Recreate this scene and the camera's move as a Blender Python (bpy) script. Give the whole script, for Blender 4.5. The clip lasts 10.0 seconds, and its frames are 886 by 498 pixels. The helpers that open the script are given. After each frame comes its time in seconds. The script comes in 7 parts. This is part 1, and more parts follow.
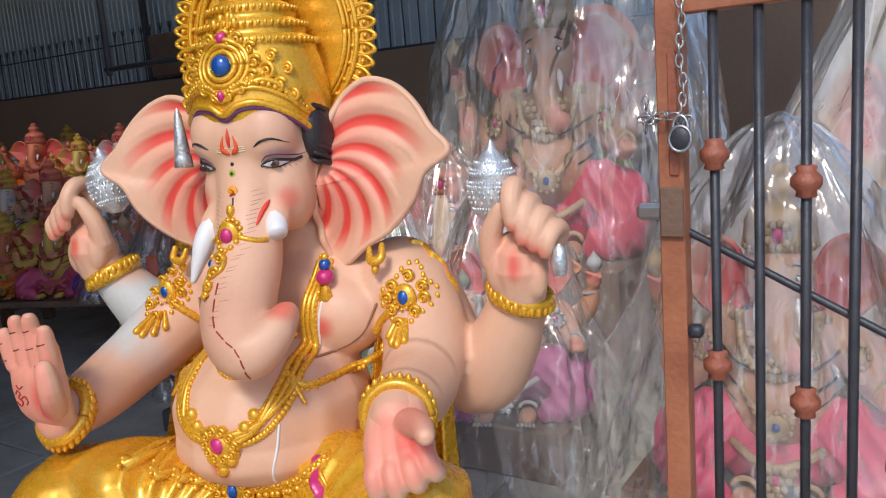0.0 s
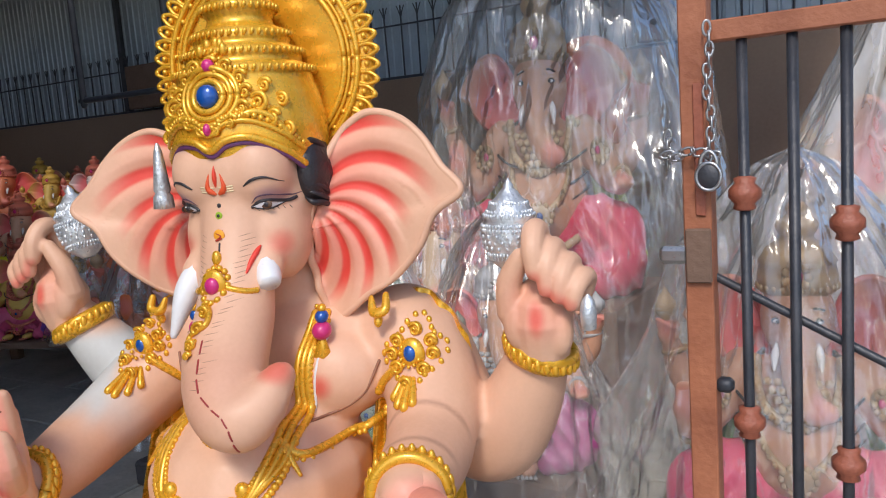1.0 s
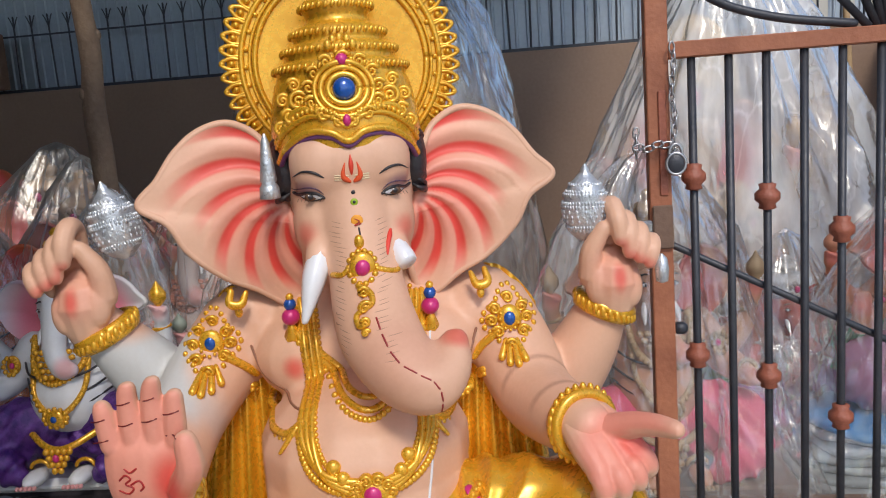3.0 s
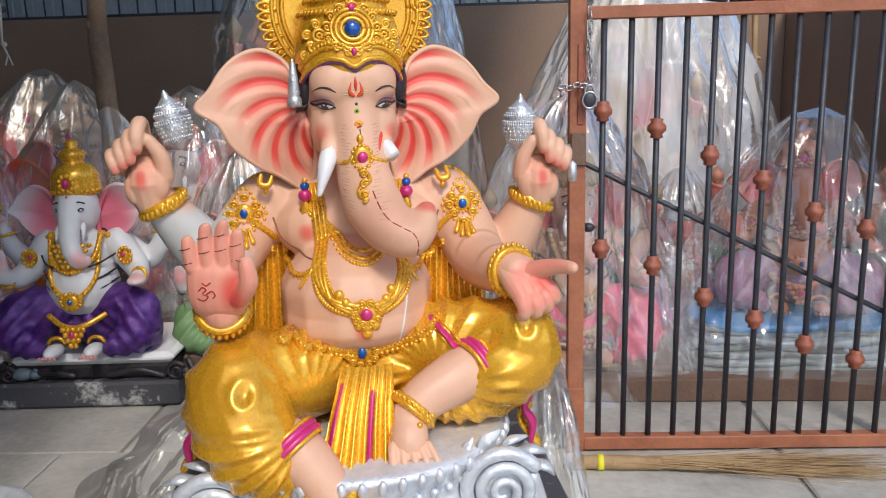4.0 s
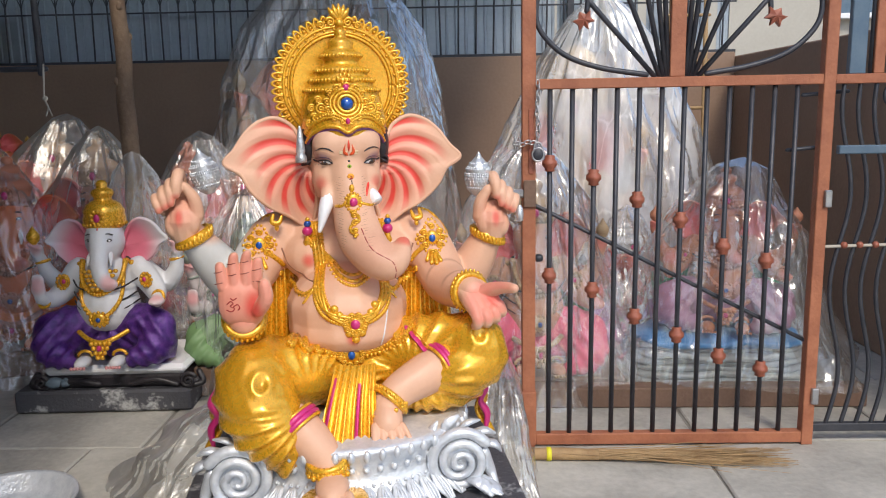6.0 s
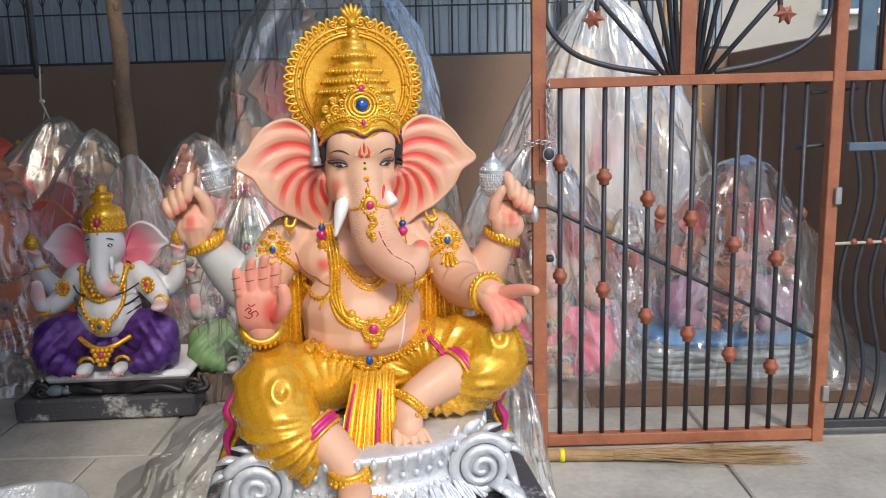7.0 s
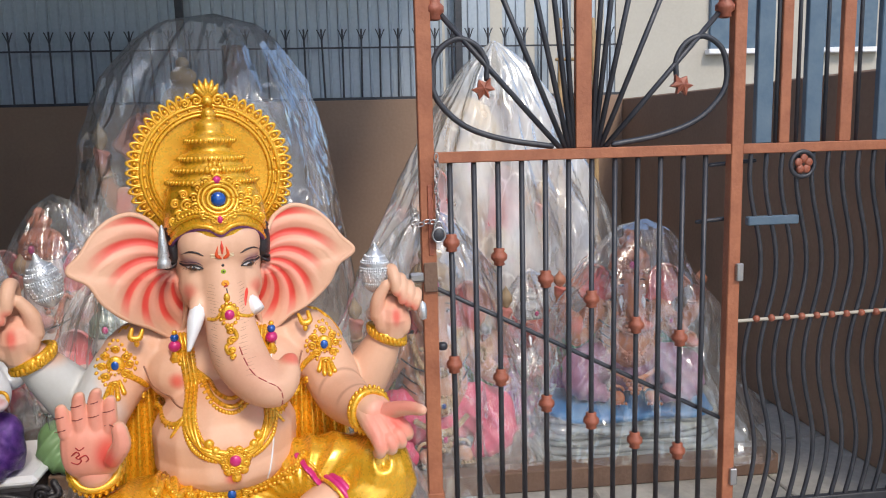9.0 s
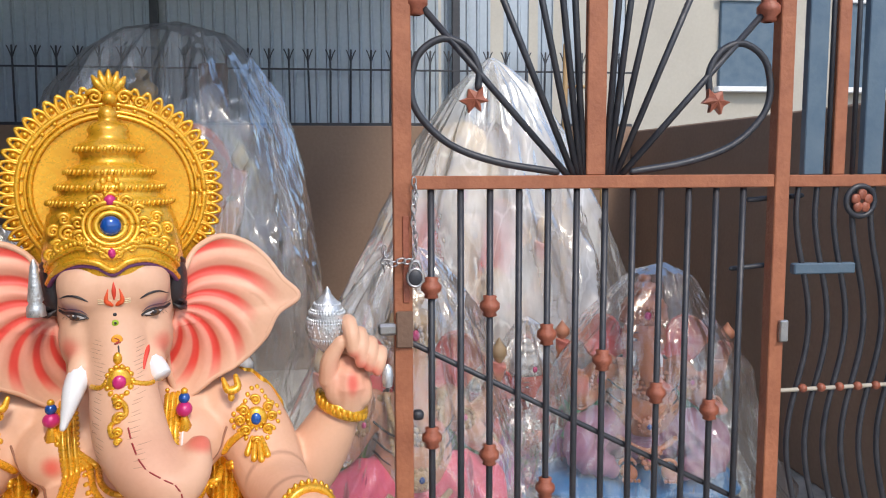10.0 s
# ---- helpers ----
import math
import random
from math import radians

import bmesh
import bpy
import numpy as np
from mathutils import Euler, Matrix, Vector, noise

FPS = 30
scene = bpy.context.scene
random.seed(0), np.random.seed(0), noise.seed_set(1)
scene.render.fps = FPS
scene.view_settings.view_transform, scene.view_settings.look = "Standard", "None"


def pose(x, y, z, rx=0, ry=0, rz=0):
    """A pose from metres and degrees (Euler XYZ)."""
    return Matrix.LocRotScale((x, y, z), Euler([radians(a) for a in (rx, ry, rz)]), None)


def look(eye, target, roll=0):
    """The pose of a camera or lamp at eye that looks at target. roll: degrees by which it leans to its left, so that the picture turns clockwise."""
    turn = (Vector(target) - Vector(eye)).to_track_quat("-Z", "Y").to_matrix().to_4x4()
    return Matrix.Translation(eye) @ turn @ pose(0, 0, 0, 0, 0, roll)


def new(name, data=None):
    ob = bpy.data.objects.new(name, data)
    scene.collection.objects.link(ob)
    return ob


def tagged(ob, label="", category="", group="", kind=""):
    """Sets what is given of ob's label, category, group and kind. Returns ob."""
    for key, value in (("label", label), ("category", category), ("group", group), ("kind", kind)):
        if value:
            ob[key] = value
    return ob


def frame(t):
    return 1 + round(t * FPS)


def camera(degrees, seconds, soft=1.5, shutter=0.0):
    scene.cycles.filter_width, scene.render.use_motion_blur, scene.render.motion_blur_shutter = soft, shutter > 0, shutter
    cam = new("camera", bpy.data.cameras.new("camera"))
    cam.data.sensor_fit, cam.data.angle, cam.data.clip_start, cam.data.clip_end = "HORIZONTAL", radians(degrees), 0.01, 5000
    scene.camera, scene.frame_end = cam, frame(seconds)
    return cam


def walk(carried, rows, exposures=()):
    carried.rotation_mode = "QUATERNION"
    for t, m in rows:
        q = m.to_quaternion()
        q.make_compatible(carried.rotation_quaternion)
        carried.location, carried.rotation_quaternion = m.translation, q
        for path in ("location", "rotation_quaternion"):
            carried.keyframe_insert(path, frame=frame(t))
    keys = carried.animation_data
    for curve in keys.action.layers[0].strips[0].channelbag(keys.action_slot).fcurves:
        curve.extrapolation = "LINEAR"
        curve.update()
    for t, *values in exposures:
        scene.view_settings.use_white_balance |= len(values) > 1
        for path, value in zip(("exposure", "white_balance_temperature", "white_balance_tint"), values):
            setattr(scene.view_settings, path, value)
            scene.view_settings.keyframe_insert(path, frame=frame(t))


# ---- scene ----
from mathutils.bvhtree import BVHTree

cam = camera(58.9, 10.0, soft=1.1)
PATH = [
    (0, (-0.007, -0.005, 1.353), (-1.08, 1.648, 1.009), -4.4),
    (0.5, (0.028, 0.022, 1.379), (-1.049, 1.683, 1.095), -5.1),
    (1, (-0.139, 0.096, 1.363), (-1.165, 1.792, 1.094), -4.3),
    (1.5, (-0.477, 0.252, 1.369), (-1.345, 2.036, 1.114), -4.7),
    (2, (-0.708, 0.247, 1.402), (-1.367, 2.12, 1.158), -4.0),
    (2.2, (-0.765, 0.165, 1.41), (-1.335, 2.062, 1.152), -3.9),
    (3.3, (-0.835, -0.508, 1.376), (-0.997, 1.458, 1.049), -3.7),
    (3.5, (-0.829, -0.621, 1.372), (-0.971, 1.341, 1.012), -3.2),
    (4, (-0.864, -0.948, 1.341), (-0.939, 1.005, 0.917), -1.6),
    (4.5, (-0.885, -1.222, 1.323), (-0.941, 0.724, 0.866), -0.4),
    (5, (-0.83, -1.366, 1.343), (-0.888, 0.595, 0.954), -0.3),
    (5.5, (-0.795, -1.501, 1.387), (-0.839, 0.469, 1.044), -0.9),
    (6.8, (-0.868, -1.491, 1.489), (-0.901, 0.477, 1.132), -1.2),
    (7, (-0.909, -1.469, 1.451), (-0.906, 0.499, 1.098), -1.5),
    (7.5, (-0.898, -1.467, 1.444), (-0.902, 0.5, 1.079), -1.3),
    (8, (-0.89, -1.399, 1.55), (-0.916, 0.576, 1.236), -1.5),
    (8.5, (-0.913, -1.305, 1.661), (-0.885, 0.669, 1.341), -1.7),
    (9, (-0.809, -1.143, 1.639), (-0.565, 0.819, 1.337), -1.5),
    (9.2, (-0.722, -1.038, 1.624), (-0.442, 0.923, 1.348), -1.1),
    (9.5, (-0.631, -0.891, 1.609), (-0.356, 1.075, 1.37), -1.1),
    (10, (-0.677, -0.614, 1.585), (-0.43, 1.359, 1.375), -0.2),
]
EXPOSURES = [(0.0, -0.2, 6450, 10), (1.0, -0.14, 6450, 10), (2.0, -0.6, 6380, 10), (3.5, -0.2, 6600, 10), (4.0, -0.17, 6480, 10), (4.5, -0.1, 6750, 10), (7.5, -0.12, 6750, 10), (10.0, -0.02, 6700, 10)]

walk(cam, [(t, look(eye, target, roll)) for t, eye, target, roll in PATH], EXPOSURES)

# ---- light ----
world = bpy.data.worlds.new("daylight")
scene.world = world
world.use_nodes = True
wn = world.node_tree
sky = wn.nodes.new("ShaderNodeTexSky")
sky.sky_type = "NISHITA"
sky.sun_disc = False
sky.sun_elevation = radians(48)
sky.sun_rotation = radians(165)
wn.links.new(sky.outputs["Color"], wn.nodes["Background"].inputs["Color"])
wn.nodes["Background"].inputs["Strength"].default_value = 0.24
sun_data = bpy.data.lights.new("sun", "SUN")
sun_data.energy, sun_data.angle, sun_data.color = 2.4, radians(12), (1.0, 0.93, 0.82)
sun = new("sun", sun_data)
sun.matrix_world = look((1.0, -3.6, 5.6), (-0.6, 1.2, 0.5))


# ---- materials ----
def mat(name, c1, c2=None, rough=0.5, metal=0.0, scale=6.0, fine=60.0, bump=0.1, speck=0.0, coat=0.0, spread=0.5):
    """Two colours mixed by coarse and fine noise, with bump and uneven gloss."""
    m = bpy.data.materials.new(name)
    m.use_nodes = True
    nt = m.node_tree
    n, l = nt.nodes, nt.links
    b = n["Principled BSDF"]
    c2 = c2 or tuple(v * 0.8 for v in c1)
    tc = n.new("ShaderNodeTexCoord")
    big, small = n.new("ShaderNodeTexNoise"), n.new("ShaderNodeTexNoise")
    big.inputs["Scale"].default_value, small.inputs["Scale"].default_value = scale, fine
    big.inputs["Detail"].default_value, small.inputs["Detail"].default_value = 4, 3
    for t in (big, small):
        l.new(tc.outputs["Object"], t.inputs["Vector"])
    add = n.new("ShaderNodeMath")
    add.operation = "MULTIPLY_ADD"
    l.new(small.outputs["Fac"], add.inputs[0])
    add.inputs[1].default_value = 0.35
    l.new(big.outputs["Fac"], add.inputs[2])
    ramp = n.new("ShaderNodeMapRange")
    l.new(add.outputs[0], ramp.inputs["Value"])
    ramp.inputs["From Min"].default_value, ramp.inputs["From Max"].default_value = 0.68 - spread / 2, 0.68 + spread / 2
    mix = n.new("ShaderNodeMix")
    mix.data_type = "RGBA"
    l.new(ramp.outputs["Result"], mix.inputs["Factor"])
    mix.inputs["A"].default_value, mix.inputs["B"].default_value = (*c1, 1), (*c2, 1)
    l.new(mix.outputs["Result"], b.inputs["Base Color"])
    rr = n.new("ShaderNodeMapRange")
    l.new(small.outputs["Fac"], rr.inputs["Value"])
    rr.inputs["To Min"].default_value, rr.inputs["To Max"].default_value = max(rough - 0.1, 0.03), min(rough + 0.12, 1)
    l.new(rr.outputs["Result"], b.inputs["Roughness"])
    b.inputs["Metallic"].default_value = metal
    b.inputs["Coat Weight"].default_value = coat
    b.inputs["Coat Roughness"].default_value = 0.2
    if bump:
        bp = n.new("ShaderNodeBump")
        bp.inputs["Strength"].default_value = bump
        bp.inputs["Distance"].default_value = 0.01
        l.new(small.outputs["Fac"], bp.inputs["Height"])
        l.new(bp.outputs["Normal"], b.inputs["Normal"])
    return m


def painted(name, rough=0.45, bump=0.03, coat=0.0):
    """Hand-painted plaster: pigment from the mesh's own paint layer, with faint mottling."""
    m = mat(name, (1, 1, 1), (0.9, 0.88, 0.86), rough, 0, 9, 120, bump, coat=coat)
    n, l = m.node_tree.nodes, m.node_tree.links
    at = n.new("ShaderNodeAttribute")
    at.attribute_name = "paint"
    mul = n.new("ShaderNodeMix")
    mul.data_type, mul.blend_type = "RGBA", "MULTIPLY"
    mul.inputs["Factor"].default_value = 1
    b = n["Principled BSDF"]
    old = b.inputs["Base Color"].links[0].from_socket
    l.new(old, mul.inputs["A"])
    l.new(at.outputs["Color"], mul.inputs["B"])
    l.new(mul.outputs["Result"], b.inputs["Base Color"])
    return m


def film(name, milk=0.12, tint=(0.9, 0.92, 0.93), rough=0.12, wrinkle=14.0, depth=1.0):
    """Thin clear plastic sheeting: mostly see-through, a little milky, glossy, with glints on its creases painted as
    white lines.
    """
    m = bpy.data.materials.new(name)
    m.use_nodes = True
    nt = m.node_tree
    n, l = nt.nodes, nt.links
    n.remove(n["Principled BSDF"])
    out = n["Material Output"]
    tr, df, gl = n.new("ShaderNodeBsdfTransparent"), n.new("ShaderNodeBsdfDiffuse"), n.new("ShaderNodeBsdfGlossy")
    df.inputs["Color"].default_value = (*tint, 1)
    gl.inputs["Roughness"].default_value = rough
    gl.inputs["Color"].default_value = (0.9, 0.9, 0.9, 1)
    tc, nz, nz2 = n.new("ShaderNodeTexCoord"), n.new("ShaderNodeTexNoise"), n.new("ShaderNodeTexNoise")
    stretch = n.new("ShaderNodeMapping")
    stretch.inputs["Scale"].default_value = (1.3, 1.3, 0.45)
    l.new(tc.outputs["Object"], stretch.inputs["Vector"])
    for t, s in ((nz, wrinkle), (nz2, 3.0)):
        t.inputs["Scale"].default_value = s
        t.inputs["Detail"].default_value = 5
        l.new(stretch.outputs["Vector"], t.inputs["Vector"])
    nz.noise_type = "RIDGED_MULTIFRACTAL"
    bp = n.new("ShaderNodeBump")
    bp.inputs["Strength"].default_value, bp.inputs["Distance"].default_value = depth, 0.02
    l.new(nz.outputs["Fac"], bp.inputs["Height"])
    crumple = n.new("ShaderNodeTexVoronoi")
    crumple.inputs["Scale"].default_value = wrinkle * 0.42
    bend = n.new("ShaderNodeMix")
    bend.data_type, bend.blend_type = "RGBA", "LINEAR_LIGHT"
    bend.inputs["Factor"].default_value = 0.22
    l.new(stretch.outputs["Vector"], bend.inputs["A"])
    l.new(nz2.outputs["Color"], bend.inputs["B"])
    l.new(bend.outputs["Result"], crumple.inputs["Vector"])
    bp2 = n.new("ShaderNodeBump")
    bp2.inputs["Strength"].default_value, bp2.inputs["Distance"].default_value = 0.3, 0.05
    l.new(crumple.outputs["Distance"], bp2.inputs["Height"])
    l.new(bp.outputs["Normal"], bp2.inputs["Normal"])
    glint_lines = n.new("ShaderNodeTexVoronoi")
    glint_lines.feature = "DISTANCE_TO_EDGE"
    glint_lines.inputs["Scale"].default_value = wrinkle * 0.32
    l.new(bend.outputs["Result"], glint_lines.inputs["Vector"])
    for s in (df, gl):
        l.new(bp2.outputs["Normal"], s.inputs["Normal"])
    mr = n.new("ShaderNodeMapRange")
    l.new(nz2.outputs["Fac"], mr.inputs["Value"])
    mr.inputs["From Min"].default_value, mr.inputs["From Max"].default_value = 0.35, 0.75
    mr.inputs["To Min"].default_value, mr.inputs["To Max"].default_value = milk * 0.35, milk * 2.1
    a, fr, c = n.new("ShaderNodeMixShader"), n.new("ShaderNodeFresnel"), n.new("ShaderNodeMixShader")
    # extra white along the crease lines, a painted stand-in for fold glints
    crease = n.new("ShaderNodeMapRange")
    l.new(glint_lines.outputs["Distance"], crease.inputs["Value"])
    crease.inputs["From Min"].default_value, crease.inputs["From Max"].default_value = 0.0, 0.03
    crease.inputs["To Min"].default_value, crease.inputs["To Max"].default_value = 0.16, 0.0
    both = n.new("ShaderNodeMath")
    both.use_clamp = True
    l.new(mr.outputs["Result"], both.inputs[0])
    l.new(crease.outputs["Result"], both.inputs[1])
    l.new(both.outputs[0], a.inputs["Fac"])
    l.new(tr.outputs[0], a.inputs[1])
    l.new(df.outputs[0], a.inputs[2])
    fr.inputs["IOR"].default_value = 1.3
    l.new(bp2.outputs["Normal"], fr.inputs["Normal"])
    fac = n.new("ShaderNodeMath")
    fac.operation = "MULTIPLY_ADD"
    fac.inputs[1].default_value, fac.inputs[2].default_value = 0.5, 0.11
    fac.use_clamp = True
    l.new(fr.outputs[0], fac.inputs[0])
    l.new(fac.outputs[0], c.inputs["Fac"])
    l.new(a.outputs[0], c.inputs[1])
    l.new(gl.outputs[0], c.inputs[2])
    l.new(c.outputs[0], out.inputs["Surface"])
    return m


M_PAINT = painted("painted_plaster", 0.52, 0.03, 0.05)
M_GOLD = mat("gold_paint", (0.88, 0.48, 0.034), (0.68, 0.32, 0.016), 0.27, 0.42, 5, 90, 0.015, coat=0.4)
M_SILVER = mat("silver_paint", (0.80, 0.82, 0.85), (0.55, 0.58, 0.63), 0.4, 0.4, 14, 70, 0.35)
M_POT = mat("chased_silver_foil", (0.80, 0.82, 0.85), (0.50, 0.53, 0.57), 0.3, 0.6, 40, 150, 0.3, spread=0.4)
M_PINK = mat("pink_paint", (0.62, 0.03, 0.20), (0.5, 0.02, 0.15), 0.35, 0.1, 20, 200, 0.1, coat=0.3)
M_BLUE = mat("blue_enamel", (0.01, 0.10, 0.42), (0.01, 0.07, 0.33), 0.2, 0.2, 20, 200, 0.02, coat=0.6)
M_BLACK = mat("black_paint", (0.015, 0.013, 0.016), (0.03, 0.025, 0.03), 0.4, 0, 20, 150, 0.2)
M_WHITE = mat("white_enamel", (0.8, 0.8, 0.82), (0.72, 0.72, 0.75), 0.3, 0, 10, 100, 0.02, coat=0.3)
M_SLAB = mat("dark_plinth_paint", (0.06, 0.06, 0.07), (0.42, 0.42, 0.42), 0.6, 0, 9, 60, 0.4, spread=0.12)
M_SLAB.node_tree.nodes["Map Range"].inputs["From Min"].default_value = 0.72
M_SLAB.node_tree.nodes["Map Range"].inputs["From Max"].default_value = 0.86
M_PURPLE = mat("purple_glitter_cloth", (0.04, 0.01, 0.13), (0.14, 0.045, 0.27), 0.3, 0.25, 26, 260, 0.3, spread=0.35)
M_WALL = mat("brown_wall_plaster", (0.315, 0.21, 0.15), (0.25, 0.165, 0.118), 0.85, 0, 1.5, 40, 0.15)
M_SHEET = mat("grey_steel_sheet", (0.42, 0.48, 0.55), (0.31, 0.36, 0.42), 0.45, 0.4, 1.2, 30, 0.05)
M_IRON = mat("black_iron_paint", (0.03, 0.034, 0.045), (0.06, 0.06, 0.07), 0.42, 0.2, 15, 150, 0.15)
M_RUST = mat("orange_red_oxide_paint", (0.41, 0.15, 0.075), (0.27, 0.09, 0.045), 0.6, 0, 10, 70, 0.25)
M_BEAD = mat("red_oxide_cast_iron", (0.36, 0.11, 0.065), (0.24, 0.07, 0.04), 0.5, 0, 30, 120, 0.2)
M_BLUEBAR = mat("blue_grey_steel_paint", (0.07, 0.12, 0.18), (0.12, 0.17, 0.22), 0.5, 0.2, 8, 60, 0.1)
M_STONE = mat("grey_floor_stone", (0.50, 0.478, 0.43), (0.33, 0.315, 0.285), 0.75, 0, 3.2, 34, 0.4, spread=0.36)
M_JOINT = mat("dusty_floor_bed", (0.20, 0.187, 0.165), (0.28, 0.265, 0.24), 0.95, 0, 5, 90, 0.4)
M_STEEL = mat("bright_steel", (0.55, 0.55, 0.56), (0.4, 0.4, 0.42), 0.3, 0.9, 20, 150, 0.1)
M_WOOD = mat("weathered_pole_wood", (0.23, 0.155, 0.10), (0.14, 0.09, 0.06), 0.8, 0, 8, 60, 0.5)
M_STRAW = mat("broom_straw", (0.42, 0.28, 0.14), (0.28, 0.17, 0.08), 0.75, 0, 12, 100, 0.3)
M_YELLOW = mat("yellow_tape", (0.75, 0.68, 0.03), None, 0.5)
M_ROPE = mat("pale_rope", (0.5, 0.45, 0.38), None, 0.9)
M_BRICK = mat("brown_board", (0.20, 0.12, 0.085), (0.14, 0.085, 0.06), 0.8, 0, 6, 60, 0.3)
M_PAPER = mat("grey_folded_sheeting", (0.34, 0.37, 0.37), (0.22, 0.25, 0.26), 0.45, 0, 5, 40, 0.3, coat=0.2)
M_TARP = mat("blue_tarpaulin", (0.02, 0.16, 0.42), (0.03, 0.22, 0.5), 0.4, 0, 6, 60, 0.3)
M_HOUSE = mat("pale_house_plaster", (0.50, 0.47, 0.41), (0.42, 0.385, 0.335), 0.85, 0, 1.0, 30, 0.1)
M_FILM = film("clear_plastic_film", 0.11, rough=0.16, wrinkle=13)
# less white than M_FILM: shade of the left heap put into its colour
M_FILM2 = film("dimmed_plastic_film", 0.085, rough=0.3, wrinkle=9)
# whiter copy of the film; sunlight on the sheet is put into its milk
M_FILM3 = film("sunlit_plastic_film", 0.36, rough=0.2, wrinkle=9)
PAL = [M_PAINT, M_GOLD, M_SILVER, M_PINK, M_BLUE, M_BLACK, M_WHITE, M_PURPLE, M_POT]
PAINT, GOLD, SILVER, PINK, BLUE, BLACK, WHITE, PURPLE, POT = range(9)


# ---- mesh helpers ----
def part(name, bm, material, parent=None, label="", smooth=True):
    me = bpy.data.meshes.new(name)
    bm.to_mesh(me)
    bm.free()
    for p in me.polygons:
        p.use_smooth = smooth
    me.materials.append(material)
    ob = new(name, me)
    ob.parent = parent
    return tagged(ob, label)


def empty(name, m, label, category, group="", kind=""):
    ob = new(name)
    ob.empty_display_size = 0.05
    ob.matrix_basis = m
    return tagged(ob, label, category, group, kind)


def box_bm(sx, sy, sz, centre=(0, 0, 0), bevel=0.004, bm=None, rot=None, segs=1):
    """A box with bevelled edges, centred at centre."""
    tmp = bmesh.new()
    bmesh.ops.create_cube(tmp, size=1.0)
    bmesh.ops.scale(tmp, vec=(sx, sy, sz), verts=tmp.verts)
    if bevel:
        bmesh.ops.bevel(tmp, geom=list(tmp.edges), offset=min(bevel, min(sx, sy, sz) * 0.4), segments=segs, affect="EDGES", profile=0.5)
    m = Matrix.Translation(centre) @ (rot or Matrix())
    bmesh.ops.transform(tmp, matrix=m, verts=tmp.verts)
    if bm is None:
        return tmp
    me = bpy.data.meshes.new("tmp")
    tmp.to_mesh(me)
    tmp.free()
    bm.from_mesh(me)
    bpy.data.meshes.remove(me)
    return bm


def spline(pts, n):
    """n points on a smooth curve through rows of numbers (Catmull-Rom)."""
    p = np.asarray(pts, float)
    if len(p) == 2:
        return p[0] + (p[1] - p[0]) * np.linspace(0, 1, n)[:, None]
    q = np.vstack([2 * p[0] - p[1], p, 2 * p[-1] - p[-2]])
    u = np.linspace(0, len(p) - 1 - 1e-9, n)
    i = u.astype(int)
    t = (u - i)[:, None]
    a, b, c, d = q[i], q[i + 1], q[i + 2], q[i + 3]
    return 0.5 * (2 * b + (c - a) * t + (2 * a - 5 * b + 4 * c - d) * t ** 2 + (3 * b - a - 3 * c + d) * t ** 3)


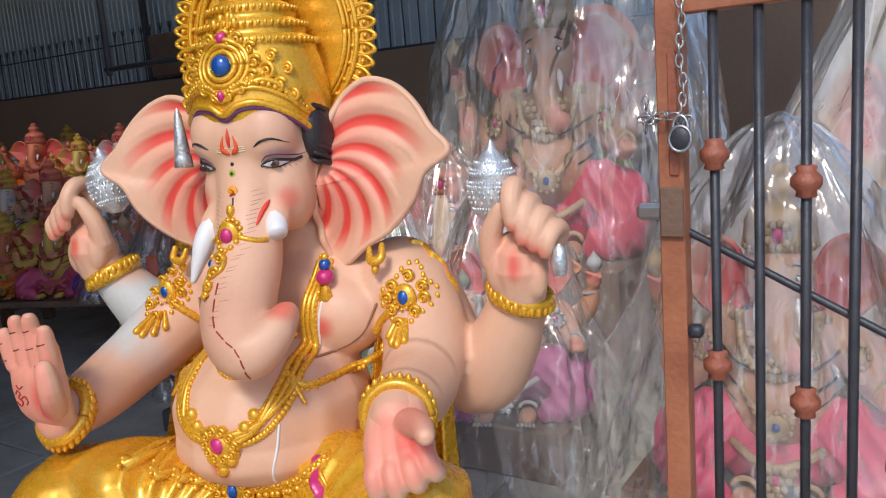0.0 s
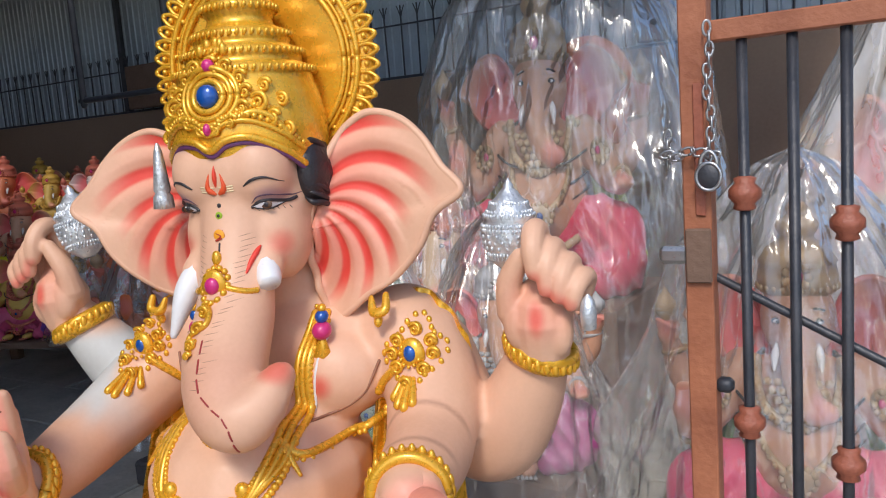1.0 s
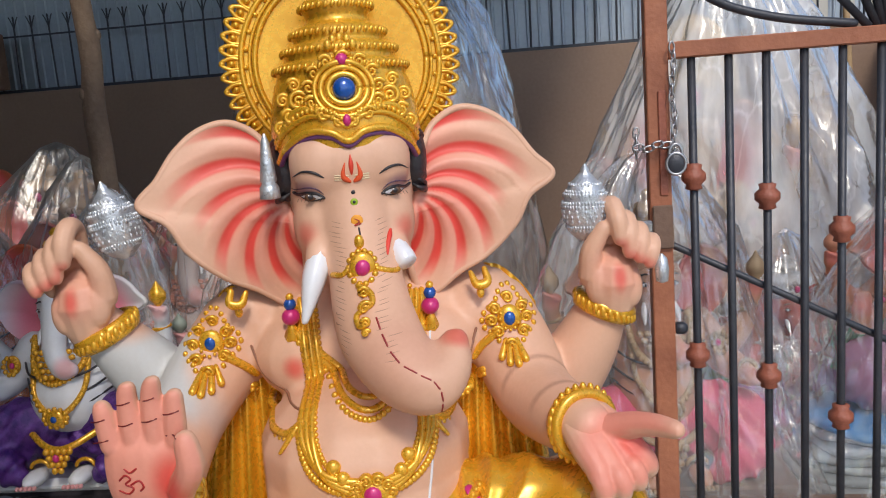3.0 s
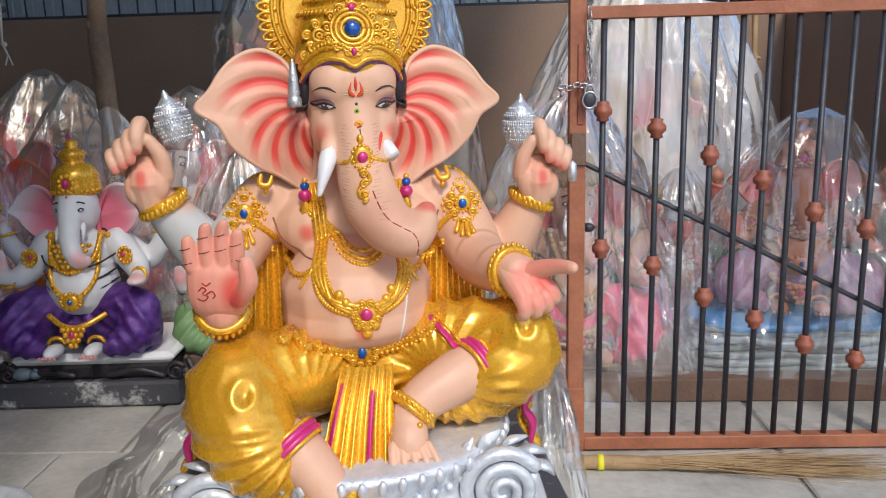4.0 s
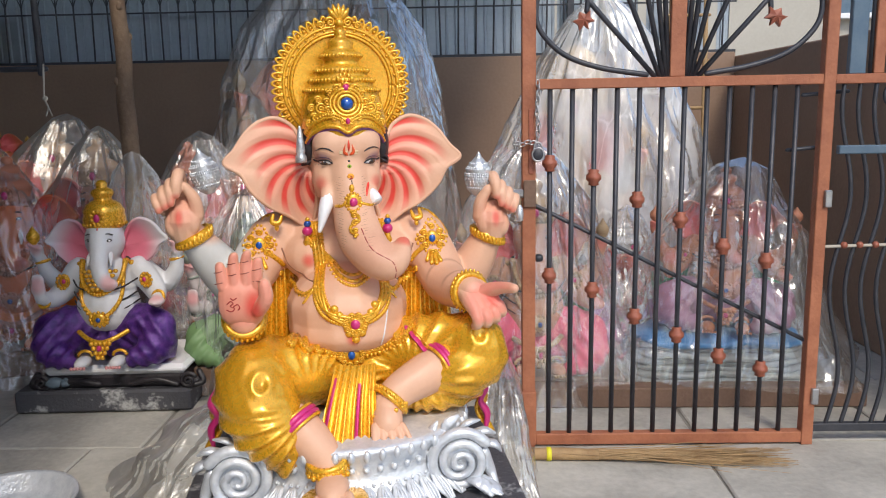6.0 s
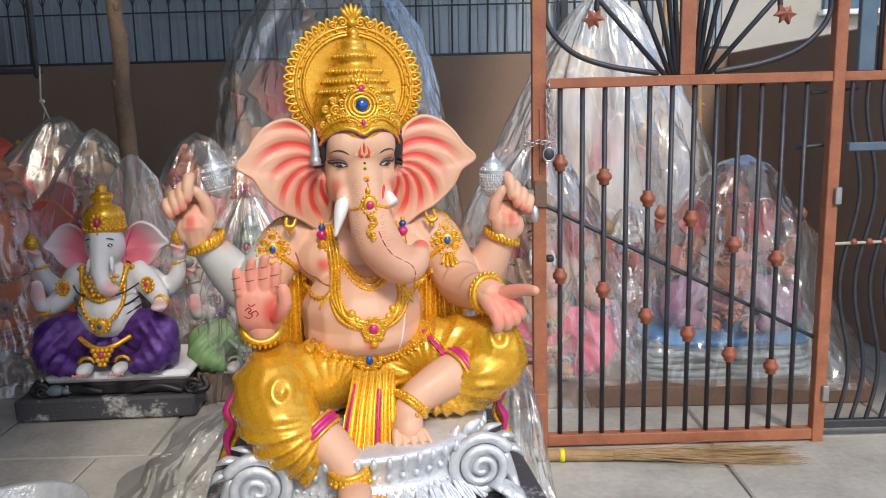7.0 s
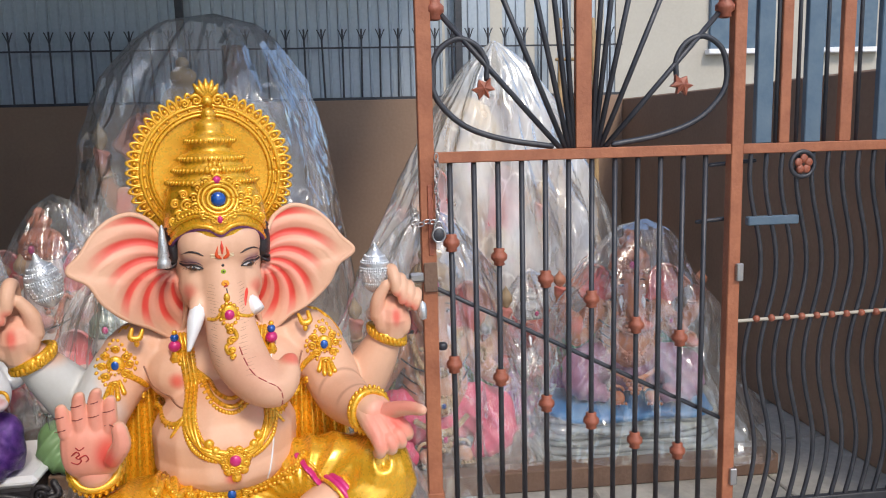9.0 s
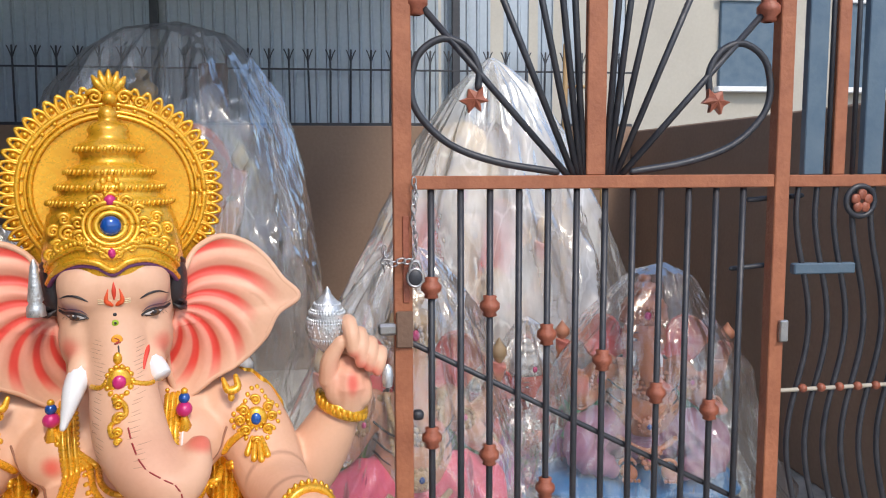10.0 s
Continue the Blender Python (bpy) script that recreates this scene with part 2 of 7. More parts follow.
class Clay:
    """Gathers shapes into one mesh with several materials and a paint layer."""

    def __init__(self):
        self.v, self.f, self.m, self.c, self.n = [], [], [], [], 0

    def add(self, v, f, m=0, col=(0.8, 0.8, 0.8)):
        v = np.asarray(v, float)
        self.v.append(v)
        self.f += [tuple(i + self.n for i in q) for q in f]
        self.m += [m] * len(f)
        col = np.asarray(col, float)
        self.c.append(np.tile(col, (len(v), 1)) if col.ndim == 1 else col)
        self.n += len(v)
        return self

    def tube(self, pts, rad, m=0, col=(0.8, 0.8, 0.8), seg=12, n=None, flat=(1, 1), round_ends=True):
        """A round rod through pts with radii rad; flat squashes it (side, up)."""
        pts = np.asarray(pts, float)
        rad = np.broadcast_to(np.asarray(rad, float), (len(pts),))
        n = n or max(2, 6 * (len(pts) - 1))
        row = spline(np.column_stack([pts, rad]), n)
        p, r = row[:, :3], np.maximum(row[:, 3], 1e-4)
        d = np.gradient(p, axis=0)
        d /= np.linalg.norm(d, axis=1)[:, None] + 1e-12
        if round_ends:
            steps = (0.35, 0.75, 1.0)
            head = [(p[0] - d[0] * r[0] * math.sin(math.acos(s)), r[0] * s, d[0]) for s in steps[:-1]]
            tail = [(p[-1] + d[-1] * r[-1] * math.sin(math.acos(s)), r[-1] * s, d[-1]) for s in steps[-2::-1]]
            p = np.vstack([[h[0] for h in head], p, [h[0] for h in tail]])
            r = np.concatenate([[h[1] for h in head], r, [h[1] for h in tail]])
            d = np.vstack([[h[2] for h in head], d, [h[2] for h in tail]])
        side = np.cross(d[0], (0, 0, 1) if abs(d[0][2]) < 0.9 else (0, 1, 0))
        ang = np.linspace(0, 2 * math.pi, seg, endpoint=False)
        vs = []
        for k in range(len(p)):
            side = side - d[k] * (side @ d[k])
            side /= np.linalg.norm(side) + 1e-12
            up = np.cross(d[k], side)
            vs.append(p[k] + r[k] * (np.cos(ang)[:, None] * side * flat[0] + np.sin(ang)[:, None] * up * flat[1]))
        f = []
        for k in range(len(p) - 1):
            for j in range(seg):
                a, b = k * seg + j, k * seg + (j + 1) % seg
                f.append((a, b, b + seg, a + seg))
        last = (len(p) - 1) * seg
        f += [tuple(range(seg))[::-1], tuple(range(last, last + seg))]
        return self.add(np.vstack(vs), f, m, col)

    def ball(self, c, r, m=0, col=(0.8, 0.8, 0.8), rot=None, seg=14, rings=9):
        r = np.broadcast_to(np.asarray(r, float), (3,))
        th = np.linspace(0, math.pi, rings + 1)[1:-1]
        ph = np.linspace(0, 2 * math.pi, seg, endpoint=False)
        v = [(0, 0, 1)] + [(math.sin(t) * math.cos(a), math.sin(t) * math.sin(a), math.cos(t)) for t in th for a in ph] + [(0, 0, -1)]
        v = np.asarray(v) * r
        if rot is not None:
            v = v @ np.asarray(Euler([radians(a) for a in rot]).to_matrix()).T
        f = [(0, 1 + j, 1 + (j + 1) % seg) for j in range(seg)]
        for k in range(len(th) - 1):
            f += [(1 + k * seg + j, 1 + (k + 1) * seg + j, 1 + (k + 1) * seg + (j + 1) % seg, 1 + k * seg + (j + 1) % seg) for j in range(seg)]
        b, e = 1 + (len(th) - 1) * seg, len(v) - 1
        f += [(b + j, e, b + (j + 1) % seg) for j in range(seg)]
        return self.add(v + np.asarray(c), f, m, col)

    def grid(self, v, nu, nv, m=0, col=(0.8, 0.8, 0.8), wrap=False):
        """A sheet of nu rows of nv points each."""
        f = []
        for i in range(nu - 1):
            for j in range(nv if wrap else nv - 1):
                a, b = i * nv + j, i * nv + (j + 1) % nv
                f.append((a, b, b + nv, a + nv))
        return self.add(v, f, m, col)

    def lathe(self, prof, c=(0, 0, 0), m=0, col=(0.8, 0.8, 0.8), seg=32, sx=1.0, sy=1.0, flute=0, depth=0.0, n=None):
        """A turned shape from rows (radius, height), oval by sx, sy, with flutes."""
        prof = np.asarray(prof, float)
        if n:
            prof = spline(prof, n)
        a = np.linspace(0, 2 * math.pi, seg, endpoint=False)
        k = 1 + depth * np.cos(a * flute)
        v = [np.column_stack([c[0] + r * sx * np.cos(a) * k, c[1] + r * sy * np.sin(a) * k, np.full(seg, c[2] + z)]) for r, z in prof]
        self.grid(np.vstack(v), len(prof), seg, m, col, wrap=True)
        return self

    def beads(self, pts, r, n, m=GOLD, col=(0.8, 0.8, 0.8)):
        for p in spline(pts, n):
            self.ball(p, r, m, col, seg=8, rings=5)
        return self

    def mesh(self, name, mats):
        me = bpy.data.meshes.new(name)
        v = np.vstack(self.v)
        me.from_pydata(v.tolist(), [], self.f)
        me.polygons.foreach_set("material_index", self.m)
        me.polygons.foreach_set("use_smooth", [True] * len(self.f))
        at = me.attributes.new("paint", "FLOAT_COLOR", "POINT")
        at.data.foreach_set("color", np.column_stack([np.vstack(self.c), np.ones(len(v))]).astype(np.float32).ravel())
        for x in mats:
            me.materials.append(x)
        me.validate()
        me.update()
        return me

    def melted(self, voxel, smooth=6, factor=0.6):
        """The shapes fused into one skin: its points, faces and normals."""
        me = self.mesh("melt", [])
        ob = new("melt", me)
        r = ob.modifiers.new("fuse", "REMESH")
        r.mode, r.voxel_size = "VOXEL", voxel
        s = ob.modifiers.new("soft", "SMOOTH")
        s.factor, s.iterations = factor, smooth
        deps = bpy.context.evaluated_depsgraph_get()
        out = bpy.data.meshes.new_from_object(ob.evaluated_get(deps))
        v = np.empty(len(out.vertices) * 3)
        out.vertices.foreach_get("co", v)
        nrm = np.empty(len(out.vertices) * 3)
        out.vertex_normals.foreach_get("vector", nrm)
        f = [tuple(p.vertices) for p in out.polygons]
        bpy.data.objects.remove(ob)
        bpy.data.meshes.remove(me)
        bpy.data.meshes.remove(out)
        return v.reshape(-1, 3), f, nrm.reshape(-1, 3)


def smoothstep(a, b, x):
    t = np.clip((np.asarray(x, float) - a) / (b - a), 0, 1)
    return t * t * (3 - 2 * t)


def near(v, c, r0, r1):
    """1 inside r0 of the point c, 0 beyond r1."""
    return 1 - smoothstep(r0, r1, np.linalg.norm(v - np.asarray(c), axis=1))


def blend(base, col, w):
    return base + (np.asarray(col) - base) * np.asarray(w)[:, None]


# ---- the shed ----
def corrugated(name, x0, x1, z0, z1, material, parent, pitch=0.085, depth=0.012):
    """A standing ribbed sheet along x, facing -y."""
    xs, d = [], []
    x = x0
    while x < x1:
        for dx, yy in ((0, 0), (0.28, 0), (0.38, -depth), (0.52, -depth), (0.62, 0)):
            xs.append(min(x + dx * pitch, x1))
            d.append(yy)
        x += pitch
    c = Clay()
    v = [(xx, yy + off, z) for z, off in ((z0, 0), (z1, 0), (z1, 0.004), (z0, 0.004)) for xx, yy in zip(xs, d)]
    c.grid(v, 4, len(xs), 0)
    me = c.mesh(name, [material])
    me.polygons.foreach_set("use_smooth", [False] * len(me.polygons))
    ob = new(name, me)
    ob.parent = parent
    return ob


WALL_Y, SIDE_X, LEFT_X, EDGE_Z, ROOF_Z = 5.5, 1.62, -10.6, 1.9, 3.5
floor = tagged(part("floor", box_bm(20, 16, 0.1, (-3.5, 0.5, -0.062), 0), M_JOINT, smooth=False), "dusty bed between grey stone floor slabs", "floor", kind="structure")
ground = tagged(part("ground", box_bm(300, 300, 0.1, (0, 0, -0.12), 0), M_JOINT, smooth=False), "dusty grey yard ground outside the shed", "ground", kind="structure")
wall_north = tagged(part("wall_north", box_bm(SIDE_X - LEFT_X, 0.2, EDGE_Z, ((SIDE_X + LEFT_X) / 2, WALL_Y + 0.1, EDGE_Z / 2), 0.01), M_WALL, smooth=False), "low brown plastered wall behind the statues", "wall", kind="structure")
wall_east = tagged(part("wall_east", box_bm(0.2, 4.6, 1.86, (SIDE_X + 0.1, WALL_Y - 2.1, 0.93), 0.01), M_WALL, smooth=False), "low brown plastered side wall behind the gate", "wall", kind="structure")
wall_west = tagged(part("wall_west", box_bm(0.2, 6.0, ROOF_Z, (LEFT_X - 0.1, WALL_Y - 2.8, ROOF_Z / 2), 0.01), M_WALL, smooth=False), "brown plastered wall at the dark end", "wall", kind="structure")
cladding = empty("wall_cladding", pose(0, WALL_Y + 0.16, 0), "grey ribbed steel sheets standing above the low wall", "wall cladding", kind="structure")
edge = LEFT_X
while edge < 0.05:
    o = corrugated("sheet", edge, min(edge + 0.97, 0.1), EDGE_Z + 0.01, ROOF_Z + random.uniform(-0.02, 0.02), M_SHEET, cladding)
    o.location.y = 0.009 * (round(edge / 0.935) % 2)
    edge += 0.935
for x0, x1 in ((0.1, 0.52), (0.60, 0.80), (0.88, 1.0), (1.08, 1.2), (1.32, 1.42), (1.5, 1.6)):
    corrugated("sheet", x0, x1, EDGE_Z + 0.01, ROOF_Z, M_SHEET, cladding)
# unseen roof: shades the back, cut short at x=0.1 to light the right
rc = Clay()
nx = 260
xs = np.linspace(LEFT_X - 0.3, 0.1, nx)
rows = []
for yy, zz in ((1.55, 3.55), (5.8, 3.35)):
    rows.append(np.column_stack([xs, np.full(nx, yy), zz + 0.02 * np.sin(xs * 60)]))
for yy, zz in ((5.8, 3.37), (1.55, 3.57)):
    rows.append(np.column_stack([xs, np.full(nx, yy), zz + 0.02 * np.sin(xs * 60)]))
rc.grid(np.vstack(rows), 4, nx)
ceiling = tagged(new("ceiling", rc.mesh("ceiling", [M_SHEET])), "unseen ribbed grey steel roof sheets added to shade the shed", "ceiling", kind="structure")

# out-of-view awning, added to keep sky and sun off the left heap
lean = Clay()
xs = np.linspace(LEFT_X - 0.3, -1.85, 150)
lean.grid(np.vstack([np.column_stack([xs, np.full(150, yy), zz + 0.02 * np.sin(xs * 60)]) for yy, zz in ((-1.8, 2.5), (1.6, 2.93), (1.6, 2.95), (-1.8, 2.52))]), 4, 150)
tagged(new("awning", lean.mesh("awning", [M_SHEET])), "unseen ribbed grey steel awning added to shade the left end", "awning", kind="structure")
# unseen too: added below the awning to stop light from the left
tagged(part("shade_wall_west", box_bm(0.2, 2.6, 3.3, (LEFT_X - 0.1, -0.9, 1.65), 0.01), M_WALL, smooth=False), "unseen brown wall added to close the left side against light", "wall", kind="structure")
# stands behind the camera, added only to darken the left end
tagged(part("shade_wall_south", box_bm(8.8, 0.2, 2.5, (-6.3, -2.0, 1.25), 0.01), M_WALL, smooth=False), "unseen brown wall added to block light from the front left", "wall", kind="structure")
# pale house beyond the side wall
house = empty("neighbour_house", pose(4.2, 11.0, 0), "pale plastered house with barred windows behind the shed", "house")
part("wall", box_bm(9, 0.3, 6.0, (0, 0, 3.0), 0.02), M_HOUSE, house, smooth=False)
for dx in (1.2, 3.1):
    wdw = part("window", box_bm(0.9, 0.1, 1.3, (dx, -0.17, 3.4), 0.01), M_BLUEBAR, house, smooth=False)
    part("frame", box_bm(1.02, 0.06, 0.08, (dx, -0.24, 4.06), 0.01), M_WHITE, wdw, smooth=False)
    part("sill", box_bm(1.02, 0.16, 0.08, (dx, -0.24, 2.72), 0.01), M_WHITE, wdw, smooth=False)

# fence on the low wall: dark angle rail, thin rods with split tips
fence = empty("wall_fence", pose(0, WALL_Y + 0.03, EDGE_Z), "black iron spike fence standing on the low wall", "fence", kind="structure")
part("bottom_rail", box_bm(SIDE_X - LEFT_X, 0.05, 0.035, ((SIDE_X + LEFT_X) / 2, 0, 0.0), 0.004), M_IRON, fence, smooth=False)
part("top_rail", box_bm(SIDE_X - LEFT_X, 0.012, 0.014, ((SIDE_X + LEFT_X) / 2, 0, 0.42), 0.002), M_IRON, fence, smooth=False)
sp = Clay()
sp.tube([(0, 0, 0.0), (0, 0, 0.55)], 0.008, 0, seg=6, n=2)
sp.tube([(0, 0, 0.46), (0.02, 0, 0.52), (0.035, 0, 0.55)], 0.005, 0, seg=5, n=4)
sp.tube([(0, 0, 0.46), (-0.02, 0, 0.52), (-0.035, 0, 0.55)], 0.005, 0, seg=5, n=4)
spike = sp.mesh("spike", [M_IRON])
x = LEFT_X + 0.1
while x < SIDE_X - 0.05:
    o = new("spike", spike)
    o.parent = fence
    o.matrix_basis = pose(x, 0, 0.015, 0, random.uniform(-1.5, 1.5), 0)
    x += 0.152
for x in (-7.1, -5.2, -2.05, 0.2):
    part("post", box_bm(0.06, 0.05, 1.55, (x, 0.02, 0.75), 0.004), M_IRON, fence, smooth=False)
for x, w in ((-6.65, 0.5), (-4.95, 0.34), (-1.62, 0.20)):
    tagged(part("brick_pier", box_bm(w, 0.09, 0.42, (x, WALL_Y - 0.06, EDGE_Z + 0.23), 0.01), M_BRICK, smooth=False), "short brown block standing on the low wall", "pier")

# floor slabs
y = -2.6
k = 0
while y < WALL_Y:
    h = 0.62 + 0.16 * math.sin(k * 2.1)
    x = -6.1 - 0.4 * (k % 2)
    while x < 3.2:
        w = 0.78 + 0.28 * random.random()
        bm = bmesh.new()
        j = [random.uniform(-0.008, 0.008) for _ in range(8)]
        g = 0.005
        q = [(x + g + j[0], y + g + j[1]), (x + w - g + j[2], y + g + j[3]), (x + w - g + j[4], y + h - g + j[5]), (x + g + j[6], y + h - g + j[7])]
        top = random.uniform(-0.003, 0.001)
        lo = [bm.verts.new((a, b, -0.035)) for a, b in q]
        mid = [bm.verts.new((a, b, top - 0.006)) for a, b in q]
        cx, cy = x + w / 2, y + h / 2
        hi = [bm.verts.new((a + 0.008 * (1 if a < cx else -1), b + 0.008 * (1 if b < cy else -1), top)) for a, b in q]
        for A, B in ((lo, mid), (mid, hi)):
            for i in range(4):
                bm.faces.new((A[i], A[(i + 1) % 4], B[(i + 1) % 4], B[i]))
        bm.faces.new(hi)
        part("slab", bm, M_STONE, floor, smooth=False)
        x += w
    y += h
    k += 1

# ---- the gate ----
GY, RAIL, XL, XR = 1.718, 1.536, -0.505, 0.68


def bar(name, x0, z0, x1, z1, parent, r=0.0105, material=M_IRON, seg=8):
    c = Clay().tube([(x0, 0, z0), (x1, 0, z1)], r, 0, seg=seg, n=2, round_ends=False)
    ob = new(name, c.mesh(name, [material]))
    ob.parent = parent
    return ob


def flat(name, x0, x1, z0, z1, parent, depth=0.04, material=M_RUST, y=0.0):
    return part(name, box_bm(x1 - x0, depth, z1 - z0, ((x0 + x1) / 2, y, (z0 + z1) / 2), 0.003), material, parent, smooth=False)


bead = Clay().lathe([(0.012, -0.034), (0.022, -0.03), (0.019, -0.02), (0.031, -0.008), (0.031, 0.008), (0.019, 0.02), (0.022, 0.03), (0.012, 0.034)], seg=12).mesh("bead", [M_BEAD])


def put_bead(x, z, parent, s=1.0):
    o = new("bead", bead)
    o.parent = parent
    o.matrix_basis = pose(x, 0, z, 0, random.uniform(-3, 3), random.uniform(0, 90)) @ Matrix.Scale(s, 4)


def scroll(pts, parent, r=0.011):
    p = [(a, 0, b) for a, b in pts]
    o = new("scroll", Clay().tube(p, r, 0, seg=8, n=8 * len(p)).mesh("scroll", [M_IRON]))
    o.parent = parent


def leaf_bm():
    bm = bmesh.new()
    outline = [(0, 0.03), (0.015, 0.012), (0.035, 0.016), (0.024, -0.004), (0.03, -0.024), (0.008, -0.016), (0, -0.036), (-0.008, -0.016), (-0.03, -0.024), (-0.024, -0.004), (-0.035, 0.016), (-0.015, 0.012)]
    f = [bm.verts.new((a, -0.012, b)) for a, b in outline]
    g = [bm.verts.new((a, 0.006, b)) for a, b in outline]
    c = bm.verts.new((0, -0.022, 0))
    n = len(f)
    for i in range(n):
        bm.faces.new((f[i], f[(i + 1) % n], c))
        bm.faces.new((g[(i + 1) % n], g[i], f[i], f[(i + 1) % n]))
    bm.faces.new(g)
    return bm


gate = empty("metal_gate", pose(0, GY, 0), "closed iron gate leaf, red-oxide frame and black bars with beads", "gate")
flat("post", XL - 0.03, XL + 0.025, 0.0, 2.6, gate, 0.05)
flat("post", XR - 0.022, XR + 0.026, 0.0, 2.6, gate, 0.05)
flat("foot_sleeve", XL - 0.034, XL + 0.03, 0.01, 0.25, gate, 0.06)
flat("rail", XL + 0.025, XR - 0.022, RAIL - 0.02, RAIL + 0.02, gate, 0.042)
flat("bottom_rail", XL + 0.03, XR - 0.022, 0.01, 0.058, gate, 0.045)
flat("mullion", 0.052, 0.112, RAIL + 0.02, 2.6, gate, 0.03)
flat("top_rail", XL + 0.025, XR - 0.022, 2.6, 2.64, gate, 0.042)
xs = [-0.421 + 0.0897 * i for i in range(12)]
for x in xs:
    bar("bar", x, 0.058, x, RAIL - 0.02, gate)
for i, (a, b) in enumerate(((1.22, 0.753), (1.16, 0.69), (1.066, 0.573), (0.979, 0.49), (0.866, 0.395), (0.804, 0.336))):
    put_bead(xs[2 * i], a, gate)
    put_bead(xs[2 * i], b, gate)
d = Clay().tube([(XL + 0.02, 0.018, 1.05), (XR - 0.02, 0.018, 0.455)], 0.009, 0, seg=8, n=2).mesh("diagonal_bar", [M_IRON])
o = new("diagonal_bar", d)
o.parent = gate
for k, s in enumerate((-1, 1)):
    for b0, tx, tz in ((-0.012, -0.475, 2.08), (0.008, -0.30, 2.3), (0.022, -0.17, 2.45), (0.034, -0.085, 2.6), (0.045, -0.02, 2.6)):
        bar("fan_bar", 0.082 + s * (0.082 - b0) * 0.9, RAIL + 0.02, 0.082 + s * (0.082 - tx), tz, gate, 0.0105)
    put_bead(0.082 + s * 0.545, 2.06, gate, 1.15)
    put_bead(0.082 + s * 0.40, 2.36, gate, 1.0)
    scroll([(0.082 + s * a, RAIL + b) for a, b in ((0.12, 0.03), (0.30, 0.06), (0.44, 0.11), (0.53, 0.19), (0.56, 0.27), (0.54, 0.37), (0.47, 0.42), (0.40, 0.40), (0.36, 0.34), (0.36, 0.28))], gate)
    o = part("leaf", leaf_bm(), M_BEAD, gate, smooth=False)
    o.matrix_basis = pose(0.082 + s * 0.375, -0.01, RAIL + 0.245, 0, 30 * s, 0) @ Matrix.Scale(1.15, 4)
part("latch_plate", box_bm(0.05, 0.012, 0.11, (XL + 0.0, -0.032, 1.10), 0.003), M_BRICK, gate, smooth=False)
part("latch_lug", box_bm(0.06, 0.03, 0.035, (XL - 0.05, -0.02, 1.10), 0.008), M_STEEL, gate, smooth=False)
part("latch_knob", box_bm(0.035, 0.03, 0.03, (XL + 0.04, -0.01, 0.83), 0.008), M_IRON, gate)
part("weld_strip", box_bm(0.02, 0.006, 0.26, (XL + 0.006, -0.028, 1.31), 0.002), M_BEAD, gate, smooth=False)
for z in (1.06, 0.22):
    part("hinge", box_bm(0.03, 0.02, 0.07, (XR + 0.02, -0.03, z), 0.004), M_STEEL, gate, smooth=False)

panel = empty("side_panel", pose(0, GY, 0), "fixed iron gate panel with wavy black bars and blue-grey uprights", "gate panel")
PX1 = 1.58
flat("rail", XR + 0.026, PX1, RAIL - 0.02, RAIL + 0.018, panel, 0.04)
flat("bottom_rail", XR + 0.026, PX1, 0.055, 0.09, panel, 0.03, M_IRON)
flat("end_post", PX1, PX1 + 0.05, 0, 2.6, panel, 0.05)
for x, w, mt in ((0.79, 0.065, M_BLUEBAR), (0.875, 0.042, M_RUST), (0.99, 0.065, M_BLUEBAR), (1.125, 0.048, M_RUST), (1.29, 0.065, M_BLUEBAR), (1.40, 0.045, M_RUST), (1.5, 0.06, M_BLUEBAR)):
    flat("upright", x - w / 2, x + w / 2, RAIL + 0.018, 2.6, panel, 0.03, mt)
    bar("thin_bar", x + 0.055, RAIL + 0.018, x + 0.055, 2.6, panel, 0.008)
rod = Clay().tube([(XR + 0.02, -0.012, 0.86), (PX1, -0.012, 0.875)], 0.007, 0, seg=6, n=2).mesh("cross_rod", [M_ROPE])
o = new("cross_rod", rod)
o.parent = panel
for i in range(13):
    x = 0.775 + 0.064 * i
    s = 0.03
    pts = [(x + s * math.sin(2 * math.pi * (z - 0.88) / 0.76), 0, z) for z in np.linspace(0.085, RAIL - 0.02, 17)]
    o = new("wavy_bar", Clay().tube(pts, 0.0095, 0, seg=8, n=44).mesh("wavy_bar", [M_IRON]))
    o.parent = panel
    b = Clay().ball((x + 0.01, -0.016, 0.866), 0.015, 0, seg=8, rings=6).mesh("ball", [M_BEAD])
    o = new("ball", b)
    o.parent = panel
o = new("flower_ring", Clay().tube([(0.95 + 0.048 * math.cos(a), -0.02, 1.47 + 0.048 * math.sin(a)) for a in np.linspace(0, 2 * math.pi, 17)], 0.009, 0, seg=8, n=48).mesh("flower_ring", [M_IRON]))
o.parent = panel
fl = Clay()
for a in range(5):
    fl.ball((0.95 + 0.022 * math.cos(a * 1.257 + 0.3), -0.028, 1.47 + 0.022 * math.sin(a * 1.257 + 0.3)), (0.017, 0.007, 0.017), 0, seg=8, rings=6)
o = new("flower", fl.mesh("flower", [M_BEAD]))
o.parent = panel
part("bolt_plate", box_bm(0.21, 0.03, 0.035, (0.845, 0.0, 1.255), 0.004), M_BLUEBAR, panel, smooth=False)
for z, x0, x1 in ((1.255, 0.55, 0.70), (1.475, 0.60, 0.78)):
    o = new("bolt_rod", Clay().tube([(x0, 0.03, z), (x1, 0.03, z + 0.012)], 0.008, 0, seg=8, n=2).mesh("bolt_rod", [M_IRON]))
    o.parent = panel

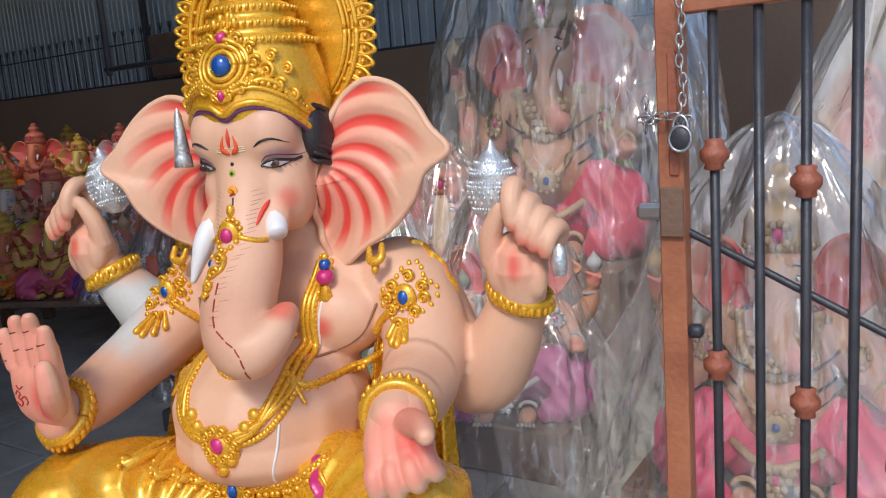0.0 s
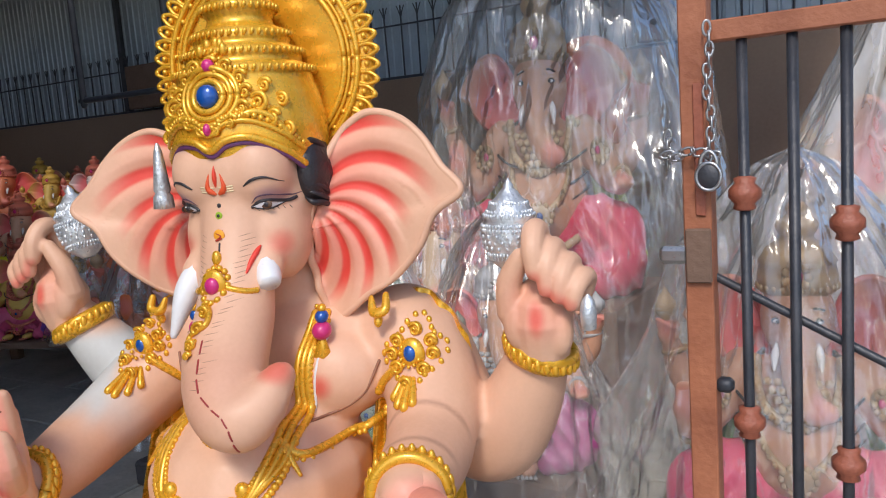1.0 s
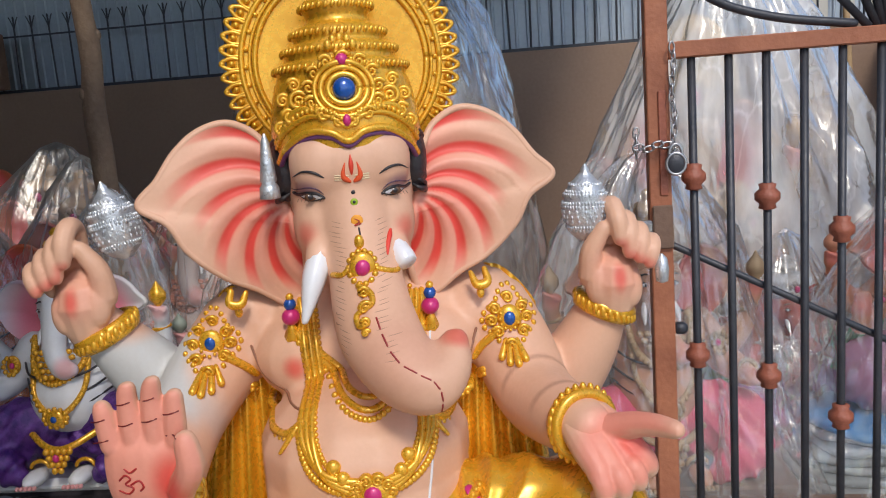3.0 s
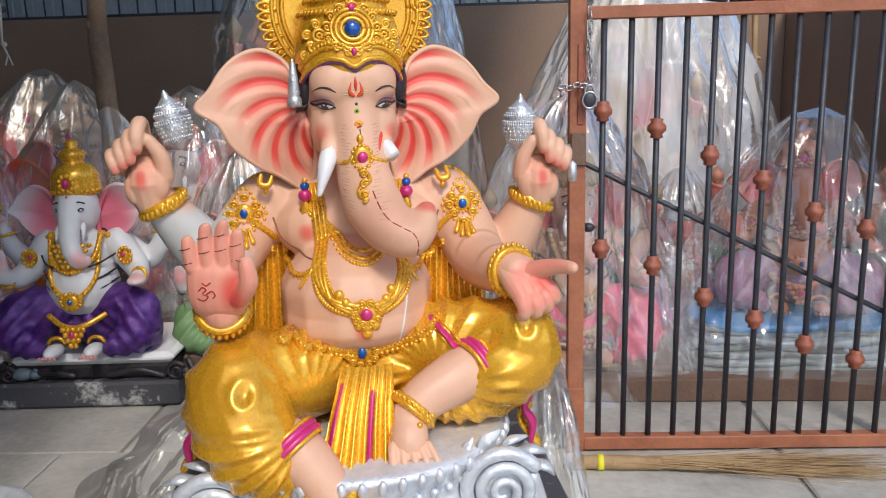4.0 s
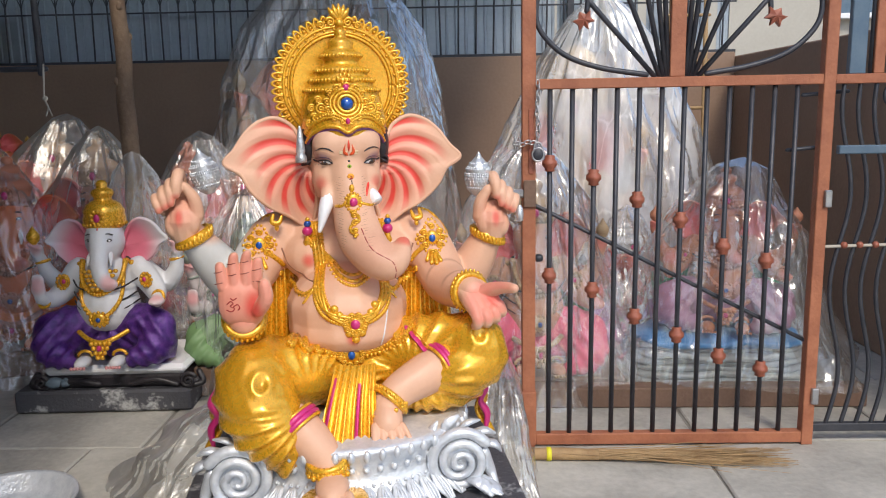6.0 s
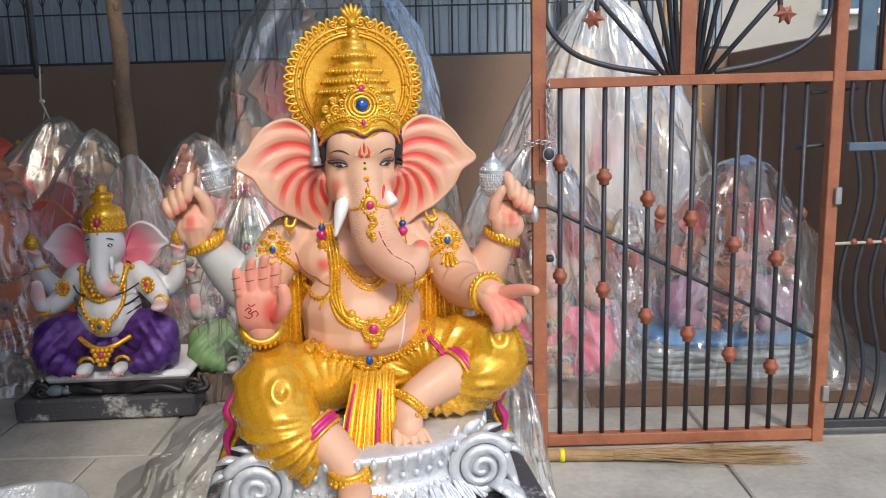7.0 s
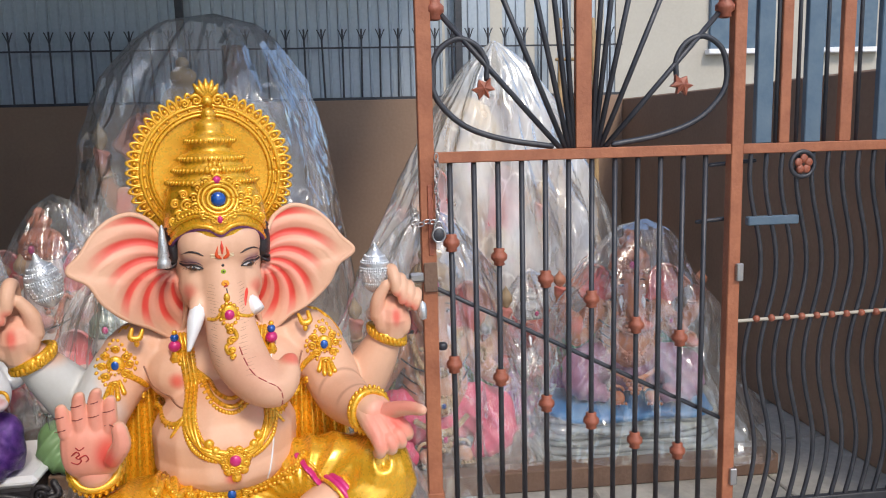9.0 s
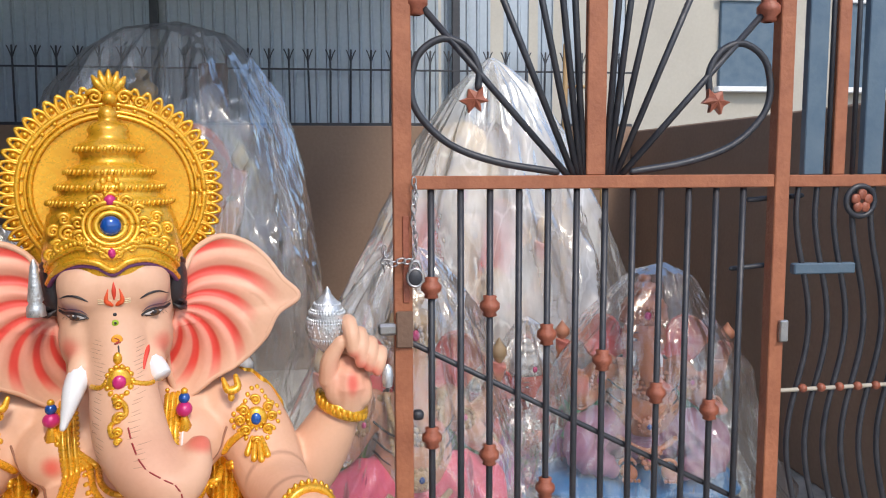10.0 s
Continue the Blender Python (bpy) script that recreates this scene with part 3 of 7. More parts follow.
# chain and padlock on the free post
chain = empty("chain", pose(XL + 0.03, GY - 0.045, 1.54), "thin steel chain looped round the gate post", "chain")
link = Clay().tube([(0.007 * math.cos(a), 0, 0.014 * math.sin(a)) for a in np.linspace(0, 2 * math.pi, 13)], 0.0026, 0, seg=6, n=26, round_ends=False).mesh("link", [M_STEEL])
for i in range(13):
    o = new("link", link)
    o.parent = chain
    o.matrix_basis = pose(0.004 * math.sin(i * 0.9), 0, -0.02 * i, 0, 6 * math.sin(i), 90 * (i % 2) + 20)
for i in range(9):
    o = new("link", link)
    o.parent = chain
    o.matrix_basis = pose(-0.085 + 0.011 * i, 0.012 - 0.02 * math.sin(i * 0.4), -0.235 - 0.006 * math.sin(i), 90 * (i % 2), 80, 0)
for i in range(4):
    o = new("link", link)
    o.parent = chain
    o.matrix_basis = pose(-0.088, 0.03, -0.2 - 0.018 * i, 0, 10, 90 * (i % 2))
lock = empty("padlock", pose(XL + 0.03, GY - 0.06, 1.29), "small round steel padlock hanging on the chain", "padlock")
o = new("shackle", Clay().tube([(0.016 * math.cos(a), 0, -0.01 + 0.028 * math.sin(a)) for a in np.linspace(0, math.pi, 9)], 0.004, 0, seg=8, n=22).mesh("shackle", [M_STEEL]))
o.parent = lock
o = new("body", Clay().ball((0, 0, -0.03), (0.024, 0.011, 0.027), 0).mesh("body", [M_IRON]))
o.parent = lock
o = new("rim", Clay().tube([(0.023 * math.cos(a), -0.004, -0.03 + 0.026 * math.sin(a)) for a in np.linspace(0, 2 * math.pi, 17)], 0.004, 0, seg=6, n=36).mesh("rim", [M_STEEL]))
o.parent = lock

# ---- the large statue ----
SKIN = np.array((0.74, 0.435, 0.295))
PRIMER = np.array((0.60, 0.60, 0.59))
RED = np.array((0.72, 0.055, 0.04))
ROSE = np.array((0.80, 0.27, 0.20))
CX = -0.02


def finger(c, base, tip, r, bend=(0, 0, 0), m=PAINT):
    b, t = np.asarray(base, float), np.asarray(tip, float)
    c.tube([b, (b + t) / 2 + np.asarray(bend), t], [r, r * 0.95, r * 0.8], m, seg=10, n=8)


def face(c, x):
    c.ball((x, 0.08, 1.30), (0.127, 0.13, 0.145))
    c.ball((x, 0.02, 1.335), (0.115, 0.085, 0.085))
    for s in (-1, 1):
        c.ball((x + s * 0.062, 0.035, 1.225), (0.055, 0.07, 0.085))
        c.ball((x + s * 0.052, -0.002, 1.34), (0.062, 0.06, 0.07))
        c.tube([(x + s * 0.055, 0.0, 1.205), (x + s * 0.07, -0.03, 1.18), (x + s * 0.078, -0.045, 1.16)], [0.027, 0.026, 0.022])
    c.tube([(x, 0.02, 1.30), (x + 0.002, -0.005, 1.23), (x + 0.006, -0.034, 1.155), (-0.002, -0.064, 1.094), (0.022, -0.12, 1.036), (0.063, -0.178, 0.988), (0.106, -0.206, 0.97), (0.14, -0.19, 0.99), (0.15, -0.16, 1.02)],
           [0.075, 0.064, 0.064, 0.069, 0.071, 0.065, 0.054, 0.04, 0.03], seg=18, n=44)


def flesh(head=True):
    c = Clay()
    x = CX
    if head:
        face(c, x)
    # trunk of the body
    c.ball((x, 0.17, 1.12), (0.13, 0.11, 0.11))
    c.ball((x, 0.165, 0.98), (0.25, 0.14, 0.15))
    for s in (-1, 1):
        c.ball((x + s * 0.115, 0.09, 0.955), (0.11, 0.088, 0.09))
        c.ball((x + s * 0.235, 0.165, 1.01), (0.1, 0.095, 0.095))
    c.ball((-0.03, 0.02, 0.79), (0.208, 0.215, 0.15))
    c.ball((-0.03, 0.0, 0.73), (0.205, 0.195, 0.1))
    # front arms
    c.tube([(-0.275, 0.165, 1.0), (-0.335, 0.10, 0.93), (-0.37, -0.01, 0.865), (-0.36, -0.15, 0.828), (-0.343, -0.245, 0.82)], [0.095, 0.088, 0.076, 0.064, 0.05], seg=16, n=30)
    c.tube([(0.235, 0.165, 1.0), (0.28, 0.125, 0.925), (0.312, 0.03, 0.855), (0.345, -0.1, 0.853), (0.37, -0.18, 0.862)], [0.095, 0.088, 0.078, 0.065, 0.05], seg=16, n=30)
    # back arms
    c.tube([(-0.27, 0.19, 0.97), (-0.34, 0.2, 0.84), (-0.41, 0.175, 0.835), (-0.48, 0.145, 0.93), (-0.552, 0.10, 1.045)], [0.095, 0.085, 0.08, 0.074, 0.05], seg=16, n=30)
    c.tube([(0.24, 0.19, 0.97), (0.31, 0.2, 0.83), (0.38, 0.19, 0.81), (0.44, 0.17, 0.90), (0.487, 0.145, 1.005)], [0.095, 0.085, 0.08, 0.072, 0.05], seg=16, n=30)
    # legs
    c.tube([(-0.2, -0.345, 0.52), (-0.145, -0.375, 0.465), (-0.108, -0.40, 0.415), (-0.098, -0.42, 0.375)], [0.066, 0.062, 0.052, 0.048], seg=14)
    c.tube([(0.29, -0.165, 0.625), (0.22, -0.205, 0.605), (0.13, -0.245, 0.57), (0.085, -0.265, 0.535)], [0.07, 0.07, 0.058, 0.05], seg=14)
    c.ball((-0.092, -0.47, 0.368), (0.052, 0.085, 0.034))
    c.ball((0.082, -0.30, 0.495), (0.05, 0.06, 0.05), rot=(35, 0, 0))
    return c


def palms():
    c = Clay()
    # raised open hand
    c.tube([(-0.342, -0.25, 0.815), (-0.342, -0.275, 0.852), (-0.34, -0.282, 0.912), (-0.338, -0.278, 0.942)], [0.05, 0.067, 0.07, 0.06], seg=16, flat=(1, 0.42))
    for i, (dx, h) in enumerate(((-0.053, 1.012), (-0.018, 1.04), (0.016, 1.046), (0.047, 1.022))):
        finger(c, (-0.34 + dx * 0.98, -0.286, 0.937), (-0.338 + dx * 1.1, -0.296, h - 0.012), 0.0188)
    finger(c, (-0.292, -0.295, 0.862), (-0.268, -0.322, 0.947), 0.0235, (0.014, -0.01, 0))
    # open hand held out: palm up, fingers half curled, thumb pointing aside
    h = Vector((0.42, -0.75, -0.5)).normalized()
    sd = (Vector((1, 0, 0.05)) - h * h.x).normalized()
    up = sd.cross(h)
    w0 = Vector((0.372, -0.182, 0.862))

    def at(l, side, lift):
        return np.asarray(w0 + h * l + sd * side + up * lift)
    for side, r in ((-0.034, 0.026), (-0.012, 0.025), (0.012, 0.025), (0.034, 0.027)):
        c.tube([at(-0.01, side * 0.7, -0.004), at(0.04, side * 0.95, -0.006), at(0.08, side * 1.1, -0.002)], [r, r, r * 0.82], seg=12, n=12)
    for i, (side, ln) in enumerate(((-0.046, 0.028), (-0.016, 0.038), (0.015, 0.037), (0.044, 0.027))):
        c.tube([at(0.076, side * 0.9, 0.0), at(0.076 + ln * 0.75, side, 0.0), at(0.08 + ln, side * 1.06, 0.022), at(0.07 + ln * 0.8, side * 1.05, 0.046)], [0.0185, 0.0175, 0.0165, 0.014], seg=10, n=16)
    c.tube([(0.402, -0.205, 0.866), (0.435, -0.237, 0.882), (0.463, -0.272, 0.892), (0.484, -0.303, 0.895)], [0.025, 0.0225, 0.019, 0.0155], seg=12, n=16)
    # fists that hold the pots: palm to the front, fingers folded over the stem
    for s, px, py, pz in ((-1, -0.566, 0.085, 1.098), (1, 0.494, 0.12, 1.058)):
        c.ball((px, py, pz), (0.058, 0.036, 0.07))
        c.ball((px - s * 0.03, py - 0.02, pz - 0.005), (0.03, 0.026, 0.048))
        c.ball((px + s * 0.034, py - 0.016, pz - 0.018), (0.026, 0.024, 0.045))
        c.tube([(px - s * 0.002, py + 0.01, pz - 0.06), (px, py, pz)], [0.048, 0.056], seg=14)
        for tu, tw, eu, ew, r in ((0.003, 0.168, 0.009, 0.088, 0.020), (0.03, 0.138, 0.027, 0.06, 0.0195), (0.056, 0.115, 0.047, 0.048, 0.0185), (0.081, 0.092, 0.067, 0.035, 0.0168)):
            c.tube([(px + s * tu * 0.8, py + 0.014, pz + ew - 0.01), (px + s * tu, py + 0.008, pz + tw - 0.028), (px + s * tu, py - 0.022, pz + tw - 0.018), (px + s * (tu + eu) / 2, py - 0.046, pz + (tw + ew) / 2 - 0.004), (px + s * eu, py - 0.05, pz + ew)],
                   [r, r, r, r * 0.96, r * 0.8], seg=10, n=24)
        c.tube([(px - s * 0.046, py - 0.012, pz + 0.01), (px - s * 0.044, py - 0.024, pz + 0.062), (px - s * 0.02, py - 0.034, pz + 0.108)], [0.026, 0.0225, 0.0165], seg=12, n=14)
    # toes
    for i in range(5):
        finger(c, (-0.136 + 0.0225 * i, -0.52, 0.36), (-0.142 + 0.0262 * i, -0.566 + 0.006 * abs(i - 3), 0.352), 0.0098 + 0.0016 * i)
        finger(c, (0.042 + 0.021 * i, -0.33, 0.485), (0.04 + 0.0262 * i, -0.362, 0.458), 0.0145 - 0.0012 * i)
    return c


def skin_paint(v, nrm):
    col = np.tile(SKIN, (len(v), 1))
    x, y, z = v.T
    # grey primer showing on two arms
    w = smoothstep(-0.31, -0.365, x + 0.02 * np.sin(z * 40)) * smoothstep(-0.16, -0.06, y) * smoothstep(1.035, 0.995, z) * smoothstep(-0.02, 0.03, y + 4 * (0.99 - z) * 0.3)
    w = np.maximum(w, near(v, (-0.39, -0.02, 0.87), 0.06, 0.12) * 0.9)
    col = blend(col, PRIMER, w)
    # airbrushed reds: inner hands, finger joints, cheeks, chest, trunk tip, navel
    front = smoothstep(0.1, 0.8, -nrm[:, 1])
    col = blend(col, ROSE, near(v, (-0.34, -0.30, 0.93), 0.10, 0.16) * front * 0.75)
    col = blend(col, RED, near(v * (1, 1, 0.6), (-0.302, -0.31, 0.525), 0.010, 0.042) * front * 0.85)
    col = blend(col, ROSE, near(v, (0.43, -0.26, 0.835), 0.07, 0.12) * smoothstep(0.0, 0.7, nrm[:, 2] - nrm[:, 1] * 0.7) * 0.85)
    col = blend(col, RED, near(v, (0.43, -0.235, 0.85), 0.01, 0.045) * 0.7 * smoothstep(0.0, 0.6, nrm[:, 2] - nrm[:, 1]))
    for s, (px, py, pz) in ((1, (0.494, 0.075, 1.085)), (-1, (-0.566, 0.04, 1.125))):
        col = blend(col, ROSE, near(v, (px + s * 0.01, py, pz), 0.03, 0.085) * front * 0.4)
        col = blend(col, RED, near(v * (1, 0.6, 0.5), ((px + s * 0.006), py * 0.6, (pz - 0.02) * 0.5), 0.004, 0.02) * front * 0.75)
        for eu, ew in ((0.008, 0.078), (0.024, 0.054), (0.043, 0.044), (0.064, 0.033)):
            col = blend(col, RED, near(v, (px + s * eu, py - 0.01, pz - 0.03 + ew), 0.008, 0.024) * front * 0.45)
    for s in (-1, 1):
        col = blend(col, RED, near(v, (CX + s * 0.088, -0.015, 1.212), 0.006, 0.036) * 0.6)
        col = blend(col, (0.22, 0.12, 0.22), near(v * (0.62, 0.3, 1.0), ((CX + s * 0.083) * 0.62, -0.006, 1.297), 0.006, 0.021) * 0.6)
        col = blend(col, RED, near(v, (CX + s * 0.135, 0.0, 0.95), 0.006, 0.035) * 0.8)
    col = blend(col, (0.25, 0.13, 0.22), smoothstep(1.372, 1.392, z) * 0.7)
    col = blend(col, RED, near(v, (-0.014, -0.185, 0.725), 0.006, 0.03) * 0.8)
    col = blend(col, (0.7, 0.12, 0.08), near(v, (0.152, -0.172, 1.032), 0.014, 0.036) * 0.85)
    col = blend(col, SKIN * (0.85, 0.72, 0.72), near(v, (0.05, -0.22, 1.01), 0.03, 0.12) * 0.6)
    # wrinkle lines brushed on the arms
    for c, r in (((0.325, -0.03, 0.86), 0.088),):
        d = np.abs(np.linalg.norm(v - np.array(c), axis=1) - r)
        col = blend(col, (0.25, 0.1, 0.06), (1 - smoothstep(0.0, 0.008, d)) * smoothstep(0.85, 0.9, z) * 0.5)
    return col


EAR = [(0.12, 1.30), (0.145, 1.355), (0.175, 1.40), (0.225, 1.425), (0.28, 1.412), (0.325, 1.375), (0.36, 1.325), (0.395, 1.283), (0.345, 1.245), (0.315, 1.19), (0.26, 1.135), (0.2, 1.10), (0.145, 1.062), (0.115, 1.075), (0.10, 1.15), (0.105, 1.23)]


def ear(c, s, scale=1.0):
    """One broad ear; s is its side. Red brush strokes fan out over its hollow."""
    nr, na = 64, 220
    ring = spline(EAR + [EAR[0]], na + 1)[:-1]
    root = np.array((0.11, 1.225))
    t = np.linspace(0.02, 1, nr)
    P = root + (ring - root)[None] * t[:, None, None]
    u, z = P[..., 0], P[..., 1]
    ang = np.arctan2(z - 1.262, u - 0.115)
    rad = np.hypot(z - 1.262, u - 0.115)
    hollow = np.sin(np.clip(t, 0, 1) * math.pi)[:, None] * 0.035
    sweep = ang + 6.0 * rad
    rib = np.cos(sweep * 12.5 + 0.6 * np.sin(sweep * 2.0))
    reach = 0.185 + 0.05 * smoothstep(0.6, 1.9, sweep) + 0.012 * np.sin(np.floor((sweep * 12.5 + math.pi) / (2 * math.pi)) * 2.4)
    env = smoothstep(0.012, 0.05, rad) * (1 - smoothstep(reach * 0.72, reach * 1.08, rad))
    env = env * smoothstep(-1.35, -1.15, sweep) * (1 - smoothstep(2.2, 2.45, sweep))
    y = 0.075 - 0.06 * (u - 0.1) + hollow * 0.55 + 0.005 * rib * env 
    y = y + 0.02 * np.sin(z * 14)
    front = np.stack([CX + s * u, y, z], -1).reshape(-1, 3)
    back = front + np.array((0, 0.016, 0))
    stroke = smoothstep(0.0, 0.75, rib) * env
    flush = (1 - smoothstep(0.03, 0.2, rad)) * 0.7
    col = np.tile(SKIN, (nr * na, 1))
    col = blend(col, ROSE, np.clip(flush + 0.25 * env, 0, 1).ravel())
    col = blend(col, RED, (stroke * 0.97).ravel())
    c.grid(front, nr, na, PAINT, col, wrap=True)
    c.grid(back, nr, na, PAINT, SKIN, wrap=True)
    rim = np.stack([CX + s * ring[:, 0], y[-1] + 0.007, ring[:, 1]], -1)
    c.tube(np.vstack([rim, rim[:2]]), 0.0075, PAINT, SKIN, seg=8, n=na)


def cloth():
    c = Clay()
    c.tube([(-0.06, 0.03, 0.60), (-0.2, -0.12, 0.605), (-0.315, -0.25, 0.635), (-0.305, -0.32, 0.57), (-0.255, -0.345, 0.48), (-0.235, -0.345, 0.42)], [0.13, 0.125, 0.12, 0.12, 0.105, 0.066], seg=20, n=40)
    c.ball((-0.318, -0.28, 0.64), (0.115, 0.115, 0.11))
    c.tube([(0.03, 0.03, 0.60), (0.18, -0.05, 0.64), (0.36, -0.135, 0.68)], [0.13, 0.12, 0.105], seg=20, n=24)
    c.ball((0.382, -0.16, 0.672), (0.105, 0.112, 0.115))
    c.tube([(0.39, -0.165, 0.64), (0.335, -0.19, 0.61), (0.285, -0.19, 0.60)], [0.105, 0.1, 0.085], seg=16)
    c.ball((-0.02, 0.02, 0.59), (0.25, 0.2, 0.08))
    c.ball((0.24, -0.1, 0.52), (0.19, 0.14, 0.07))
    c.ball((-0.2, 0.02, 0.54), (0.2, 0.16, 0.1))
    return c


def cloth_folds(v, nrm):
    """Drapery: the knees are drawn smooth; folds fan out from the inner hems and hang in swags."""
    x, y, z = v.T
    warp = np.array([noise.noise(Vector(p) * 5.0) for p in v])
    size = np.clip(0.75 + 0.7 * np.array([noise.noise(Vector(p) * 4.0 + Vector((7, 0, 0))) for p in v]), 0.15, 1.25)

    def crease(ph):
        return 1 - 2 * np.abs(np.sin(ph / 2)) ** 1.3
    kl = np.linalg.norm(v - np.array((-0.335, -0.36, 0.66)), axis=1)
    kr = np.linalg.norm(v - np.array((0.43, -0.24, 0.69)), axis=1)
    al = np.arctan2(z - 0.575, -(x + 0.15))
    rl = np.hypot(z - 0.575, x + 0.15)
    left = crease(al * 24 + 14.0 * rl * np.sign(al) + 2.6 * warp) * smoothstep(0.085, 0.14, kl) * smoothstep(0.05, 0.15, rl)
    ar = np.arctan2(z - 0.60, x - 0.17)
    rr = np.hypot(z - 0.60, x - 0.17)
    right = crease(ar * 22 + 10.0 * rr + 2.6 * warp) * smoothstep(0.09, 0.15, kr) * smoothstep(0.05, 0.15, rr)
    swirl_l = np.hypot(x + 0.285, z - 0.665)
    swirl_r = np.hypot(x - 0.385, z - 0.735)
    dimple = -np.exp(-(swirl_l / 0.016) ** 2) + 0.6 * np.exp(-((swirl_l - 0.026) / 0.012) ** 2) - np.exp(-(swirl_r / 0.016) ** 2) + 0.6 * np.exp(-((swirl_r - 0.026) / 0.012) ** 2)
    dimple = dimple * (y < -0.1)
    w = smoothstep(-0.05, 0.05, x)
    return v + nrm * ((left * (1 - w) + right * w * 0.9) * 0.0085 * size + 0.008 * dimple)[:, None]


def curtain(c, xa, xb, z0, z1, y0, y1, folds, m=GOLD, depth=0.014, lean=0.0):
    """A hanging cloth with upright folds, between two x at the top (xa) and at the foot (xb)."""
    nu, nv = 24, folds * 10
    t = np.linspace(0, 1, nu)[:, None]
    s = np.linspace(0, 1, nv)[None]
    x = (xa[0] + (xa[1] - xa[0]) * s) * (1 - t) + (xb[0] + (xb[1] - xb[0]) * s) * t
    z = z0 + (z1 - z0) * t + lean * s + 0 * x - 0.09 * (2 * s - 1) ** 2 * (1 - t)
    y = y0 + (y1 - y0) * t + depth * np.sin(s * folds * 2 * math.pi + 1.5 * t) * (0.4 + 0.6 * t) + 0.05 * (s - 0.5) ** 2
    P = np.stack([x, y, z], -1).reshape(-1, 3)
    c.grid(P, nu, nv, m)
    c.grid(P + np.array((0, 0.008, 0)), nu, nv, m)


def spiral(c, centre, r, turns, m=SILVER, s=1, thick=0.014, y=0.0):
    a = np.linspace(0, turns * 2 * math.pi, int(turns * 14))
    rr = r * (1 - a / a[-1] * 0.9)
    p = np.column_stack([centre[0] + s * rr * np.cos(a + 0.6), np.full(len(a), centre[1]) - y * (a / a[-1]), centre[2] + rr * np.sin(a + 0.6)])
    c.tube(p, thick * (1 - 0.55 * a / a[-1]), m, seg=8, n=len(a) * 2)


def curl(c, p, r, s=1, m=GOLD, thick=0.004, turns=1.4, up=1):
    spiral(c, p, r, turns, m, s, thick, 0.004)


